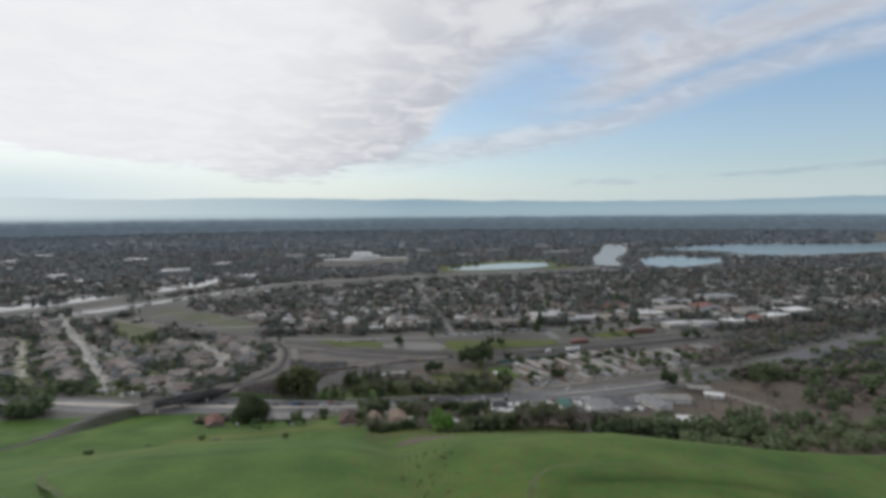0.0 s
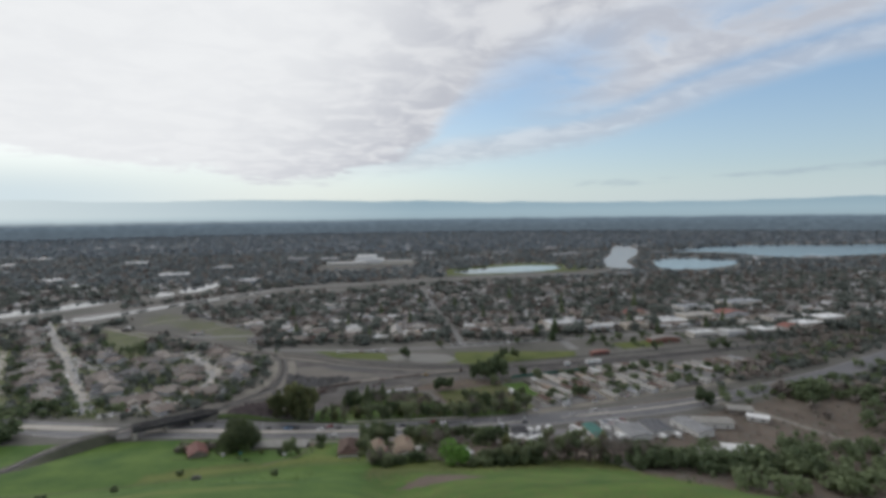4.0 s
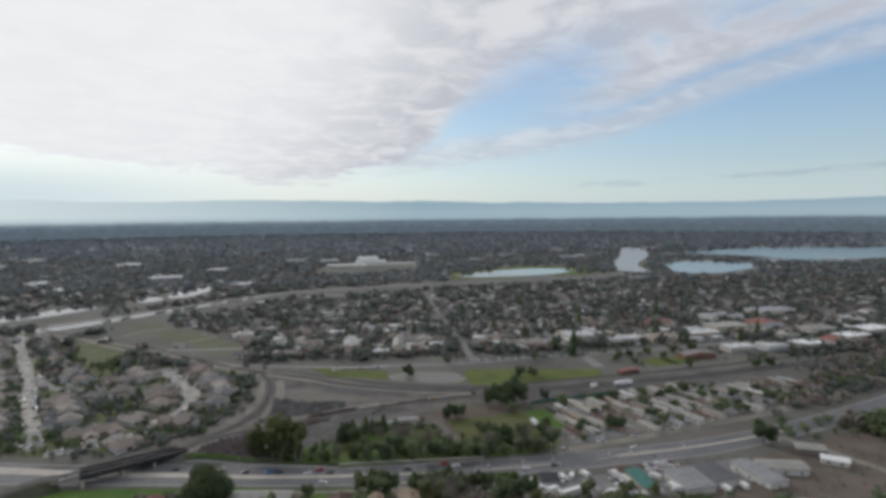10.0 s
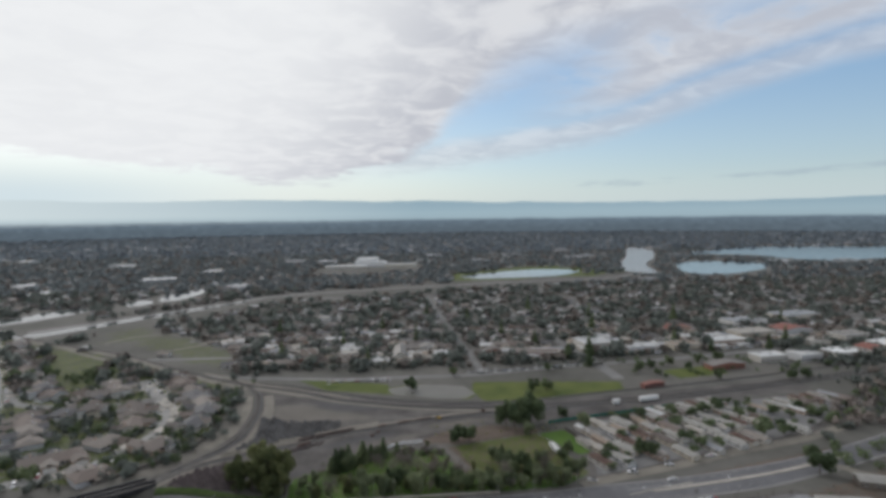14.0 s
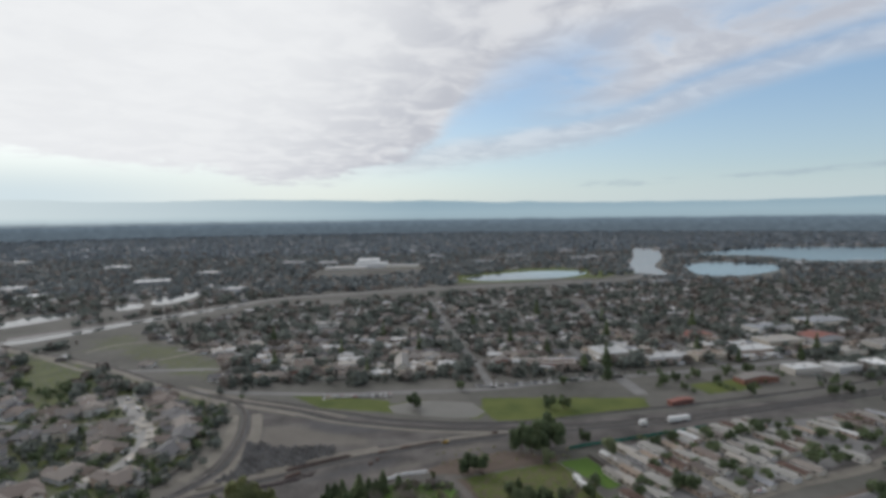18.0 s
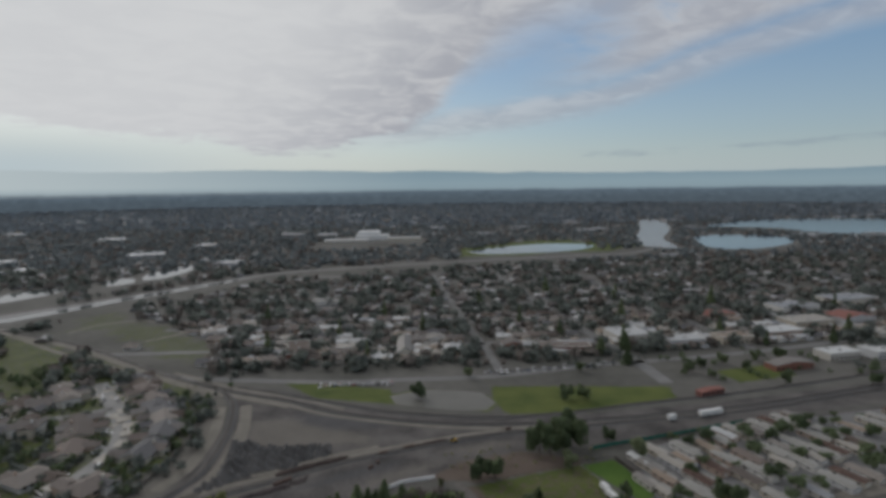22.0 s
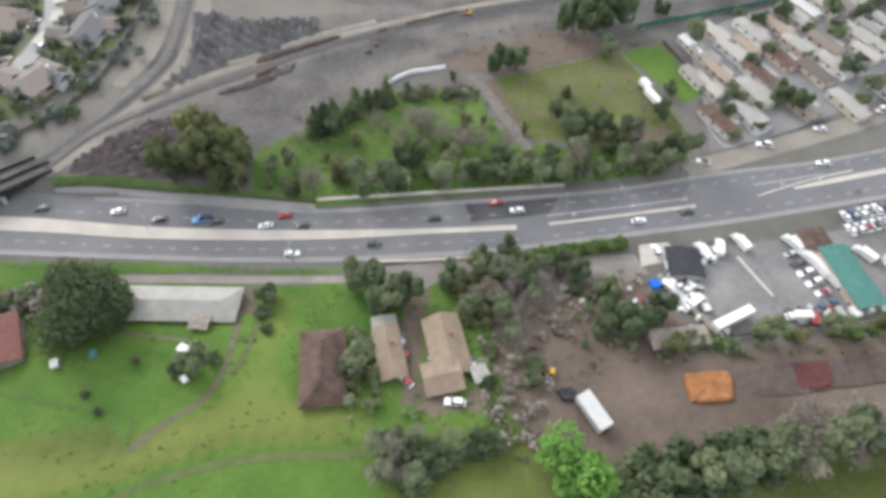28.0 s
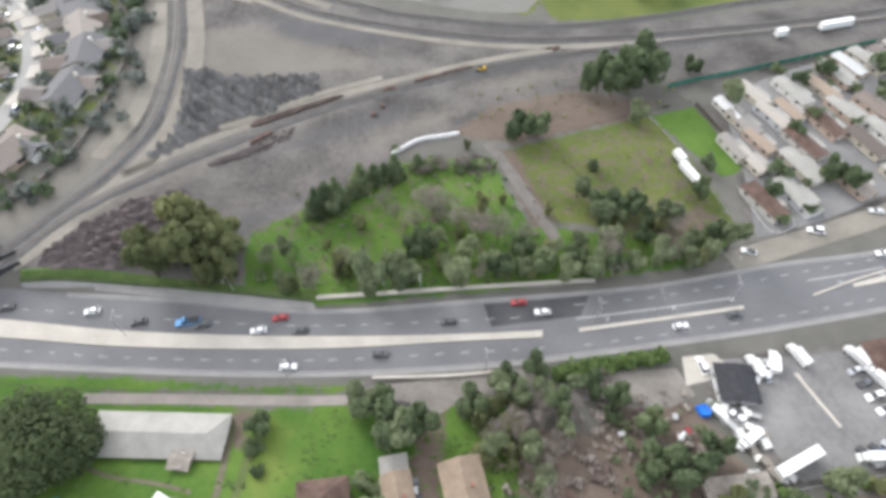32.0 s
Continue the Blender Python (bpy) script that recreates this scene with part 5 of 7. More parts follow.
def far_roofs(n, y0, y1, label, size=(6, 13), mat=ROOF, hh=(2.5, 4)):
    """Small gabled houses, five faces each, joined."""
    x, y = scatter(n, y0, y1)
    V = []
    for a, b in zip(x, y):
        w, l, h = RNG.uniform(*size), RNG.uniform(*size) * 1.3, RNG.uniform(*hh)
        r = w * 0.2 if size[1] < 20 else 0.3
        t = RNG.choice((0.1, 1.65)) + RNG.uniform(-0.2, 0.2)
        c, s = math.cos(t), math.sin(t)
        P = lambda u, v, z: (a + u * c - v * s, b + u * s + v * c, z)
        w, l = w / 2, l / 2
        V += [[P(-w, -l, h), P(0, -l, h + r), P(0, l, h + r), P(-w, l, h)], [P(0, -l, h + r), P(w, -l, h), P(w, l, h), P(0, l, h + r)],
              [P(-w, -l, 0), P(w, -l, 0), P(w, -l, h), P(-w, -l, h)], [P(-w, -l, 0), P(-w, -l, h), P(-w, l, h), P(-w, l, 0)], [P(w, -l, 0), P(w, l, 0), P(w, l, h), P(w, -l, h)], [P(-w, l, 0), P(-w, l, h), P(w, l, h), P(w, l, 0)]]
    return tagged(quads_mesh("far_houses", np.array(V), mat), label, "houses", kind="stuff")


FAR_ROOF = palette("far_roof", [(0.23, 0.225, 0.22), (0.31, 0.305, 0.30), (0.17, 0.15, 0.14), (0.36, 0.355, 0.35), (0.25, 0.215, 0.19), (0.15, 0.145, 0.145), (0.44, 0.435, 0.43)], 0.7, node="ShaderNodeNewGeometry", sock="Random Per Island", scale=0.02)
FAR_PALE = palette("far_pale_roof", [(0.34, 0.35, 0.36), (0.25, 0.25, 0.26), (0.42, 0.43, 0.44), (0.20, 0.20, 0.205), (0.29, 0.28, 0.27)], 0.6, node="ShaderNodeNewGeometry", sock="Random Per Island", scale=0.02)
far_trees("garden_trees", 4300, 640, 1260, 34, 4, 12, "dark garden trees between the town houses")
far_trees("garden_trees", 4600, 450, 720, 36, 2.2, 6, "garden trees and shrubs of the western estate")
far_trees("bare_garden_trees", 2600, 640, 1300, 30, 4, 10, "leafless grey-brown garden trees in the town", TWIG)
far_trees("bare_far_trees", 3000, 1250, 2600, 14, 5, 10, "leafless grey trees among the far suburbs", TWIG)
# the two far woods use the leaf colours with haze painted in
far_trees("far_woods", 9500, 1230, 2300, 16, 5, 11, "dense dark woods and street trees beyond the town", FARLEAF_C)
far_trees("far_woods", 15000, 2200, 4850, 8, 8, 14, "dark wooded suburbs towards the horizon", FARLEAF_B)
far_roofs(1500, 770, 1300, "small mixed house roofs in the town", mat=FAR_ROOF)
far_roofs(1500, 1300, 2300, "far small house roofs among trees", mat=FAR_ROOF)
far_roofs(1500, 2200, 4800, "far small house roofs among trees", size=(9, 18), mat=FAR_ROOF)
far_roofs(190, 1250, 4600, "large pale flat warehouse roofs in the distance", size=(25, 60), mat=FAR_PALE, hh=(6, 10))


def backdrop():
    """Far hills closing the valley on every side, glowing with painted-in haze."""
    m = bpy.data.materials.new("hazy_hills")
    m.use_nodes = True
    nt = m.node_tree
    nt.nodes.clear()
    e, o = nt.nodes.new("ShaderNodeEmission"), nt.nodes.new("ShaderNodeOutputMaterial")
    tc = nt.nodes.new("ShaderNodeTexCoord")
    sep = nt.nodes.new("ShaderNodeSeparateXYZ")
    nt.links.new(tc.outputs["Object"], sep.inputs[0])
    nz = nt.nodes.new("ShaderNodeTexNoise")
    nz.inputs["Scale"].default_value, nz.inputs["Detail"].default_value = 0.004, 5
    nt.links.new(tc.outputs["Object"], nz.inputs["Vector"])
    ad = nt.nodes.new("ShaderNodeMath")
    ad.operation = "MULTIPLY_ADD"
    nt.links.new(nz.outputs["Fac"], ad.inputs[0])
    ad.inputs[1].default_value = 22.0
    nt.links.new(sep.outputs[2], ad.inputs[2])
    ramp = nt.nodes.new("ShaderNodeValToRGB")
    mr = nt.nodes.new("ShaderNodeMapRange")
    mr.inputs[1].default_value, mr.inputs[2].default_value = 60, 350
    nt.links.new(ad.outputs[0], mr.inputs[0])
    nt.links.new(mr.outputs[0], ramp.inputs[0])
    # colours by height: low land, a pale band of painted haze, bluer ridges
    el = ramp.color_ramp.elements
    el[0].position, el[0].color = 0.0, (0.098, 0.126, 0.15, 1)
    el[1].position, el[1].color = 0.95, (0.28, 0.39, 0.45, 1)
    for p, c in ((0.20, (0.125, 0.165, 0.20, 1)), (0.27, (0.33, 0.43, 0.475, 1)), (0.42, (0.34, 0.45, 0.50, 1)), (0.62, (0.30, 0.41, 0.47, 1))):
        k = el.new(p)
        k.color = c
    # the painted haze lightens towards the sun's side
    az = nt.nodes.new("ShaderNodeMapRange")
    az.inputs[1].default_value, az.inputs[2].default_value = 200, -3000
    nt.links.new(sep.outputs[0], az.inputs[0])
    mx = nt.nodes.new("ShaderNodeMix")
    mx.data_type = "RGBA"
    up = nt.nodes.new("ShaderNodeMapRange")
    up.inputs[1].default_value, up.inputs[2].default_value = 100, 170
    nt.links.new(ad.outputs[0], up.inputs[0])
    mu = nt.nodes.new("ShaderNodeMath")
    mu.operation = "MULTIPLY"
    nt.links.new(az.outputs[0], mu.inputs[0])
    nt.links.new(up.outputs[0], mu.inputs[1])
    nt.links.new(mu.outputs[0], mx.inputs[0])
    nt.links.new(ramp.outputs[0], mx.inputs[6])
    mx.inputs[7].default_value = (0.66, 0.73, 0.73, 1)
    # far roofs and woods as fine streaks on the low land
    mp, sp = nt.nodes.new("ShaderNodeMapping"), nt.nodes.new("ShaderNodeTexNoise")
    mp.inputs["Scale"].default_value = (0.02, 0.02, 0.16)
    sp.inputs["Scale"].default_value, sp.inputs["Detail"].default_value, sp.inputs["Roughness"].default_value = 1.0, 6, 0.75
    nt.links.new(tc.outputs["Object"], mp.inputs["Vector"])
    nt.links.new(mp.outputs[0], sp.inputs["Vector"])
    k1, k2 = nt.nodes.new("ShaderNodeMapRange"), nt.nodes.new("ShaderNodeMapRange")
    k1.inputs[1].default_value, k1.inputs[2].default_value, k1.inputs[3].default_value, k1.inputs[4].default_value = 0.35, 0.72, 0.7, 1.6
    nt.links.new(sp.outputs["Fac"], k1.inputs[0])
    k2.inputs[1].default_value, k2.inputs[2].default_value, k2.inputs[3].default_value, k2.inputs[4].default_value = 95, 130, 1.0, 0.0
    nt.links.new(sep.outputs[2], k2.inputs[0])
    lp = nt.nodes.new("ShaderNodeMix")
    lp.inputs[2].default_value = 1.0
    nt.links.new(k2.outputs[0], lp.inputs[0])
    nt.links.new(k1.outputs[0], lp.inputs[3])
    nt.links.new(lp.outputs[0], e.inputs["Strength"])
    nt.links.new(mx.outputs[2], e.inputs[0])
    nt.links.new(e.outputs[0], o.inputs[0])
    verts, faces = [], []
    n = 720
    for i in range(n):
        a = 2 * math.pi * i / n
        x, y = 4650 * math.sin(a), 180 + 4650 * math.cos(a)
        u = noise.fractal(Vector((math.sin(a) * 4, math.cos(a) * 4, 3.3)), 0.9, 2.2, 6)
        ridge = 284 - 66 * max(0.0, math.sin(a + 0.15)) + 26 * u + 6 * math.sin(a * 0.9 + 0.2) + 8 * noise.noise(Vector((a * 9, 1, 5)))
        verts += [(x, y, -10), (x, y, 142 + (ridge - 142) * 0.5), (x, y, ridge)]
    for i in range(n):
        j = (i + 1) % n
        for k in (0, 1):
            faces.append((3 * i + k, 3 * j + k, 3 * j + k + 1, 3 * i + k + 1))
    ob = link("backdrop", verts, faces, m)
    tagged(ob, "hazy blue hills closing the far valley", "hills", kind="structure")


backdrop()


# ---- trees near the camera's way ----
OAK = tree("oak_tree", 23, 26, LEAF_OAK, "huge dark rounded oak tree beside the shed", 15000, 0.5)
OAK.matrix_basis = pose(-96, 396, gz(-96, 396))
EUC = tree("eucalyptus_tree", 16, 12.5, LEAF_OLIVE, "tall olive-green eucalyptus tree beside the tracks", 2400, 0.6, "tall")
plant(EUC, [(-84, 449, 1.0), (-77, 452, 1.1), (-67, 449, 1.15), (-60, 449, 1.0), (-88, 458, 0.8), (-75, 463, 1.15), (-64, 459, 1.05), (-70, 456, 1.2)], "eucalyptus trees", 1.35)
CONE = tree("cypress_tree", 9.0, 7.2, LEAF, "dark pointed young conifer at the meadow's edge", 1100, 0.45, "cone")
plant(CONE, [(-36, 471, 1.1), (-33, 473.5, 1.35), (-29.5, 474.5, 1.2), (-38.5, 470, 0.8), (-22, 481.5, 1.25), (-17.3, 484, 1.0), (-26, 478, 0.7), (-10.3, 485.5, 1.05), (-2.2, 490, 0.8), (177, 664, 1.3), (-31, 471, 0.8), (-14, 486, 0.7), (165, 690, 1.5), (190, 700, 1.6), (60, 485, 0.5)], "young conifers", 1.08)
BROAD = tree("broadleaf_tree", 8.5, 9.5, LEAF, "dark green rounded tree with a dense crown", 1500, 0.52)
plant(BROAD, [(-4.5, 451, 0.85), (-1, 453, 0.7), (28, 445, 0.75), (34, 443, 0.8), (58, 465.5, 1.0), (66.5, 464, 0.9), (62, 462, 0.8), (78, 457, 0.7), (36, 503.5, 1.15), (43, 504, 1.1), (71, 527, 1.5), (89, 532, 1.9), (80, 530, 1.4), (76, 524, 1.2), (84, 526, 1.1), (112, 535, 0.8), (9, 611, 1.2), (107, 598, 1.0), (118, 597, 1.0),
              (134, 650, 0.9), (48, 647, 0.8), (30, 399, 0.8), (52, 392, 0.9), (56, 380, 1.1), (64, 384, 0.9), (50, 383, 0.9), (-61, 377, 0.9), (-46, 399, 0.7), (225, 440, 1.5), (146, 470, 0.9), (141, 475, 0.8), (99.5, 482, 0.6), (-12, 396, 1.2), (-5, 396, 1.0), (-16, 401, 1.1), (8, 401, 0.9), (-2, 456, 0.7), (215, 640, 0.9), (230, 650, 0.8), (250, 655, 0.9), (262, 642, 0.7), (280, 660, 0.9), (300, 658, 1.0), (225, 627, 0.7), (270, 610, 0.8), (330, 600, 1.0), (345, 604, 0.9), (45, 446, 0.8), (30, 450, 0.7), (72, 459, 0.8), (40, 404, 0.8), (46, 400, 0.8), (26, 410, 0.8), (18, 408, 0.7)], "dark broadleaf trees", 1.3)
GREY = tree("willow_tree", 8, 9, LEAF_GREY, "grey-green bushy tree with soft foliage", 1100, 0.5)
plant(GREY, [(78, 343, 1.1), (84, 344, 1.2), (90, 343, 1.3), (97, 344.5, 1.3), (104, 343, 1.2), (110, 345, 1.1), (50, 338, 0.9), (58, 340, 1.0), (66, 341, 1.1), (72, 341, 1.0), (-11, 350, 0.7), (-6, 344, 0.7), (-12, 345, 0.6), (130, 346, 1.0), (140, 347, 1.1), (-17, 441, 1.25), (-11, 447.5, 0.9), (-44, 443.5, 0.75), (-36, 441.5, 0.7), (7, 444.5, 0.9), (42, 440, 0.9), (48.5, 440.5, 0.85), (64, 442.5, 0.8), (72, 443.5, 0.95), (79, 444, 0.95), (86, 444.5, 0.8), (22, 443, 0.7), (-18, 374, 0.9), (-21, 371, 0.85), (-19.5, 404, 1.0), (-9, 393, 1.1), (15, 405, 0.9), (28, 404, 0.8), (36, 404, 0.7), (12, 388, 0.8), (30, 392, 0.7), (90, 373.5, 0.95), (12, 449, 0.9), (-8, 444, 0.8), (-22, 447, 0.8), (38, 447, 0.9), (53, 444, 0.8), (58, 450, 0.8), (-50, 452, 0.8), (18, 446, 0.9), (109, 374, 0.9), (22, 402, 0.8), (20, 388, 0.9), (22, 381, 0.8), (-8, 352, 0.7), (83, 509, 1.0), (119, 516, 1.1)], "grey-green bushy trees", 1.25)
YELLOW = tree("shrubby_tree", 5.5, 5.5, LEAF_OLIVE, "yellowish green shrubby tree with loose foliage", 700, 0.45)
plant(YELLOW, [(64, 373, 1.1), (16, 499, 0.6), (124, 376, 1.0), (-20, 368, 0.7), (-15, 371, 0.6), (14, 400, 0.9), (10, 397, 0.9), (-78, 380, 0.5), (100, 374, 0.8)], "yellowish shrubby trees", 1.25)
SPRUCE = tree("conifer_tree", 19, 8, LEAF, "tall dark conifer rising above the town roofs", 600, 0.8, "cone")
plant(SPRUCE, [(196, 718, 1.0), (148, 752, 0.9), (300, 742, 0.95), (318, 700, 0.8), (236, 820, 1.1), (120, 800, 0.9), (20, 790, 0.9), (-30, 700, 0.7), (-60, 770, 0.9), (-120, 740, 0.8), (380, 700, 0.9), (420, 730, 1.0), (90, 880, 1.1), (260, 900, 1.1), (-20, 860, 1.0), (360, 860, 1.2), (190, 960, 1.1), (480, 820, 1.0), (-140, 830, 1.0), (40, 940, 1.1)], "tall conifers of the town")
FRESH = tree("fresh_green_tree", 9.5, 13, LEAF_FRESH, "bright fresh-green rounded tree beside the trailer", 1700, 0.5)
FRESH.matrix_basis = pose(30.5, 343, gz(30.5, 343)) @ Matrix.Diagonal((1.35, 1.35, 1.15, 1))
BARE_T = bare_tree(7, 8, "leafless grey tree in the meadow")
plant(BARE_T, [(2, 468, 1.1), (6.5, 467, 1.15), (17, 457.5, 1.0), (22, 456, 1.05), (-27, 450.5, 0.7), (56, 440, 0.8), (82, 441.5, 0.8), (92, 346, 1.2), (99, 348, 1.2), (86, 348.5, 1.2), (104, 345, 1.1), (26, 396, 0.8), (18, 394, 0.9), (112, 347, 1.2), (120, 347, 1.1), (24, 376, 0.9), (12, 392, 0.8), (-10, 349, 0.8), (79, 346, 1.0), (10, 462, 0.9), (14, 463, 0.8), (-4, 463, 0.8), (30, 455, 0.9), (96, 341, 1.4), (110, 342, 1.4), (88, 342, 1.3), (103, 339, 1.3), (82, 341, 1.2), (117, 341, 1.3), (-14, 350, 0.8), (-13, 344, 0.7), (128, 347, 1.1), (136, 346, 1.1), (125, 343, 1.0), (144, 348, 1.1), (28, 388, 0.8), (22, 383, 0.8), (26, 400, 0.7), (34, 397, 0.7), (44, 405, 0.6), (-4, 353, 0.7), (4, 351, 0.7), (-9, 345, 0.7)], "leafless grey trees", 1.2)
BUSH = tree("bush", 4.2, 6.2, LEAF, "dense dark green bush", 520, 0.5, "bush", "bush")
plant(BUSH, [(-11, 352.5, 1.0), (-7, 351, 1.1), (-4.5, 346.5, 1.0), (-1.5, 350, 0.9), (9, 349.5, 1.3), (-7, 343, 0.9), (44, 341.5, 1.3), (48, 343, 1.4), (52, 341, 1.3), (56, 343.5, 1.5), (60, 341.5, 1.4), (65, 344, 1.5), (70, 344.5, 1.5), (75, 345, 1.3), 
             (-66, 376, 0.8), (-57, 379, 0.7), (-83, 366, 0.4), (-88, 371, 0.4), (27, 371, 0.9), (25, 366, 0.8), (16, 375, 0.8), (15, 366, 0.7), (70, 396, 0.6), (44, 396, 0.9), (47, 380, 1.0), (71, 374, 1.0), (80, 372, 0.9), (-124, 402, 1.2), (-118, 405, 1.1), (-128, 398, 1.0), (-24, 478, 0.7), (-15, 483, 0.7), (60, 486, 0.7), (-52, 446, 0.7), (-10, 500, 0.5),
             (-47, 394, 0.8), (-45, 388, 0.6), (-112, 349, 0.7), (-60, 330, 0.6), (-150, 300, 0.8), (-130, 320, 0.7), (40, 337, 1.2), (46, 335.5, 1.2), (53, 336, 1.3), (60, 337, 1.2), (67, 338.5, 1.3), (74, 339, 1.2), (-9, 347, 1.1), (-5, 342, 1.0), (-1, 345, 1.0), (3, 347, 1.0), (-12, 347, 0.9), (13, 350, 1.0)], "dense bushes", 1.0)


meadow = []
while len(meadow) < 56:
    x, y = random.uniform(-50, 96), random.uniform(438, 474)
    if y < 452 or random.random() < 0.4:
        meadow.append((x, max(y, 441), random.uniform(0.5, 1.05)))
for proto, part_ in ((GREY, meadow[0::3]), (BROAD, meadow[1::6]), (BARE_T, meadow[4::6]), (YELLOW, meadow[2::3])):
    for x, y, sc in part_:
        copy_thing(proto, Matrix.Identity(4)).matrix_basis = pose(x, y, gz(x, y), 0, 0, random.uniform(0, 360)) @ Matrix.Diagonal((sc, sc, sc * 1.55, 1))


def thicket(name, n, x0, x1, y0, y1, lo, hi, label, mat, quads=46, clear=0.0):
    x, y = RNG.uniform(x0, x1, n), RNG.uniform(y0, y1, n)
    if clear:
        q = np.array(SPOTS + [(v.x, v.y) for l in SW + TRACKS for v in l])
        ok = np.min((x[:, None] - q[None, :, 0]) ** 2 + (y[:, None] - q[None, :, 1]) ** 2, 1) > clear * clear
        x, y = x[ok], y[ok]
        n = len(x)
    h = RNG.uniform(lo, hi, n)
    w = h * RNG.uniform(0.4, 0.6, n)
    d = RNG.normal(size=(n, quads, 3))
    d /= np.linalg.norm(d, axis=2)[:, :, None]
    d *= RNG.uniform(0.45, 1.0, (n, quads, 1))
    C = np.stack([x[:, None] + d[:, :, 0] * w[:, None], y[:, None] + d[:, :, 1] * w[:, None], height(x, y)[:, None] + h[:, None] * (0.5 + 0.45 * d[:, :, 2])], 2).reshape(-1, 3)
    tagged(quads_mesh(name, leaf_quads(C, np.repeat(w * 0.3, quads), d.reshape(-1, 3)), mat), label, "trees", kind="stuff")


thicket("hillside_trees", 60, 150, 300, 338, 362, 4, 11, "dark thicket of trees below the hill", LEAF)
thicket("hillside_trees", 70, 300, 540, 345, 455, 8, 17, "dark thicket of trees below the hill", LEAF, 70)
thicket("bare_hillside_trees", 60, 290, 520, 380, 465, 6, 13, "leafless brown trees below the hill", TWIG, 60)
thicket("roadside_trees", 60, 230, 420, 440, 470, 4, 8, "dark trees beside the highway", LEAF)
thicket("roadside_trees", 70, -340, -200, 470, 500, 3, 7, "dark trees beside the highway", LEAF)
thicket("roadside_trees", 50, -420, -260, 430, 448, 4, 10, "dark trees beside the highway", LEAF)
thicket("hedge_trees", 70, 112, 230, 330, 346, 5, 12, "dark hedge trees at the foot of the hill", LEAF)
thicket("brush", 170, 124, 210, 342, 352, 1, 2.6, "grey leafless brush at the field's edge", TWIG, 30)
thicket("brush", 120, 14, 66, 384, 402, 0.6, 1.8, "low brown scrub on the waste ground", TWIG, 26)
thicket("brush", 90, 76, 122, 343, 350, 1, 2.4, "grey leafless brush at the field's edge", TWIG, 30)
for i in range(5):
    thicket("roadside_trees", 14, 285 + 60 * i, 345 + 60 * i, 506 + 31 * i, 530 + 33 * i, 4, 9, "dark trees along the far side of the highway", LEAF)
    thicket("bare_roadside_trees", 26, 285 + 60 * i, 345 + 60 * i, 500 + 31 * i, 545 + 33 * i, 4, 10, "leafless grey trees along the far side of the highway", TWIG)
    thicket("roadside_trees", 20, 300 + 60 * i, 360 + 60 * i, 440 + 31 * i, 462 + 33 * i, 4, 9, "dark trees along the near side of the highway", LEAF)
thicket("lot_trees", 46, 200, 420, 612, 692, 2.5, 7, "dark trees between the town car parks", LEAF)
thicket("lot_trees", 22, 335, 620, 585, 640, 3, 8, "dark trees between the town and the railway", FARLEAF)
thicket("lot_trees", 40, 120, 200, 655, 700, 1.5, 5, "shrubs and small trees of the railway park", FARLEAF)
thicket("estate_trees", 420, -520, -250, 470, 700, 4, 10, "dark garden trees hiding the western houses", LEAF, 46, 7.5)
thicket("estate_trees", 260, -260, -116, 470, 650, 2.5, 7, "dark garden trees between the western houses", LEAF, 46, 7.5)
thicket("estate_shrubs", 260, -300, -116, 466, 650, 0.8, 2.4, "low garden shrubs between the western houses", LEAF_OLIVE, 26, 6.0)
thicket("roadside_trees", 12, -275, -250, 428, 442, 9, 15, "tall dark trees beside the highway", LEAF, 90)
thicket("hillside_trees", 90, 165, 340, 300, 338, 5, 12, "dark trees at the foot of the hill", LEAF)
for k in range(8):
    thicket("hedge", 16, 32 + 3.9 * k, 36 + 3.9 * k, 407.4 + 0.45 * k, 410.4 + 0.35 * k, 2.2, 4.2, "green clipped roadside hedge", HEDGE, 40)
thicket("yard_scrub", 60, 9, 22, 346, 392, 0.8, 2.6, "grey-green shrubs beside the farm track", LEAF_GREY, 26)
thicket("yard_scrub", 70, 20, 44, 350, 396, 0.4, 1.4, "low bare scrub on the dirt yard", TWIG, 24)
thicket("yard_scrub", 34, 40, 66, 374, 396, 1.2, 3.4, "dense green shrubs on the waste ground", LEAF, 36)
thicket("yard_scrub", 26, 40, 120, 368, 372, 0.8, 2.2, "olive shrubs along the mulch beds", LEAF_OLIVE, 30)
thicket("farm_shrubs", 30, -22, -13.5, 362, 384, 1.5, 4.2, "pale grey-green shrubs between barn and cottage", LEAF_GREY, 60)
thicket("farm_brush", 90, 13, 30, 348, 398, 1.0, 3.6, "dense grey-brown brush beside the farmyard", TWIG, 34)
thicket("farm_shrubs", 40, 6, 24, 384, 404, 2.0, 5.0, "olive shrubs behind the farmhouse", LEAF_OLIVE, 50)
thicket("waste_brush", 70, 28, 64, 378, 400, 1.0, 3.2, "bare brown brush on the waste ground", TWIG, 32)
thicket("shed_brush", 26, -132, -108, 396, 408, 2.0, 5.5, "grey leafless brush beside the red barn", TWIG, 46)
thicket("bed_shrubs", 34, 66, 150, 371.5, 376, 1.6, 4.0, "rounded green shrubs along the yard fence", HEDGE, 46)
thicket("ditch_shrubs", 16, -52, -43, 374, 400, 0.5, 1.6, "dark low shrubs along the ditch", LEAF, 30)
thicket("farm_shrubs", 26, -24, 16, 352, 366, 0.8, 2.4, "green shrubs around the farmhouses", LEAF_GREY, 30)
thicket("slope_scrub", 120, 135, 330, 300, 420, 0.8, 2.4, "dark scrub on the rough ground", LEAF, 22)
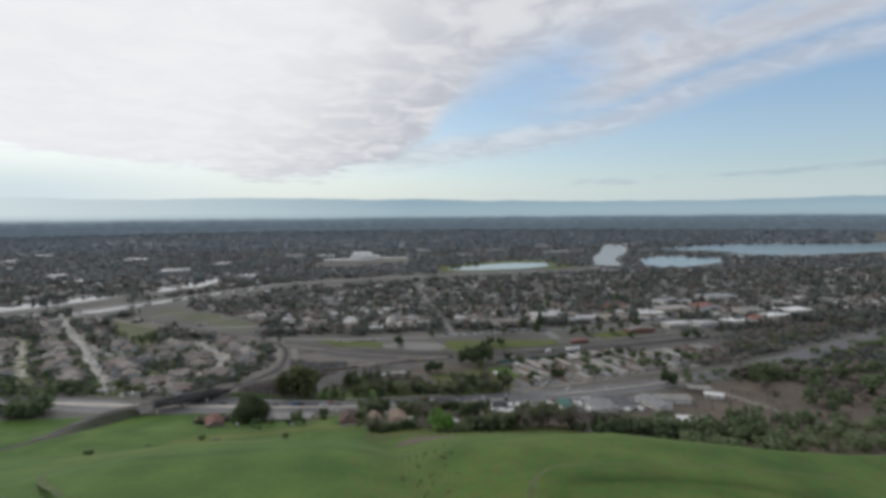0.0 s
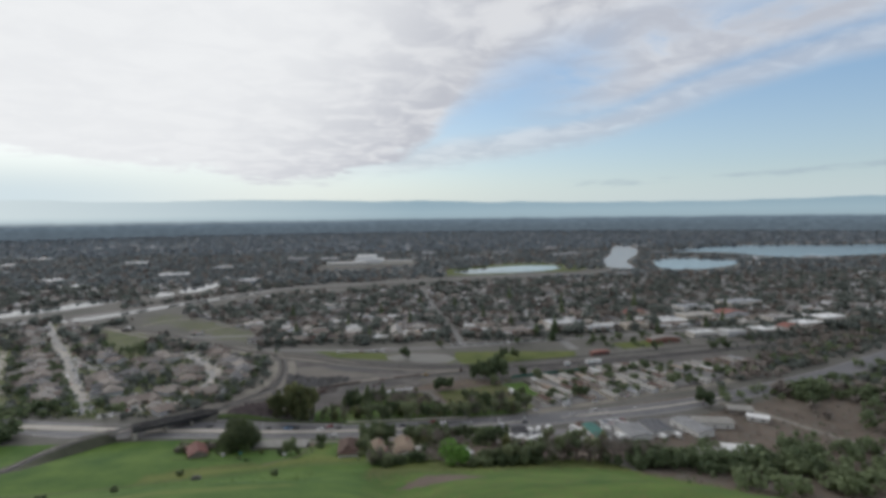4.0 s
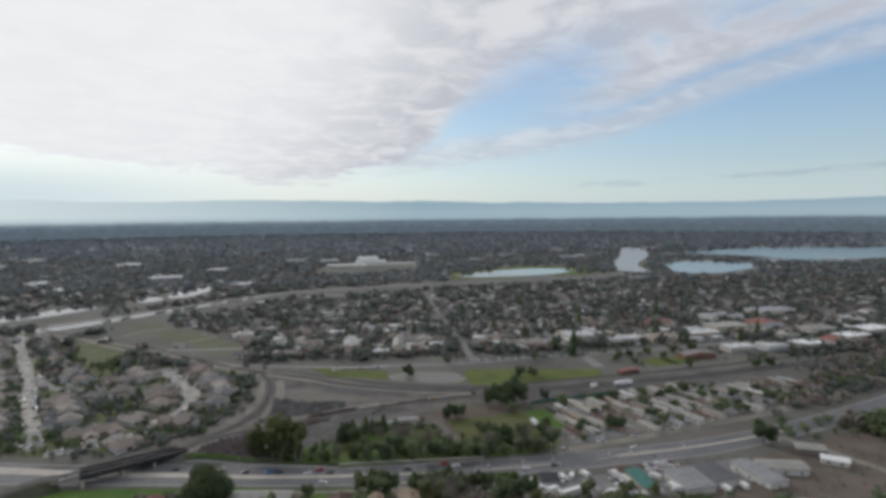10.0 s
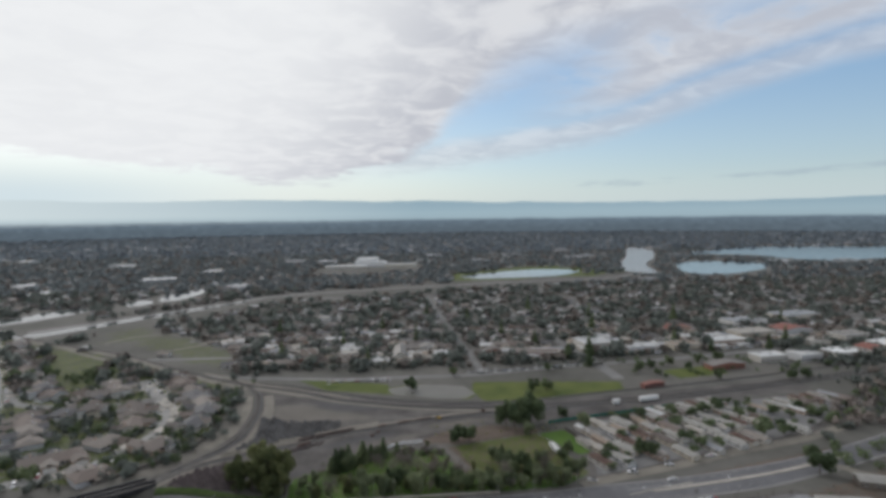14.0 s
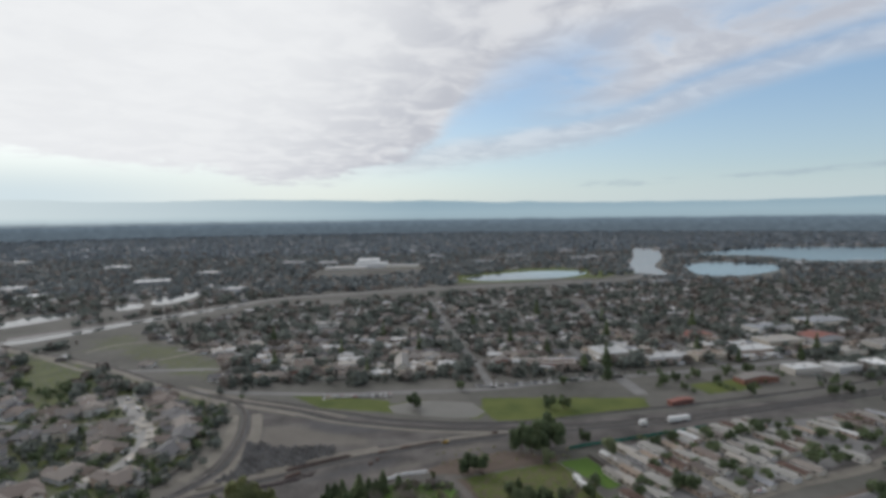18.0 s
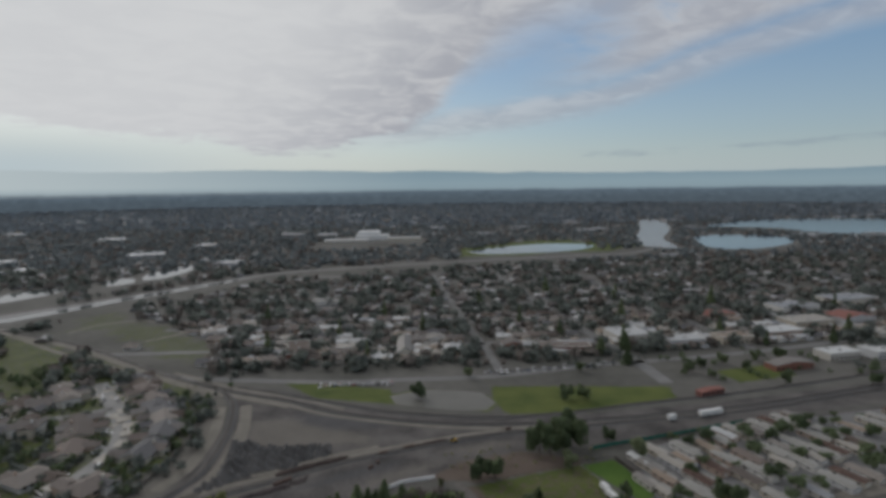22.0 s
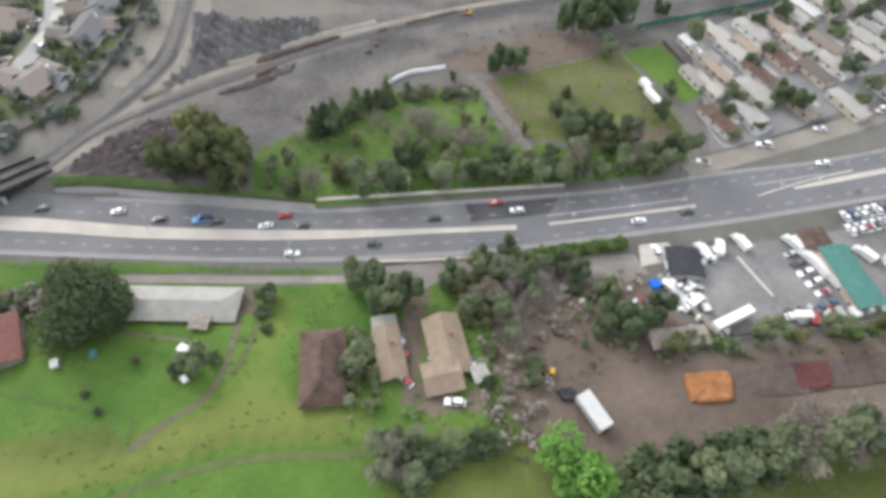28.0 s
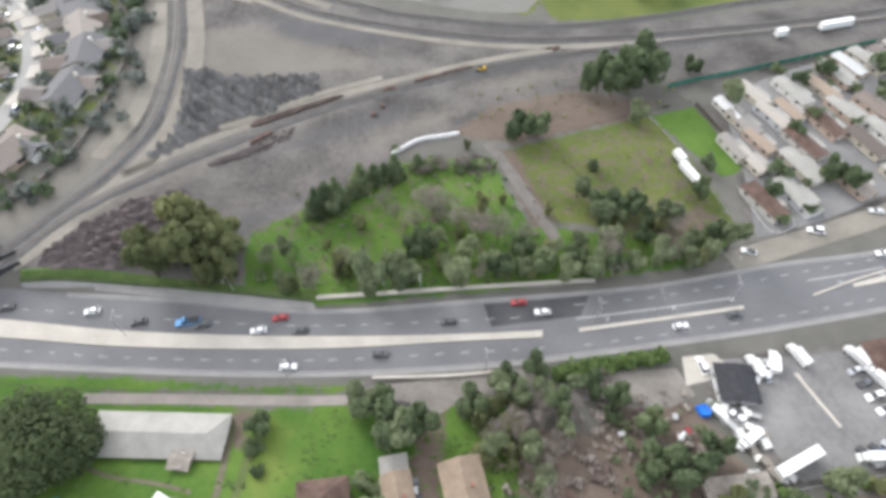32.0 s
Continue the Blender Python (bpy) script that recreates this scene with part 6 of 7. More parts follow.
thicket("slope_scrub", 200, 130, 380, 310, 430, 0.8, 2.6, "bare brown scrub on the rough ground", TWIG, 24)
thicket("slope_scrub", 40, 140, 330, 320, 400, 2.5, 6.0, "dark trees on the rough ground", LEAF, 40)
thicket("gully_scrub", 60, 3, 22, 148, 235, 0.4, 1.6, "dark scrub in the gully of the hill", LEAF_OLIVE, 30)
thicket("meadow_scrub", 80, -45, 30, 448, 472, 0.5, 1.6, "low scattered scrub in the meadow", LEAF_GREY, 24)
thicket("meadow_scrub", 110, -48, 34, 440, 488, 0.5, 2.0, "dark weedy scrub in the meadow", LEAF, 26)
thicket("meadow_brush", 60, -40, 40, 440, 490, 0.6, 2.2, "bare brown brush in the meadow", TWIG, 26)
thicket("meadow_scrub", 50, 30, 95, 455, 500, 0.4, 1.3, "low dry scrub in the meadow", LEAF_OLIVE, 24)
thicket("meadow_scrub", 60, -50, 95, 440, 447, 0.6, 1.8, "low green scrub along the highway fence", LEAF_GREY, 26)
thicket("track_scrub", 60, 20, 110, 512, 534, 0.6, 2.2, "low scrub beside the rail yard", LEAF_OLIVE, 26)


TUFT = material("long_grass", (0.062, 0.115, 0.028), (0.135, 0.18, 0.062), 0.03, 0.9, fine=0.4, island=0.18, spec=0.1, trans=0.25)


DRYTUFT = material("dry_grass_blades", (0.085, 0.1, 0.042), (0.15, 0.15, 0.08), 0.03, 0.9, fine=0.4, island=0.18, spec=0.1, trans=0.25)


def tufts(name, n, polys, size, mat, label):
    """Clumps of long grass: four leaning blades each."""
    out = []
    for p in polys:
        P = np.array(p, float)
        q = RNG.uniform(np.maximum(P.min(0), (-140, 300)), np.minimum(P.max(0), (130, 520)), (n, 2))
        ok = inside(p, q[:, 0].copy(), q[:, 1].copy(), 4.0) > 0.9
        f = np.array([noise.noise(Vector((a * 0.05, b * 0.05, 2.0))) for a, b in q])
        out.append(q[ok & (f > RNG.uniform(-0.5, 0.35, n))])
    q = np.concatenate(out)
    m = len(q)
    z = height(q[:, 0], q[:, 1])
    V = []
    for _ in range(4):
        a, s = RNG.uniform(0, 6.28, m), RNG.uniform(0.6, 1.4, m) * size
        dx, dy = np.cos(a) * s, np.sin(a) * s
        lean = RNG.uniform(0.7, 1.3, m)
        b0 = np.stack([q[:, 0] - dy * 0.5, q[:, 1] + dx * 0.5, z - 0.05], 1)
        b1 = np.stack([q[:, 0] + dy * 0.5, q[:, 1] - dx * 0.5, z - 0.05], 1)
        up = np.stack([dx * lean, dy * lean, s * 0.13], 1)
        V.append(np.stack([b0, b1, b1 * 0.75 + b0 * 0.25 + up, b0 * 0.75 + b1 * 0.25 + up], 1))
    tagged(quads_mesh(name, np.concatenate(V), mat), label, "grass", kind="stuff")


tufts("grass", 1400, [LUSH[2], LUSH[0], LUSH[3]], 0.8, TUFT, "tufts of long green grass on the slope and meadow")
tufts("dry_grass", 2400, [FIELD[0], FIELD[2], OPEN_LAND[3]], 0.6, DRYTUFT, "tufts of dull olive grass on the rough field")

YARD = material("yard_paving", (0.115, 0.112, 0.112), (0.20, 0.194, 0.188), 0.07, 0.85, fine=0.6, bump=0.2)
tagged(strip("yard_paving", resample([(70, 410.5), (118, 410.5), (198, 422)], 40), resample([(84, 376), (129, 381), (198, 394)], 40), 0.1, YARD, across=14), "patchy worn paving of the truck yard", "paving", kind="structure")

sheet_of("waste_ground", [(-24, 408.6), (-2.5, 410.2), (16.5, 411.2), (31, 411.6), (28, 407), (15.5, 405), (3, 401.8), (-1.6, 398.8), (-6, 403)], PALEWASTE, 0.09, "pale trodden dirt beside the highway ramp", "dirt")
sheet_of("waste_ground", [(28, 405), (36, 407), (52, 408.4), (66, 408.6), (68, 400), (60, 397), (50, 397.5), (42, 401), (33, 400)], PALEWASTE, 0.08, "pale littered dirt behind the hedge", "dirt")
sheet_of("concrete_apron", [(68.5, 411.6), (77.7, 412), (80.6, 407.8), (73, 404), (66.6, 403)], CONCRETE, 0.16, "pale concrete apron beside the workshop", "apron")
l = resample([(98.3, 404.7), (100, 397), (101.7, 388.9)], 12)
tagged(strip("drain_strip", l, offset(l, 1.0), 0.15, CONCRETE), "pale concrete drain across the yard", "drain", kind="structure")

# ---- near farm buildings ----
RUSTROOF = material("rusty_brown_roof", (0.052, 0.032, 0.026), (0.135, 0.088, 0.07), 0.35, 0.85, fine=3, bump=0.3)
TANROOF = material("tan_shingle_roof", (0.18, 0.135, 0.1), (0.265, 0.205, 0.15), 0.4, 0.85, fine=4, bump=0.3)
PALEROOF = material("weathered_metal_roof", (0.225, 0.217, 0.198), (0.315, 0.303, 0.278), 0.25, 0.6, fine=2)
GREYROOF = material("dull_metal_roof", (0.20, 0.20, 0.205), (0.29, 0.29, 0.29), 0.25, 0.6, fine=2)
DIMROOF = material("dark_sheet_roof", (0.09, 0.092, 0.1), (0.14, 0.142, 0.15), 0.3, 0.65, fine=2)
TEALROOF = material("teal_metal_roof", (0.045, 0.14, 0.12), (0.07, 0.19, 0.16), 0.4, 0.55)
BLACKROOF = material("black_tar_roof", (0.022, 0.022, 0.026), (0.045, 0.045, 0.05), 0.5, 0.8)
OLDWOOD = material("old_board_wall", (0.16, 0.14, 0.12), (0.28, 0.25, 0.22), 0.7, 0.9, fine=6)
TARP = material("blue_tarpaulin", (0.02, 0.14, 0.62), (0.04, 0.24, 0.80), 1.5, 0.4)
ORANGE = material("orange_bark_mulch", (0.19, 0.082, 0.03), (0.31, 0.14, 0.06), 0.5, 0.95, fine=4, bump=0.6)
REDBARK = material("red_bark_mulch", (0.075, 0.03, 0.03), (0.12, 0.045, 0.042), 0.5, 0.95, fine=4, bump=0.6)
BROWNBARK = material("brown_bark_mulch", (0.06, 0.045, 0.04), (0.11, 0.082, 0.072), 0.4, 0.95, fine=4, bump=0.6)
YELLOWP = material("yellow_machine_paint", (0.5, 0.3, 0.03), (0.6, 0.38, 0.05), 1, 0.5)
DULLRED = material("faded_red_metal_roof", (0.13, 0.05, 0.043), (0.20, 0.085, 0.07), 0.5, 0.7, fine=3)
GREENNET = material("green_fence_netting", (0.02, 0.12, 0.09), (0.04, 0.18, 0.13), 0.6, 0.8)


def seams(w, l, z, rise, eave, n, ob, mat):
    """Standing seams on both slopes of a gabled metal roof."""
    for k in range(n):
        y = -l / 2 + l * (k + 0.5) / n
        s = Shape()
        for a in (-1, 1):
            x1, z1 = a * (w / 2 + eave), z - eave * rise / (w / 2)
            s.add([(x1, y - 0.05, z1 + 0.01), (x1, y + 0.05, z1 + 0.01), (0, y + 0.05, z + rise + 0.01), (0, y - 0.05, z + rise + 0.01), (x1, y - 0.05, z1 + 0.09), (x1, y + 0.05, z1 + 0.09), (0, y + 0.05, z + rise + 0.09), (0, y - 0.05, z + rise + 0.09)],
                  [(4, 5, 6, 7), (0, 4, 7, 3), (1, 2, 6, 5), (0, 1, 5, 4)])
        s.part("roof_seam", mat, ob)


def farm(name, x, y, w, l, h, rise, rz, hip, roof, wall, label, seam=0, windows=3, sink=3.0, chimney=False):
    ob = root(name, x, y, rz, None, label, name.replace("_", " "))
    Shape().walls(w, l, h, 0 if hip else rise, -sink).part("wall", wall, ob)
    Shape().gable(w, l, h, rise, 0.6, 0.2, hip).part("roof", roof, ob)
    if seam:
        seams(w, l, h, rise, 0.6, seam, ob, roof)
    for i in range(windows):
        u = -l / 2 + l * (i + 0.5) / windows
        for a in (-1, 1):
            x0 = a * w / 2
            win = Shape().box(min(x0, x0 + a * 0.07), u - 0.7, 1.0, max(x0, x0 + a * 0.07), u + 0.7, 2.1).part("window", GLASS, ob)
            fr = Shape()
            for p, q, lo, hi in ((u - 0.82, u + 0.82, 0.88, 1.0), (u - 0.82, u + 0.82, 2.1, 2.22), (u - 0.82, u - 0.7, 1.0, 2.1), (u + 0.7, u + 0.82, 1.0, 2.1)):
                fr.box(min(x0, x0 + a * 0.1), p, lo, max(x0, x0 + a * 0.1), q, hi)
            fr.part("frame", TRIM, win, "white window frame")
    Shape().box(-0.5, -l / 2 - 0.07, 0, 0.5, -l / 2 + 0.02, 2.05).part("door", OLDWOOD, ob)
    if chimney:
        Shape().box(w * 0.15, l * 0.1, h, w * 0.15 + 0.7, l * 0.1 + 0.7, h + rise + 0.5).part("chimney", REDBRICK, ob)
    return ob


farm("long_shed", -71.3, 398.6, 10.4, 33.5, 2.8, 1.9, 84.5, 4.5, PALEROOF, OLDWOOD, "long low shed with a weathered pale metal roof", 0, 7)
farm("barn", -27.6, 373, 10.8, 20, 4.0, 3.3, 3, 5.0, RUSTROOF, TRIM, "old barn with a rusty brown hipped roof", 0, 3)
farm("cottage", -10.6, 376.5, 6.2, 14.5, 2.8, 1.6, 9, 0, TANROOF, WALL, "narrow cottage with a tan shingle roof", 0, 3, chimney=True)
farm("farmhouse", 4.6, 377.5, 9.2, 16.5, 3.0, 2.2, 9, 0, TANROOF, WALL, "farmhouse with a tan gabled shingle roof", 0, 4, chimney=True)
farm("farmhouse_wing", 2.8, 368.2, 8, 9, 2.6, 1.4, 99, 0, TANROOF, WALL, "low wing of the farmhouse with tan roof", 0, 2)
farm("red_barn", -117, 388, 10, 15, 3.6, 2.2, 24, 0, DULLRED, OLDWOOD, "small barn with a faded red roof", 9, 2)
farm("workshop", 78.6, 401.6, 9.4, 9.6, 3.6, 0.5, -8, 0, BLACKROOF, WALL, "workshop with a black tar roof in the yard", 0, 2)
farm("warehouse", 125, 392.2, 8, 20.5, 4.4, 0.8, 5, 0, TEALROOF, WALL, "long warehouse with a teal metal roof", 14, 4)
farm("office", 122.4, 407, 8, 7.6, 3.6, 0.6, 5, 0, RUSTROOF, TRIM, "small office with a brown roof beside the warehouse", 0, 2)
farm("storage_shed", 67, 375.3, 4.6, 15, 2.8, 0.5, 92, 0, OLDWOOD, OLDWOOD, "low grey storage shed with a flat board roof", 0, 3)
farm("depot", 150, 391, 16, 20, 4.2, 0.9, 5, 0, GREYROOF, TRIM, "grey-roofed depot with white walls beside the yard", 14, 3)
farm("depot", 168, 398, 14, 20, 4.2, 0.9, 5, 0, DIMROOF, TRIM, "grey-roofed depot beside the truck yard", 12, 3)
farm("depot", 192, 397, 12, 26, 4.2, 0.8, 12, 0, GREYROOF, TRIM, "grey-roofed depot beside the storage yard", 12, 3)
farm("depot", 210, 404, 11, 24, 4.0, 1.2, 78, 0, PALEROOF, TRIM, "long pale-roofed depot beside the storage yard", 10, 3)
farm("store_shed", 243, 425, 9, 16, 3.6, 1.0, 70, 0, PALEROOF, OLDWOOD, "pale-roofed shed beside the dirt lane", 0, 3)
farm("store_shed", 246, 409, 7, 13, 3.4, 1.0, 55, 0, WHITE, TRIM, "small white-roofed shed beside the dirt lane", 0, 2)
farm("field_barn", 199, 357, 10, 20, 4.0, 1.6, 72, 0, WHITE, OLDWOOD, "white-roofed barn at the edge of the field", 12, 3)
farm("field_barn", 181, 356, 8, 15, 3.4, 1.4, 80, 0, PALEROOF, OLDWOOD, "grey-roofed barn at the edge of the field", 0, 2)
farm("carport", -12.2, 386.6, 5.8, 3.4, 2.3, 0.3, 6, 0, PALEROOF, OLDWOOD, "pale metal carport roof beside the cottage", 0, 1)
farm("shed", 12.6, 368.6, 3.2, 3.6, 2.2, 0.4, 15, 0, PALEROOF, OLDWOOD, "small grey garden shed with flat roof", 0, 1)
farm("shed", -64.2, 391.6, 3.5, 4.5, 1.9, 0.4, 80, 0, OLDWOOD, OLDWOOD, "small old lean-to shed in the grass", 0, 1)


def semi_trailer(x, y, rz, l, w=2.6, h=2.9, name="semi_trailer", label="long white box trailer parked on dirt", mat=WHITE, group=""):
    ob = root(name, x, y, rz, None, label, "trailer", group)
    Shape().box(-w / 2, -l / 2, 1.1, w / 2, l / 2, 1.1 + h, 0.04).part("box_body", mat, ob)
    Shape().box(-w / 2 + 0.2, -l / 2 + 0.3, 0.85, w / 2 - 0.2, l / 2 - 0.3, 1.1).part("chassis", DARKSTEEL, ob)
    for k in range(7):
        v = -l / 2 + l * (k + 0.5) / 7
        Shape().box(-w / 2 + 0.1, v - 0.04, 1.1 + h, w / 2 - 0.1, v + 0.04, 1.14 + h).part("roof_rib", mat, ob)
    for a in (-1, 1):
        for v in (-l / 2 + 1.4, -l / 2 + 2.6, l / 2 - 1.6):
            whl = Shape().tube((a * (w / 2 - 0.35), v, 0.5), (a * (w / 2 - 0.02), v, 0.5), 0.5, 0.5, 12).part("wheel", RUBBER, ob)
            Shape().tube((a * (w / 2 - 0.1), v, 0.5), (a * (w / 2 + 0.0), v, 0.5), 0.25, 0.22, 10).part("rim", METAL_GREY, whl, "grey steel rim")
    return ob


TRAILER = material("off_white_trailer", (0.40, 0.395, 0.385), (0.52, 0.515, 0.50), 0.5, 0.6)


def box_truck(x, y, rz, l=7.0):
    """A white delivery truck with its nose along +y: cab, box, chassis and wheels."""
    ob = root("box_truck", x, y, rz, None, "white box truck parked in the yard", "truck", "white trucks of the yard")
    Shape().box(-1.15, -l / 2, 0.9, 1.15, l / 2 - 2.0, 3.1, 0.04).part("box_body", WHITE, ob)
    Shape().box(-1.0, l / 2 - 1.9, 0.5, 1.0, l / 2, 1.35, 0.05).part("bonnet", WHITE, ob)
    Shape().box(-1.0, l / 2 - 1.9, 1.35, 1.0, l / 2 - 0.5, 2.2, 0.16).part("cab", WHITE, ob)
    Shape().box(-0.82, l / 2 - 0.72, 1.42, 0.82, l / 2 - 0.55, 2.05, 0.02).part("windscreen", GLASS, ob, "dark windscreen")
    Shape().box(-0.8, -l / 2 + 0.1, 0.5, 0.8, l / 2 - 0.2, 0.9).part("chassis", DARKSTEEL, ob)
    for a in (-1, 1):
        for v in (-l / 2 + 1.3, l / 2 - 1.0):
            Shape().tube((a * 0.8, v, 0.42), (a * 1.1, v, 0.42), 0.42, 0.42, 10).part("wheel", RUBBER, ob)


for x, y, r in ((116.5, 408, 28), (118.6, 401.5, 24), (120, 397.5, 10), (121.4, 392.4, 20), (123.2, 387.6, 22), (87, 407, 10), (92.8, 408, -20), (100.3, 409.5, 18), (75.6, 386.8, 120), (103.6, 380.4, 85), (139, 388, 20), (140.6, 384, 75), (136.4, 402, 30), (165, 383, 12), (176, 386, 8)):
    box_truck(x, y, r)
semi_trailer(38.6, 356, 24, 9.6, 4.0, 2.4, label="wide off-white box trailer parked on dirt", mat=TRAILER)
semi_trailer(84, 380.2, -69, 13, label="long white box trailer in the truck yard")
semi_trailer(91.8, 487.3, 15, 5, 2.5, 2.2, "camper_trailer", "white camper trailer on the grass")
semi_trailer(92.9, 478.5, 17, 11, 2.4, 2.2, "camper_trailer", "long pale camper trailer beside a fence")
semi_trailer(187, 562.5, -79, 16, label="white box trailer parked in the rail yard")
semi_trailer(160, 558, -79, 5, label="short white box trailer in the rail yard")


def mound(name, pts, h, mat, label, category="mulch bed"):
    """A low heap with sloping sides and a rough top over a plan outline."""
    P = [Vector((*p, 0)) for p in pts]
    c = sum(P, Vector()) / len(P)
    line = []
    for i in range(len(P)):
        for k in range(10):
            q = P[i].lerp(P[(i + 1) % len(P)], (k + 0.5) / 10)
            line.append(q.lerp(c, 0.10 * abs(k - 4.5) / 4.5) + Vector((random.uniform(-0.25, 0.25), random.uniform(-0.25, 0.25), 0)))
    verts, faces = [], []
    for f, z in ((1.0, -0.2), (0.93, 0.75), (0.8, 1.0), (0.5, 0.85), (0.2, 0.95)):
        for q in line:
            p = c.lerp(q, f * random.uniform(0.98, 1.02))
            verts.append((p.x, p.y, gz(p.x, p.y) + h * z * random.uniform(0.85, 1.1)))
    n = len(line)
    for r in range(4):
        for i in range(n):
            faces.append((r * n + i, r * n + (i + 1) % n, (r + 1) * n + (i + 1) % n, (r + 1) * n + i))
    faces.append(tuple(range(4 * n, 5 * n)))
    return tagged(link(name, verts, faces, mat), label, category)


mound("mulch_bed", [(64.6, 366), (78, 365.6), (75.4, 356.6), (63.2, 356.4)], 1.2, ORANGE, "bright orange heap of bark mulch on dirt")
mound("mulch_bed", [(78.5, 366), (112, 368), (150, 371.5), (148, 361), (110, 358.5), (76, 356.5)], 0.35, BROWNBARK, "long dark brown bed of bark mulch")
mound("mulch_bed", [(94.5, 366.6), (106, 367.2), (102.5, 358.8), (92.5, 358.2)], 0.8, REDBARK, "dark red heap of bark mulch")
mound("spoil_berm", [(-67, 517.5), (-50, 525), (-30, 533.5), (-29, 531.6), (-48, 522.6), (-65, 515)], 1.1, BROWNBARK, "long low brown spoil bank beside the track", "spoil bank")
mound("spoil_berm", [(-78, 497), (-66, 503.5), (-56, 508), (-55, 506), (-64, 501), (-77, 495)], 0.9, RUSTROCK, "low bank of rusty scrap beside the track", "spoil bank")
mound("spoil_berm", [(4, 541.4), (22, 548), (24, 546.4), (6, 539.6)], 0.8, BROWNBARK, "low brown spoil bank beside the track", "spoil bank")
mound("tarp_cover", [(66.4, 397), (69.6, 397.4), (70, 394), (67, 393.4)], 1.8, TARP, "bright blue tarpaulin over a pile", "tarpaulin")
mound("tarp_cover", [(31, 363.5), (36, 363.5), (36.6, 360), (32, 359.4)], 1.3, BLACKROOF, "black tarpaulin over a pile beside the trailer", "tarpaulin")
mound("soil_heap", [(34, 384), (40, 385), (39, 379), (34, 379)], 1.4, BROWNBARK, "brown heap of soil on the waste ground", "soil heap")
mound("boulder", [(-103, 340), (-98, 340), (-97.5, 336.5), (-102, 336)], 1.8, ROCK, "grey boulder on the green hillside", "boulder")


def fence(name, pts, h, gap, mat, label, rails=2, solid=None):
    line = spline(pts, gap)
    ob = tagged(new(name), label, "fence")
    top = []
    for q in line:
        z = gz(q.x, q.y)
        Shape().tube((q.x, q.y, z - 0.4), (q.x, q.y, z + h), 0.07, 0.06, 5).part("post", mat, ob)
        top.append((q.x, q.y, z))
    if solid:
        v = [(x, y, z + k) for x, y, z in top for k in (0.05, h)] + [(x + 0.05, y + 0.05, z + k) for x, y, z in top for k in (0.05, h)]
        n = 2 * len(top)
        f = [(2 * i, 2 * i + 2, 2 * i + 3, 2 * i + 1) for i in range(len(top) - 1)]
        f += [(n + 2 * i, n + 2 * i + 1, n + 2 * i + 3, n + 2 * i + 2) for i in range(len(top) - 1)] + [(2 * i + 1, 2 * i + 3, n + 2 * i + 3, n + 2 * i + 1) for i in range(len(top) - 1)]
        link("panel", v, f, solid, ob)
    else:
        for k in range(rails):
            z = h * (0.45 + 0.45 * k / max(1, rails - 1))
            for a, b in zip(top, top[1:]):
                Shape().tube((a[0], a[1], a[2] + z), (b[0], b[1], b[2] + z), 0.04, 0.04, 4).part("rail", mat, ob)


fence("farm_fence", [(-126, 378), (-112.6, 373.8), (-98.9, 370.1), (-85.7, 366.7), (-73.9, 364.3), (-73, 356.8)], 1.3, 4, SLEEPER, "weathered wooden farm fence across the grass")
fence("net_fence", [(100, 527), (112, 530.5), (134, 535), (162, 541.5), (200, 551)], 2.0, 5, METAL_GREY, "green netting fence along the rail yard", solid=GREENNET)
fence("board_fence", [(108, 516), (113, 497), (118, 481)], 1.8, 3, SLEEPER, "dark board fence between meadow and mobile homes", solid=SLEEPER)
fence("wire_fence", [(88, 510), (95, 486), (101, 458)], 1.4, 4, METAL_GREY, "thin wire fence along the dry meadow")
fence("wire_fence", [(45, 500), (65, 507), (88, 513), (106, 517)], 1.6, 4, SLEEPER, "brown fence along the dirt track")
fence("picket_fence", [(107.8, 472), (109, 462), (111.5, 452), (120, 454.4), (120.4, 462)], 1.3, 3, TRIM, "white fence round the first mobile home")
fence("yard_fence", [(72, 372.5), (84, 374.5), (130, 378.5), (170, 384)], 2.0, 4, METAL_GREY, "metal fence along the truck yard")
fence("wire_fence", [(-145, 420.5), (-88, 412.8), (-30, 408.4)], 1.3, 5, SLEEPER, "low roadside fence above the grass strip")

# ---- mobile homes ----
MOBILE = []
for w, l, rf, lab in ((5.2, 15, ROOF_PALE, "pale mobile home with a low white roof"), (4.4, 13, ROOF_PALE, "narrow mobile home with a pale metal roof"), (6.4, 16, ROOF, "double-wide mobile home with a dull shingle roof"), (6.0, 17, PALEROOF, "mobile home with a grey metal roof"), (6.2, 16, RUSTROOF, "mobile home with a brown shingle roof")):
    ob = tagged(new("mobile_home"), lab, "mobile home", "mobile homes")
    Shape().walls(w, l, 2.7, 0.6).part("wall", WALL, ob)
    Shape().gable(w, l, 2.7, 0.6, 0.25, 0.12).part("roof", rf, ob)
    Shape().box(w / 2, -l * 0.3, 2.3, w / 2 + 2.4, l * 0.2, 2.42).part("awning", PALEROOF, ob, "pale metal side awning")
    for k in range(3):
        v = -l / 2 + l * (k + 0.5) / 3
        for a in (-1, 1):
            Shape().box(min(a * w / 2, a * (w / 2 + 0.06)), v - 0.7, 1.1, max(a * w / 2, a * (w / 2 + 0.06)), v + 0.7, 2.0).part("window", GLASS, ob)
    Shape().box(-0.45, -l / 2 - 0.06, 0.2, 0.45, -l / 2 + 0.02, 2.2).part("door", TRIM, ob)
    MOBILE.append([ob, False])
PARKPAVE = material("park_paving", (0.13, 0.128, 0.127), (0.21, 0.205, 0.20), 0.08, 0.85, fine=0.7)
HOME_RZ = 19.0
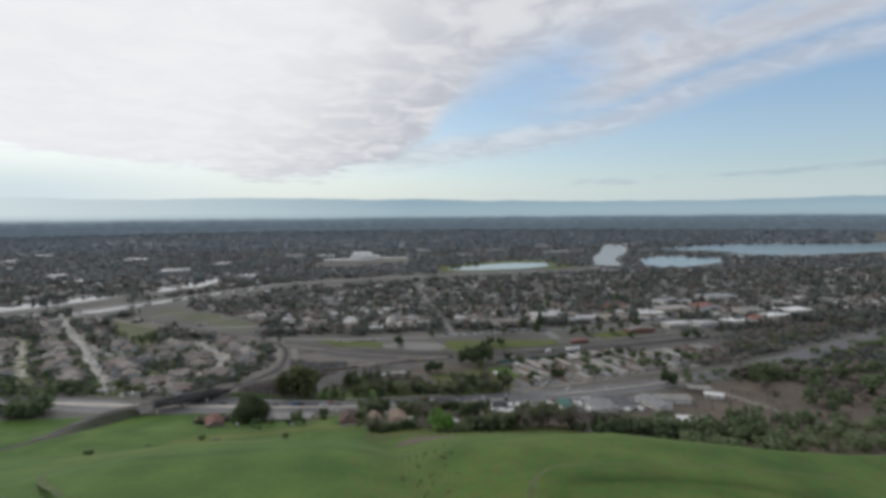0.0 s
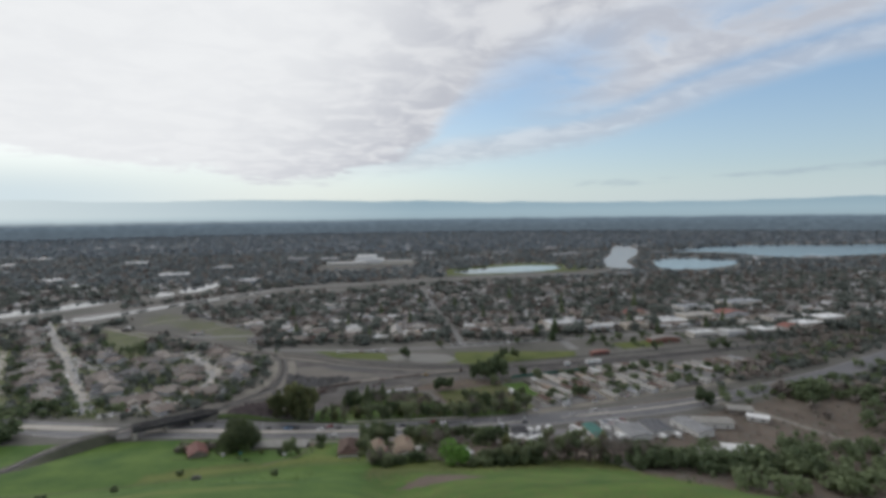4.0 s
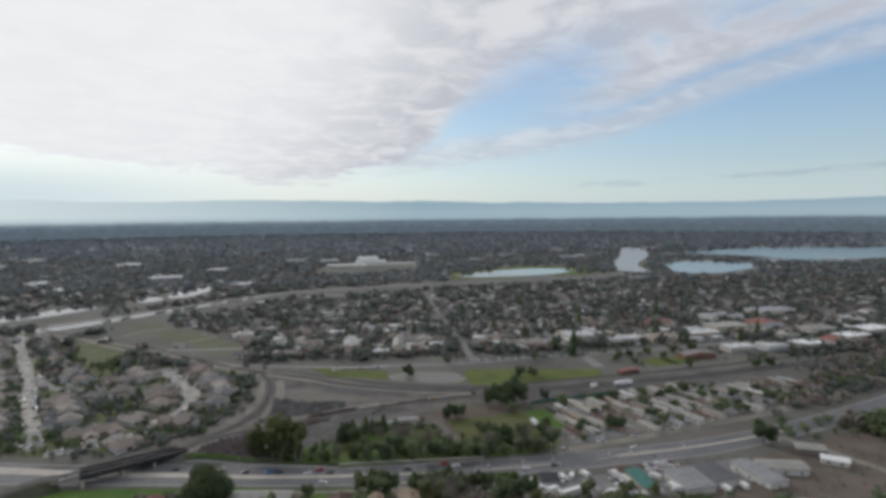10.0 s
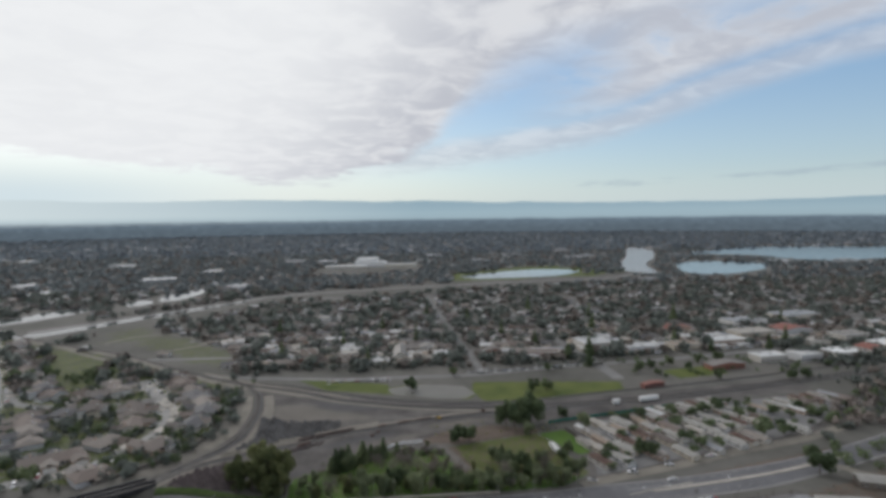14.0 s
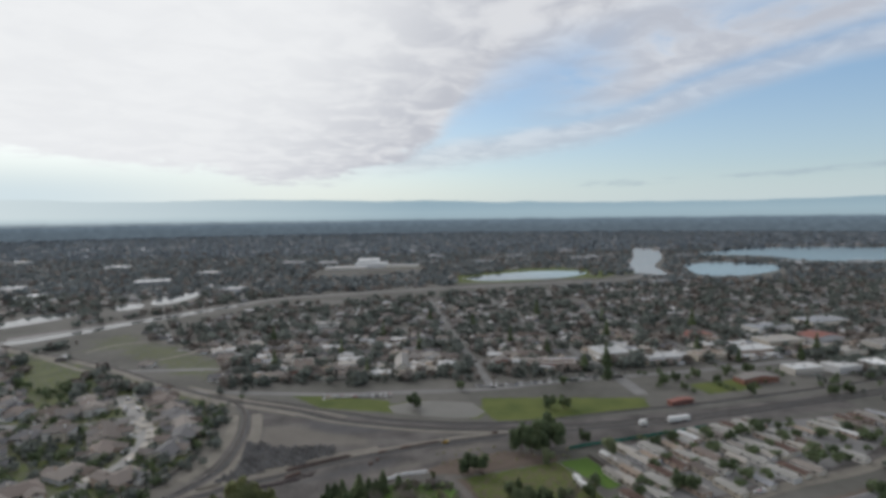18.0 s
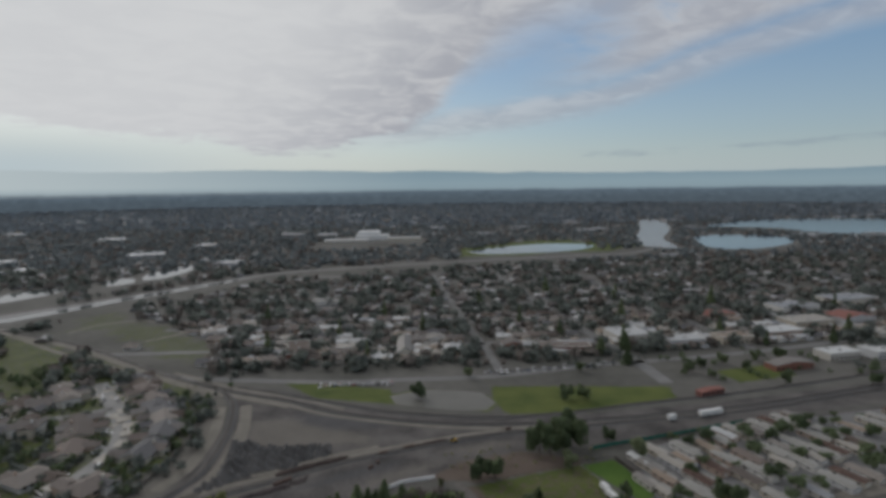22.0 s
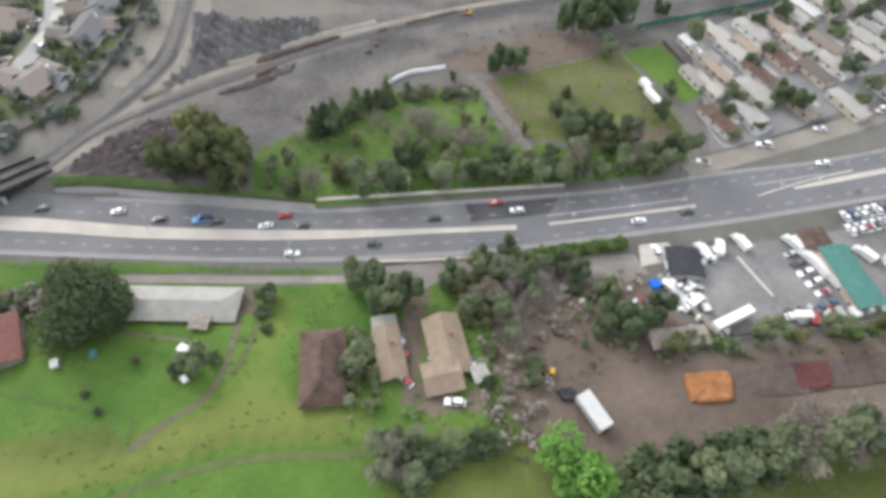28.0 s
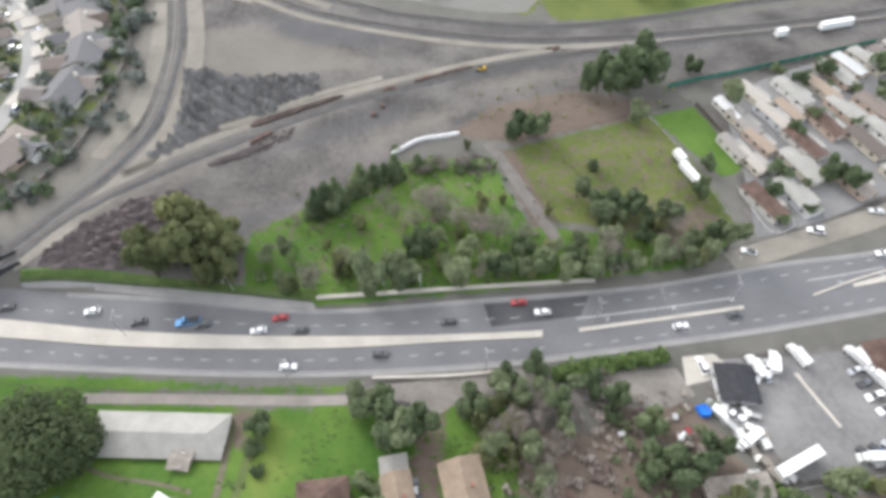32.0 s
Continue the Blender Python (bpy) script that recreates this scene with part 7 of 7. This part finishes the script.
PARK = [(104, 449), (112, 478), (120, 516), (145, 534), (205, 549), (330, 566), (335, 545), (262, 496), (182, 472)]
HOMES = []
sheet_of("park_paving", [(106, 451), (113, 479), (121, 515), (146, 532), (205, 547), (325, 563), (328, 546), (262, 498), (182, 474), (130, 456)], PARKPAVE, 0.07, "pale worn paving between the mobile homes", "paving")
cu, su = math.cos(radians(HOME_RZ)), math.sin(radians(HOME_RZ))


def put_home(k, x, y, rz):
    HOMES.append((x, y))
    m = pose(x, y, gz(x, y), 0, 0, rz)
    if MOBILE[k][1]:
        copy_thing(MOBILE[k][0], m)
    else:
        MOBILE[k][0].matrix_basis = m
        MOBILE[k][1] = True


for k, x, y in ((4, 113.5, 464.5), (3, 125.4, 466), (2, 147.5, 471.5), (1, 116.5, 483.5), (1, 112.6, 490.5), (1, 123.5, 492.6), (0, 121.5, 503), (1, 118.6, 511), (4, 139.4, 490.5), (3, 133, 479.5), (0, 134, 506), (3, 148, 519.5), (0, 160.5, 520), (4, 152, 500.5), (2, 162.4, 489.5), (3, 163.5, 506.5), (2, 175.5, 508), (0, 131.5, 519), (1, 141.5, 508.5)):
    put_home(k, x, y, HOME_RZ + random.uniform(-3, 3))
for j in range(9):
    for i in range(34):
        u, v = i * 9.4 + (3 if j % 2 else 0), j * 17.6 - 44 + (4 if j % 2 else 0)
        x, y = 110 + u * math.cos(0.307) - v * math.sin(0.307), 461 + u * math.sin(0.307) + v * math.cos(0.307)
        if inside(PARK, np.array([x]), np.array([y]), 2.0)[0] < 1.0:
            continue
        x, y = x + random.uniform(-0.9, 0.9), y + random.uniform(-1.4, 1.4)
        if x < 158 or random.random() < 0.1 or any((x - a) ** 2 + (y - b) ** 2 < 80 for a, b in HOMES):
            continue
        put_home(random.choice((0, 0, 1, 1, 2, 2, 3, 3, 3, 4)), x, y, HOME_RZ + random.uniform(-4, 4))
PARKTREES = tree("park_tree", 6, 6.5, LEAF, "dark garden tree between the mobile homes", 420, 0.5)
spots = []
for _ in range(600):
    x, y = random.uniform(110, 330), random.uniform(455, 565)
    if inside(PARK, np.array([x]), np.array([y]), 2.0)[0] < 1 or any((x - a) ** 2 + (y - b) ** 2 < 24 for a, b in HOMES) or any((x - a) ** 2 + (y - b) ** 2 < 40 for a, b, _ in spots):
        continue
    spots.append((x, y, random.uniform(0.6, 1.7)))
plant(PARKTREES, spots[:52], "trees between the mobile homes")


# ---- cars, lamps and small things ----
def car(paint, label, kind="car", l=4.6, w=1.8, h=1.45):
    """A car with its nose along +y: body, glass cabin, roof, wheels and lights."""
    ob = tagged(new(kind), label, "car" if kind == "car" else "truck")
    a = w / 2
    prof = [(-l / 2, 0.35), (-l / 2, 0.85), (-l * 0.46, 0.95), (l * 0.18, 0.95), (l * 0.44, 0.78), (l / 2, 0.6), (l / 2, 0.35)]
    n = len(prof)
    v = [(s * (a - (0.08 if z > 0.7 else 0)), y, z) for s in (-1, 1) for y, z in prof]
    f = [tuple(range(n)), tuple(range(2 * n - 1, n - 1, -1))] + [(i, n + i, n + (i + 1) % n, (i + 1) % n) for i in range(n)]
    Shape().add(v, f).part("body", paint, ob)
    y0, y1 = (-l * 0.42, l * 0.2) if kind == "car" else (-l * 0.02, l * 0.24)
    g = [(-a + 0.1, y0, 0.93), (a - 0.1, y0, 0.93), (a - 0.1, y1, 0.93), (-a + 0.1, y1, 0.93), (-a + 0.28, y0 + 0.5, h - 0.05), (a - 0.28, y0 + 0.5, h - 0.05), (a - 0.28, y1 - 0.75, h - 0.05), (-a + 0.28, y1 - 0.75, h - 0.05)]
    Shape().add(g, [(0, 1, 5, 4), (1, 2, 6, 5), (2, 3, 7, 6), (3, 0, 4, 7), (4, 5, 6, 7)]).part("window_glass", GLASS, ob)
    Shape().box(-a + 0.24, y0 + 0.42, h - 0.06, a - 0.24, y1 - 0.65, h + 0.02, 0.05).part("roof", paint, ob)
    if kind != "car":
        Shape().box(-a + 0.15, -l * 0.48, 0.95, a - 0.15, -l * 0.06, 1.3).part("load_bed", DARKSTEEL, ob)
    for s in (-1, 1):
        for y in (-l * 0.3, l * 0.31):
            Shape().tube((s * (a - 0.2), y, 0.33), (s * (a + 0.02), y, 0.33), 0.33, 0.33, 10).part("wheel", RUBBER, ob)
    return ob


def park_cars(proto, places, group):
    for i, (x, y, rz) in enumerate(places):
        m = pose(x, y, gz(x, y) + 0.07, 0, 0, rz)
        ob = proto if i == 0 else copy_thing(proto, m)
        ob.matrix_basis = m
        ob["group"] = group


WHITECAR = material("white_car_paint", (0.75, 0.75, 0.75), (0.68, 0.68, 0.68), 1, 0.3, spec=0.5)
BLUEPAINT = material("blue_truck_paint", (0.10, 0.28, 0.55), (0.16, 0.36, 0.62), 1, 0.35, spec=0.5)
REDPAINT = material("red_car_paint", (0.30, 0.03, 0.035), (0.36, 0.045, 0.05), 1, 0.3, spec=0.5)
DARKPAINT = material("dark_car_paint", (0.05, 0.052, 0.058), (0.085, 0.088, 0.095), 1, 0.3, spec=0.5)
park_cars(car(WHITECAR, "white saloon car driving on the highway"), [(-51, 428.2, 94), (-101, 438.2, 98), (31.9, 428.4, 86), (143, 441.5, 83), (71, 421.0, -86), (-41.3, 416.3, -92)], "cars on the highway")
park_cars(car(DARKPAINT, "dark grey saloon car on the highway"), [(-67.5, 431.2, 97), (-86.5, 433.6, 98), (-39, 427.4, 93), (4, 427.2, 90), (-15.7, 418.3, -91), (88, 423.6, -85), (-127, 441.2, 100)], "cars on the highway")
park_cars(car(REDPAINT, "red saloon car on the highway"), [(-45, 432, 94), (25.4, 432.2, 89)], "cars on the highway")
park_cars(car(BLUEPAINT, "light blue flatbed truck on the highway", "truck", 7.2, 2.2, 2.2), [(-72, 432.6, 96)], "cars on the highway")
POOL = [car(CARPAINT, "parked car in plain paint"), car(WHITECAR, "white parked van with dark windows", "car", 5.4, 2.0, 2.1)]
lots = []
for i in range(3):
    lots.append((84 + 3.4 * i, 405.5 + 0.5 * i, 165 + random.uniform(-15, 15)))
for i in range(6):
    lots.append((114 + 0.5 * i, 404 - 3.8 * i, 100 + random.uniform(-8, 8)))
for i in range(4):
    lots.append((103 + 3.6 * i, 381.5 + 0.5 * i, random.choice((0, 8, -30, 40))))
for i in range(7):
    lots.append((138 + 3.0 * i, 412 + 0.55 * i, 10))
for i in range(6):
    lots.append((139 + 3.0 * i, 417.5 + 0.55 * i, 10))
lots += [(-7.3, 381, 5), (-6.4, 377, 8), (0.5, 373, 10), (5.5, 361.5, 80), (11, 372, 20), (-6.5, 368.5, 40), (76, 393, 30), (79, 389.5, 60), (60.5, 389.5, -60), (101, 445.4, 70), (150, 458.5, 75), (178, 466, 75), (181, 467.5, 60), (126, 452, 75), (73, 408.5, 5), (86.5, 405, 160), (89, 404.5, 10)]
for a, b in HOMES:
    if random.random() < 0.4:
        lots.append((a + 4.2 * cu + random.uniform(-0.4, 0.4), b + 4.6 * su - 4.5, 17.6 + random.choice((0, 180))))
for s in STREETS_W[:2]:
    l = spline(s, 7.5)
    for i in range(1, len(l) - 1):
        v = l[i + 1] - l[i - 1]
        n = Vector((v.y, -v.x, 0)).normalized()
        for side in (-1, 1):
            if random.random() < 0.45:
                q = l[i] + n * side * random.choice((3.4, 8.0))
                lots.append((q.x, q.y, math.degrees(math.atan2(v.y, v.x)) - 90 + random.choice((0, 0, 90))))
for i in range(26):
    lots.append((62 + 4.2 * i, 655.5 + 0.02 * i * i, random.choice((0, 180, 5))))
for i in range(16):
    lots.append((-60 + 3.4 * i, 640 + random.uniform(-1, 1), random.choice((0, 180))))
random.shuffle(lots)
park_cars(POOL[0], [q for i, q in enumerate(lots) if i % 4], "parked cars")
park_cars(POOL[1], lots[::4], "parked cars")


def street_lamp(x, y, rz):
    ob = root("street_lamp", x, y, rz, None, "tall grey street lamp with a curved arm", "street lamp", "street lamps")
    Shape().tube((0, 0, -0.3), (0, 0, 9.5), 0.13, 0.08, 8).part("pole", METAL_GREY, ob)
    Shape().tube((0, 0, 9.3), (0, 2.4, 9.9), 0.06, 0.05, 6).part("arm", METAL_GREY, ob)
    Shape().box(-0.15, 2.2, 9.8, 0.15, 3.0, 9.98, 0.03).part("lamp_head", METAL_GREY, ob)


for x, y, r in ((-3.6, 438.6, 180), (-14, 438.4, 180), (-89, 429.4, 0), (88, 428, 0), (46.5, 423.8, 0), (64.8, 425.6, 0), (-60, 442, 180), (91, 439.5, 180), (13, 410.8, 0), (-40, 411.4, 0)):
    street_lamp(x, y, r)


def road_sign(x, y):
    ob = root("road_sign", x, y, random.uniform(-10, 10), None, "white road sign on a post in the divider", "road sign", "road signs")
    Shape().tube((0, 0, 0), (0, 0, 2.2), 0.05, 0.05, 6).part("post", METAL_GREY, ob)
    Shape().box(-0.5, -0.03, 1.5, 0.5, 0.03, 2.7).part("sign_plate", WHITE, ob)


for x, y in ((50, 424.0), (70, 426), (88, 427.6), (123, 431.5), (137, 433), (172, 438)):
    road_sign(x, y)


def white_pipes():
    ob = root("pipe_row", 0, 0, 0, 0, "row of white concrete barriers at the yard's edge", "barrier")
    l = spline([(-11.6, 497.3), (-1.6, 504), (6, 505.2), (13.9, 506.5)], 3.0)
    for p, q in zip(l, l[1:]):
        d = (q - p).normalized()
        n = Vector((d.y, -d.x, 0)) * 0.6
        a, b = p + d * 0.1, q - d * 0.1
        v = [a - n, a + n, b + n, b - n]
        m = [a - n * 0.5, a + n * 0.5, b + n * 0.5, b - n * 0.5]
        Shape().add([(u.x, u.y, gz(u.x, u.y)) for u in v] + [(u.x, u.y, gz(u.x, u.y) + 1.3) for u in m], [(4, 5, 6, 7), (0, 1, 5, 4), (1, 2, 6, 5), (2, 3, 7, 6), (3, 0, 4, 7)]).part("barrier_block", WHITE, ob)


white_pipes()


def loader(x, y, rz):
    ob = root("loader", x, y, rz, None, "small yellow wheel loader on dirt", "loader")
    Shape().box(-0.9, -2, 0.7, 0.9, 0.6, 1.6, 0.1).part("body", YELLOWP, ob)
    Shape().box(-0.7, -0.6, 1.6, 0.7, 0.5, 2.7, 0.12).part("cab", GLASS, ob)
    Shape().box(-1.1, 1.8, 0.2, 1.1, 2.6, 1.0, 0.08).part("bucket", DARKSTEEL, ob)
    Shape().box(-0.15, 0.5, 0.7, 0.15, 1.9, 1.0).part("arm", YELLOWP, ob)
    for a in (-1, 1):
        for v in (-1.3, 0.8):
            Shape().tube((a * 0.75, v, 0.6), (a * 1.15, v, 0.6), 0.6, 0.6, 12).part("wheel", RUBBER, ob)


loader(30, 368.5, 75)
loader(26.4, 544.2, 100)


def clutter(x, y, w, l, h, rz, mat, label, name="crate"):
    ob = root(name, x, y, rz, None, label, name.replace("_", " "))
    Shape().box(-w / 2, -l / 2, -0.3, w / 2, l / 2, h, 0.05).part("body", mat, ob)
    Shape().box(-w / 2 - 0.05, -l / 2 - 0.05, h, w / 2 + 0.05, l / 2 + 0.05, h + 0.08).part("lid", mat, ob)


for k in range(9):
    clutter(70.5 + 0.9 * k, 396.5 - 2.2 * k + random.uniform(-0.8, 0.8), random.uniform(1.2, 2.2), random.uniform(1.8, 3.4), random.uniform(1.0, 2.2), random.uniform(-20, 40), random.choice((WHITE, TRAILER, METAL_GREY, OLDWOOD)), "pale stacked goods along the yard's edge")
for k in range(7):
    clutter(104 + 4.4 * k, 379.4 + 0.55 * k + random.uniform(-0.6, 0.6), random.uniform(1.6, 2.6), random.uniform(2.0, 4.0), random.uniform(1.0, 2.0), random.uniform(-10, 30), random.choice((WHITE, TRAILER, REDPAINT, METAL_GREY)), "stored goods along the yard fence", "storage_box")
clutter(27, 377, 2.2, 4.2, 1.6, 70, RUSTROOF, "rusty brown machine body on the dirt", "scrap_machine")
clutter(-91, 383.5, 1.6, 2.6, 1.0, 15, TEALROOF, "teal painted trough in the grass", "trough")
clutter(-66, 382.5, 2.2, 3.8, 1.6, 60, TRIM, "cream-coloured storage box in the grass", "storage_box")
clutter(-63.8, 373.4, 1.4, 1.8, 1.2, 40, WHITE, "small white water tank", "water_tank")
clutter(-100, 381, 2, 2.6, 1.3, 20, METAL_GREY, "old grey trough in the grass", "trough")
for i in range(16):
    clutter(72 + random.uniform(0, 12), 376 + random.uniform(0, 20), random.uniform(1, 2), random.uniform(1.2, 3), random.uniform(0.7, 1.6), random.uniform(0, 90), random.choice((WHITE, METAL_GREY, TRIM, OLDWOOD)), "stacked goods under covers in the yard")
for i in range(14):
    clutter(44 + random.uniform(0, 24), 386 + random.uniform(0, 18), random.uniform(0.8, 1.8), random.uniform(1, 2.5), random.uniform(0.5, 1.2), random.uniform(0, 90), random.choice((WHITE, METAL_GREY, OLDWOOD, OLDWOOD)), "scattered old goods on waste ground")
for x, y, l, r in ((-60, 510, 9, -55), (-14.6, 524.5, 2, 20), (-12, 534.6, 5, -70), (2, 540, 7, -68), (60, 556.5, 3, -80), (-18, 519.6, 2.6, -40)):
    clutter(x, y, 1.3, l, 1.0, r, RUSTROOF, "rusty steel scrap lying by the track", "scrap_steel")


# ---- the brushy far edge of the meadow ----
def meadow_edge():
    rnd = random.Random(77)
    edge = [(-46, 466.5), (-28, 478), (-12, 485), (4, 490), (26, 488)]
    for k in range(46):
        f = rnd.uniform(0, len(edge) - 1.001)
        i, u = int(f), f - int(f)
        x = edge[i][0] + (edge[i + 1][0] - edge[i][0]) * u + rnd.uniform(-1.5, 1.5)
        y = edge[i][1] + (edge[i + 1][1] - edge[i][1]) * u + rnd.uniform(-2.5, 2.0)
        proto, group, s = ((BARE_T, "", rnd.uniform(0.35, 0.6)), (GREY, "", rnd.uniform(0.28, 0.5)), (BUSH, "dense bushes", rnd.uniform(0.4, 0.75)))[k % 3]
        ob = copy_thing(proto, Matrix.Identity(4))
        ob.matrix_basis = pose(x, y, gz(x, y), 0, 0, rnd.uniform(0, 360)) @ Matrix.Diagonal((s, s, s * rnd.uniform(0.8, 1.15), 1))
        ob["group"] = group or proto["group"]
    for x, y, s in ((-0.5, 472, 1.0), (1.5, 474, 0.9), (15, 460, 0.95), (-26.5, 450, 0.8)):
        ob = copy_thing(BARE_T, Matrix.Identity(4))
        ob.matrix_basis = pose(x, y, gz(x, y), 0, 0, rnd.uniform(0, 360)) @ Matrix.Diagonal((s, s, s, 1))


meadow_edge()
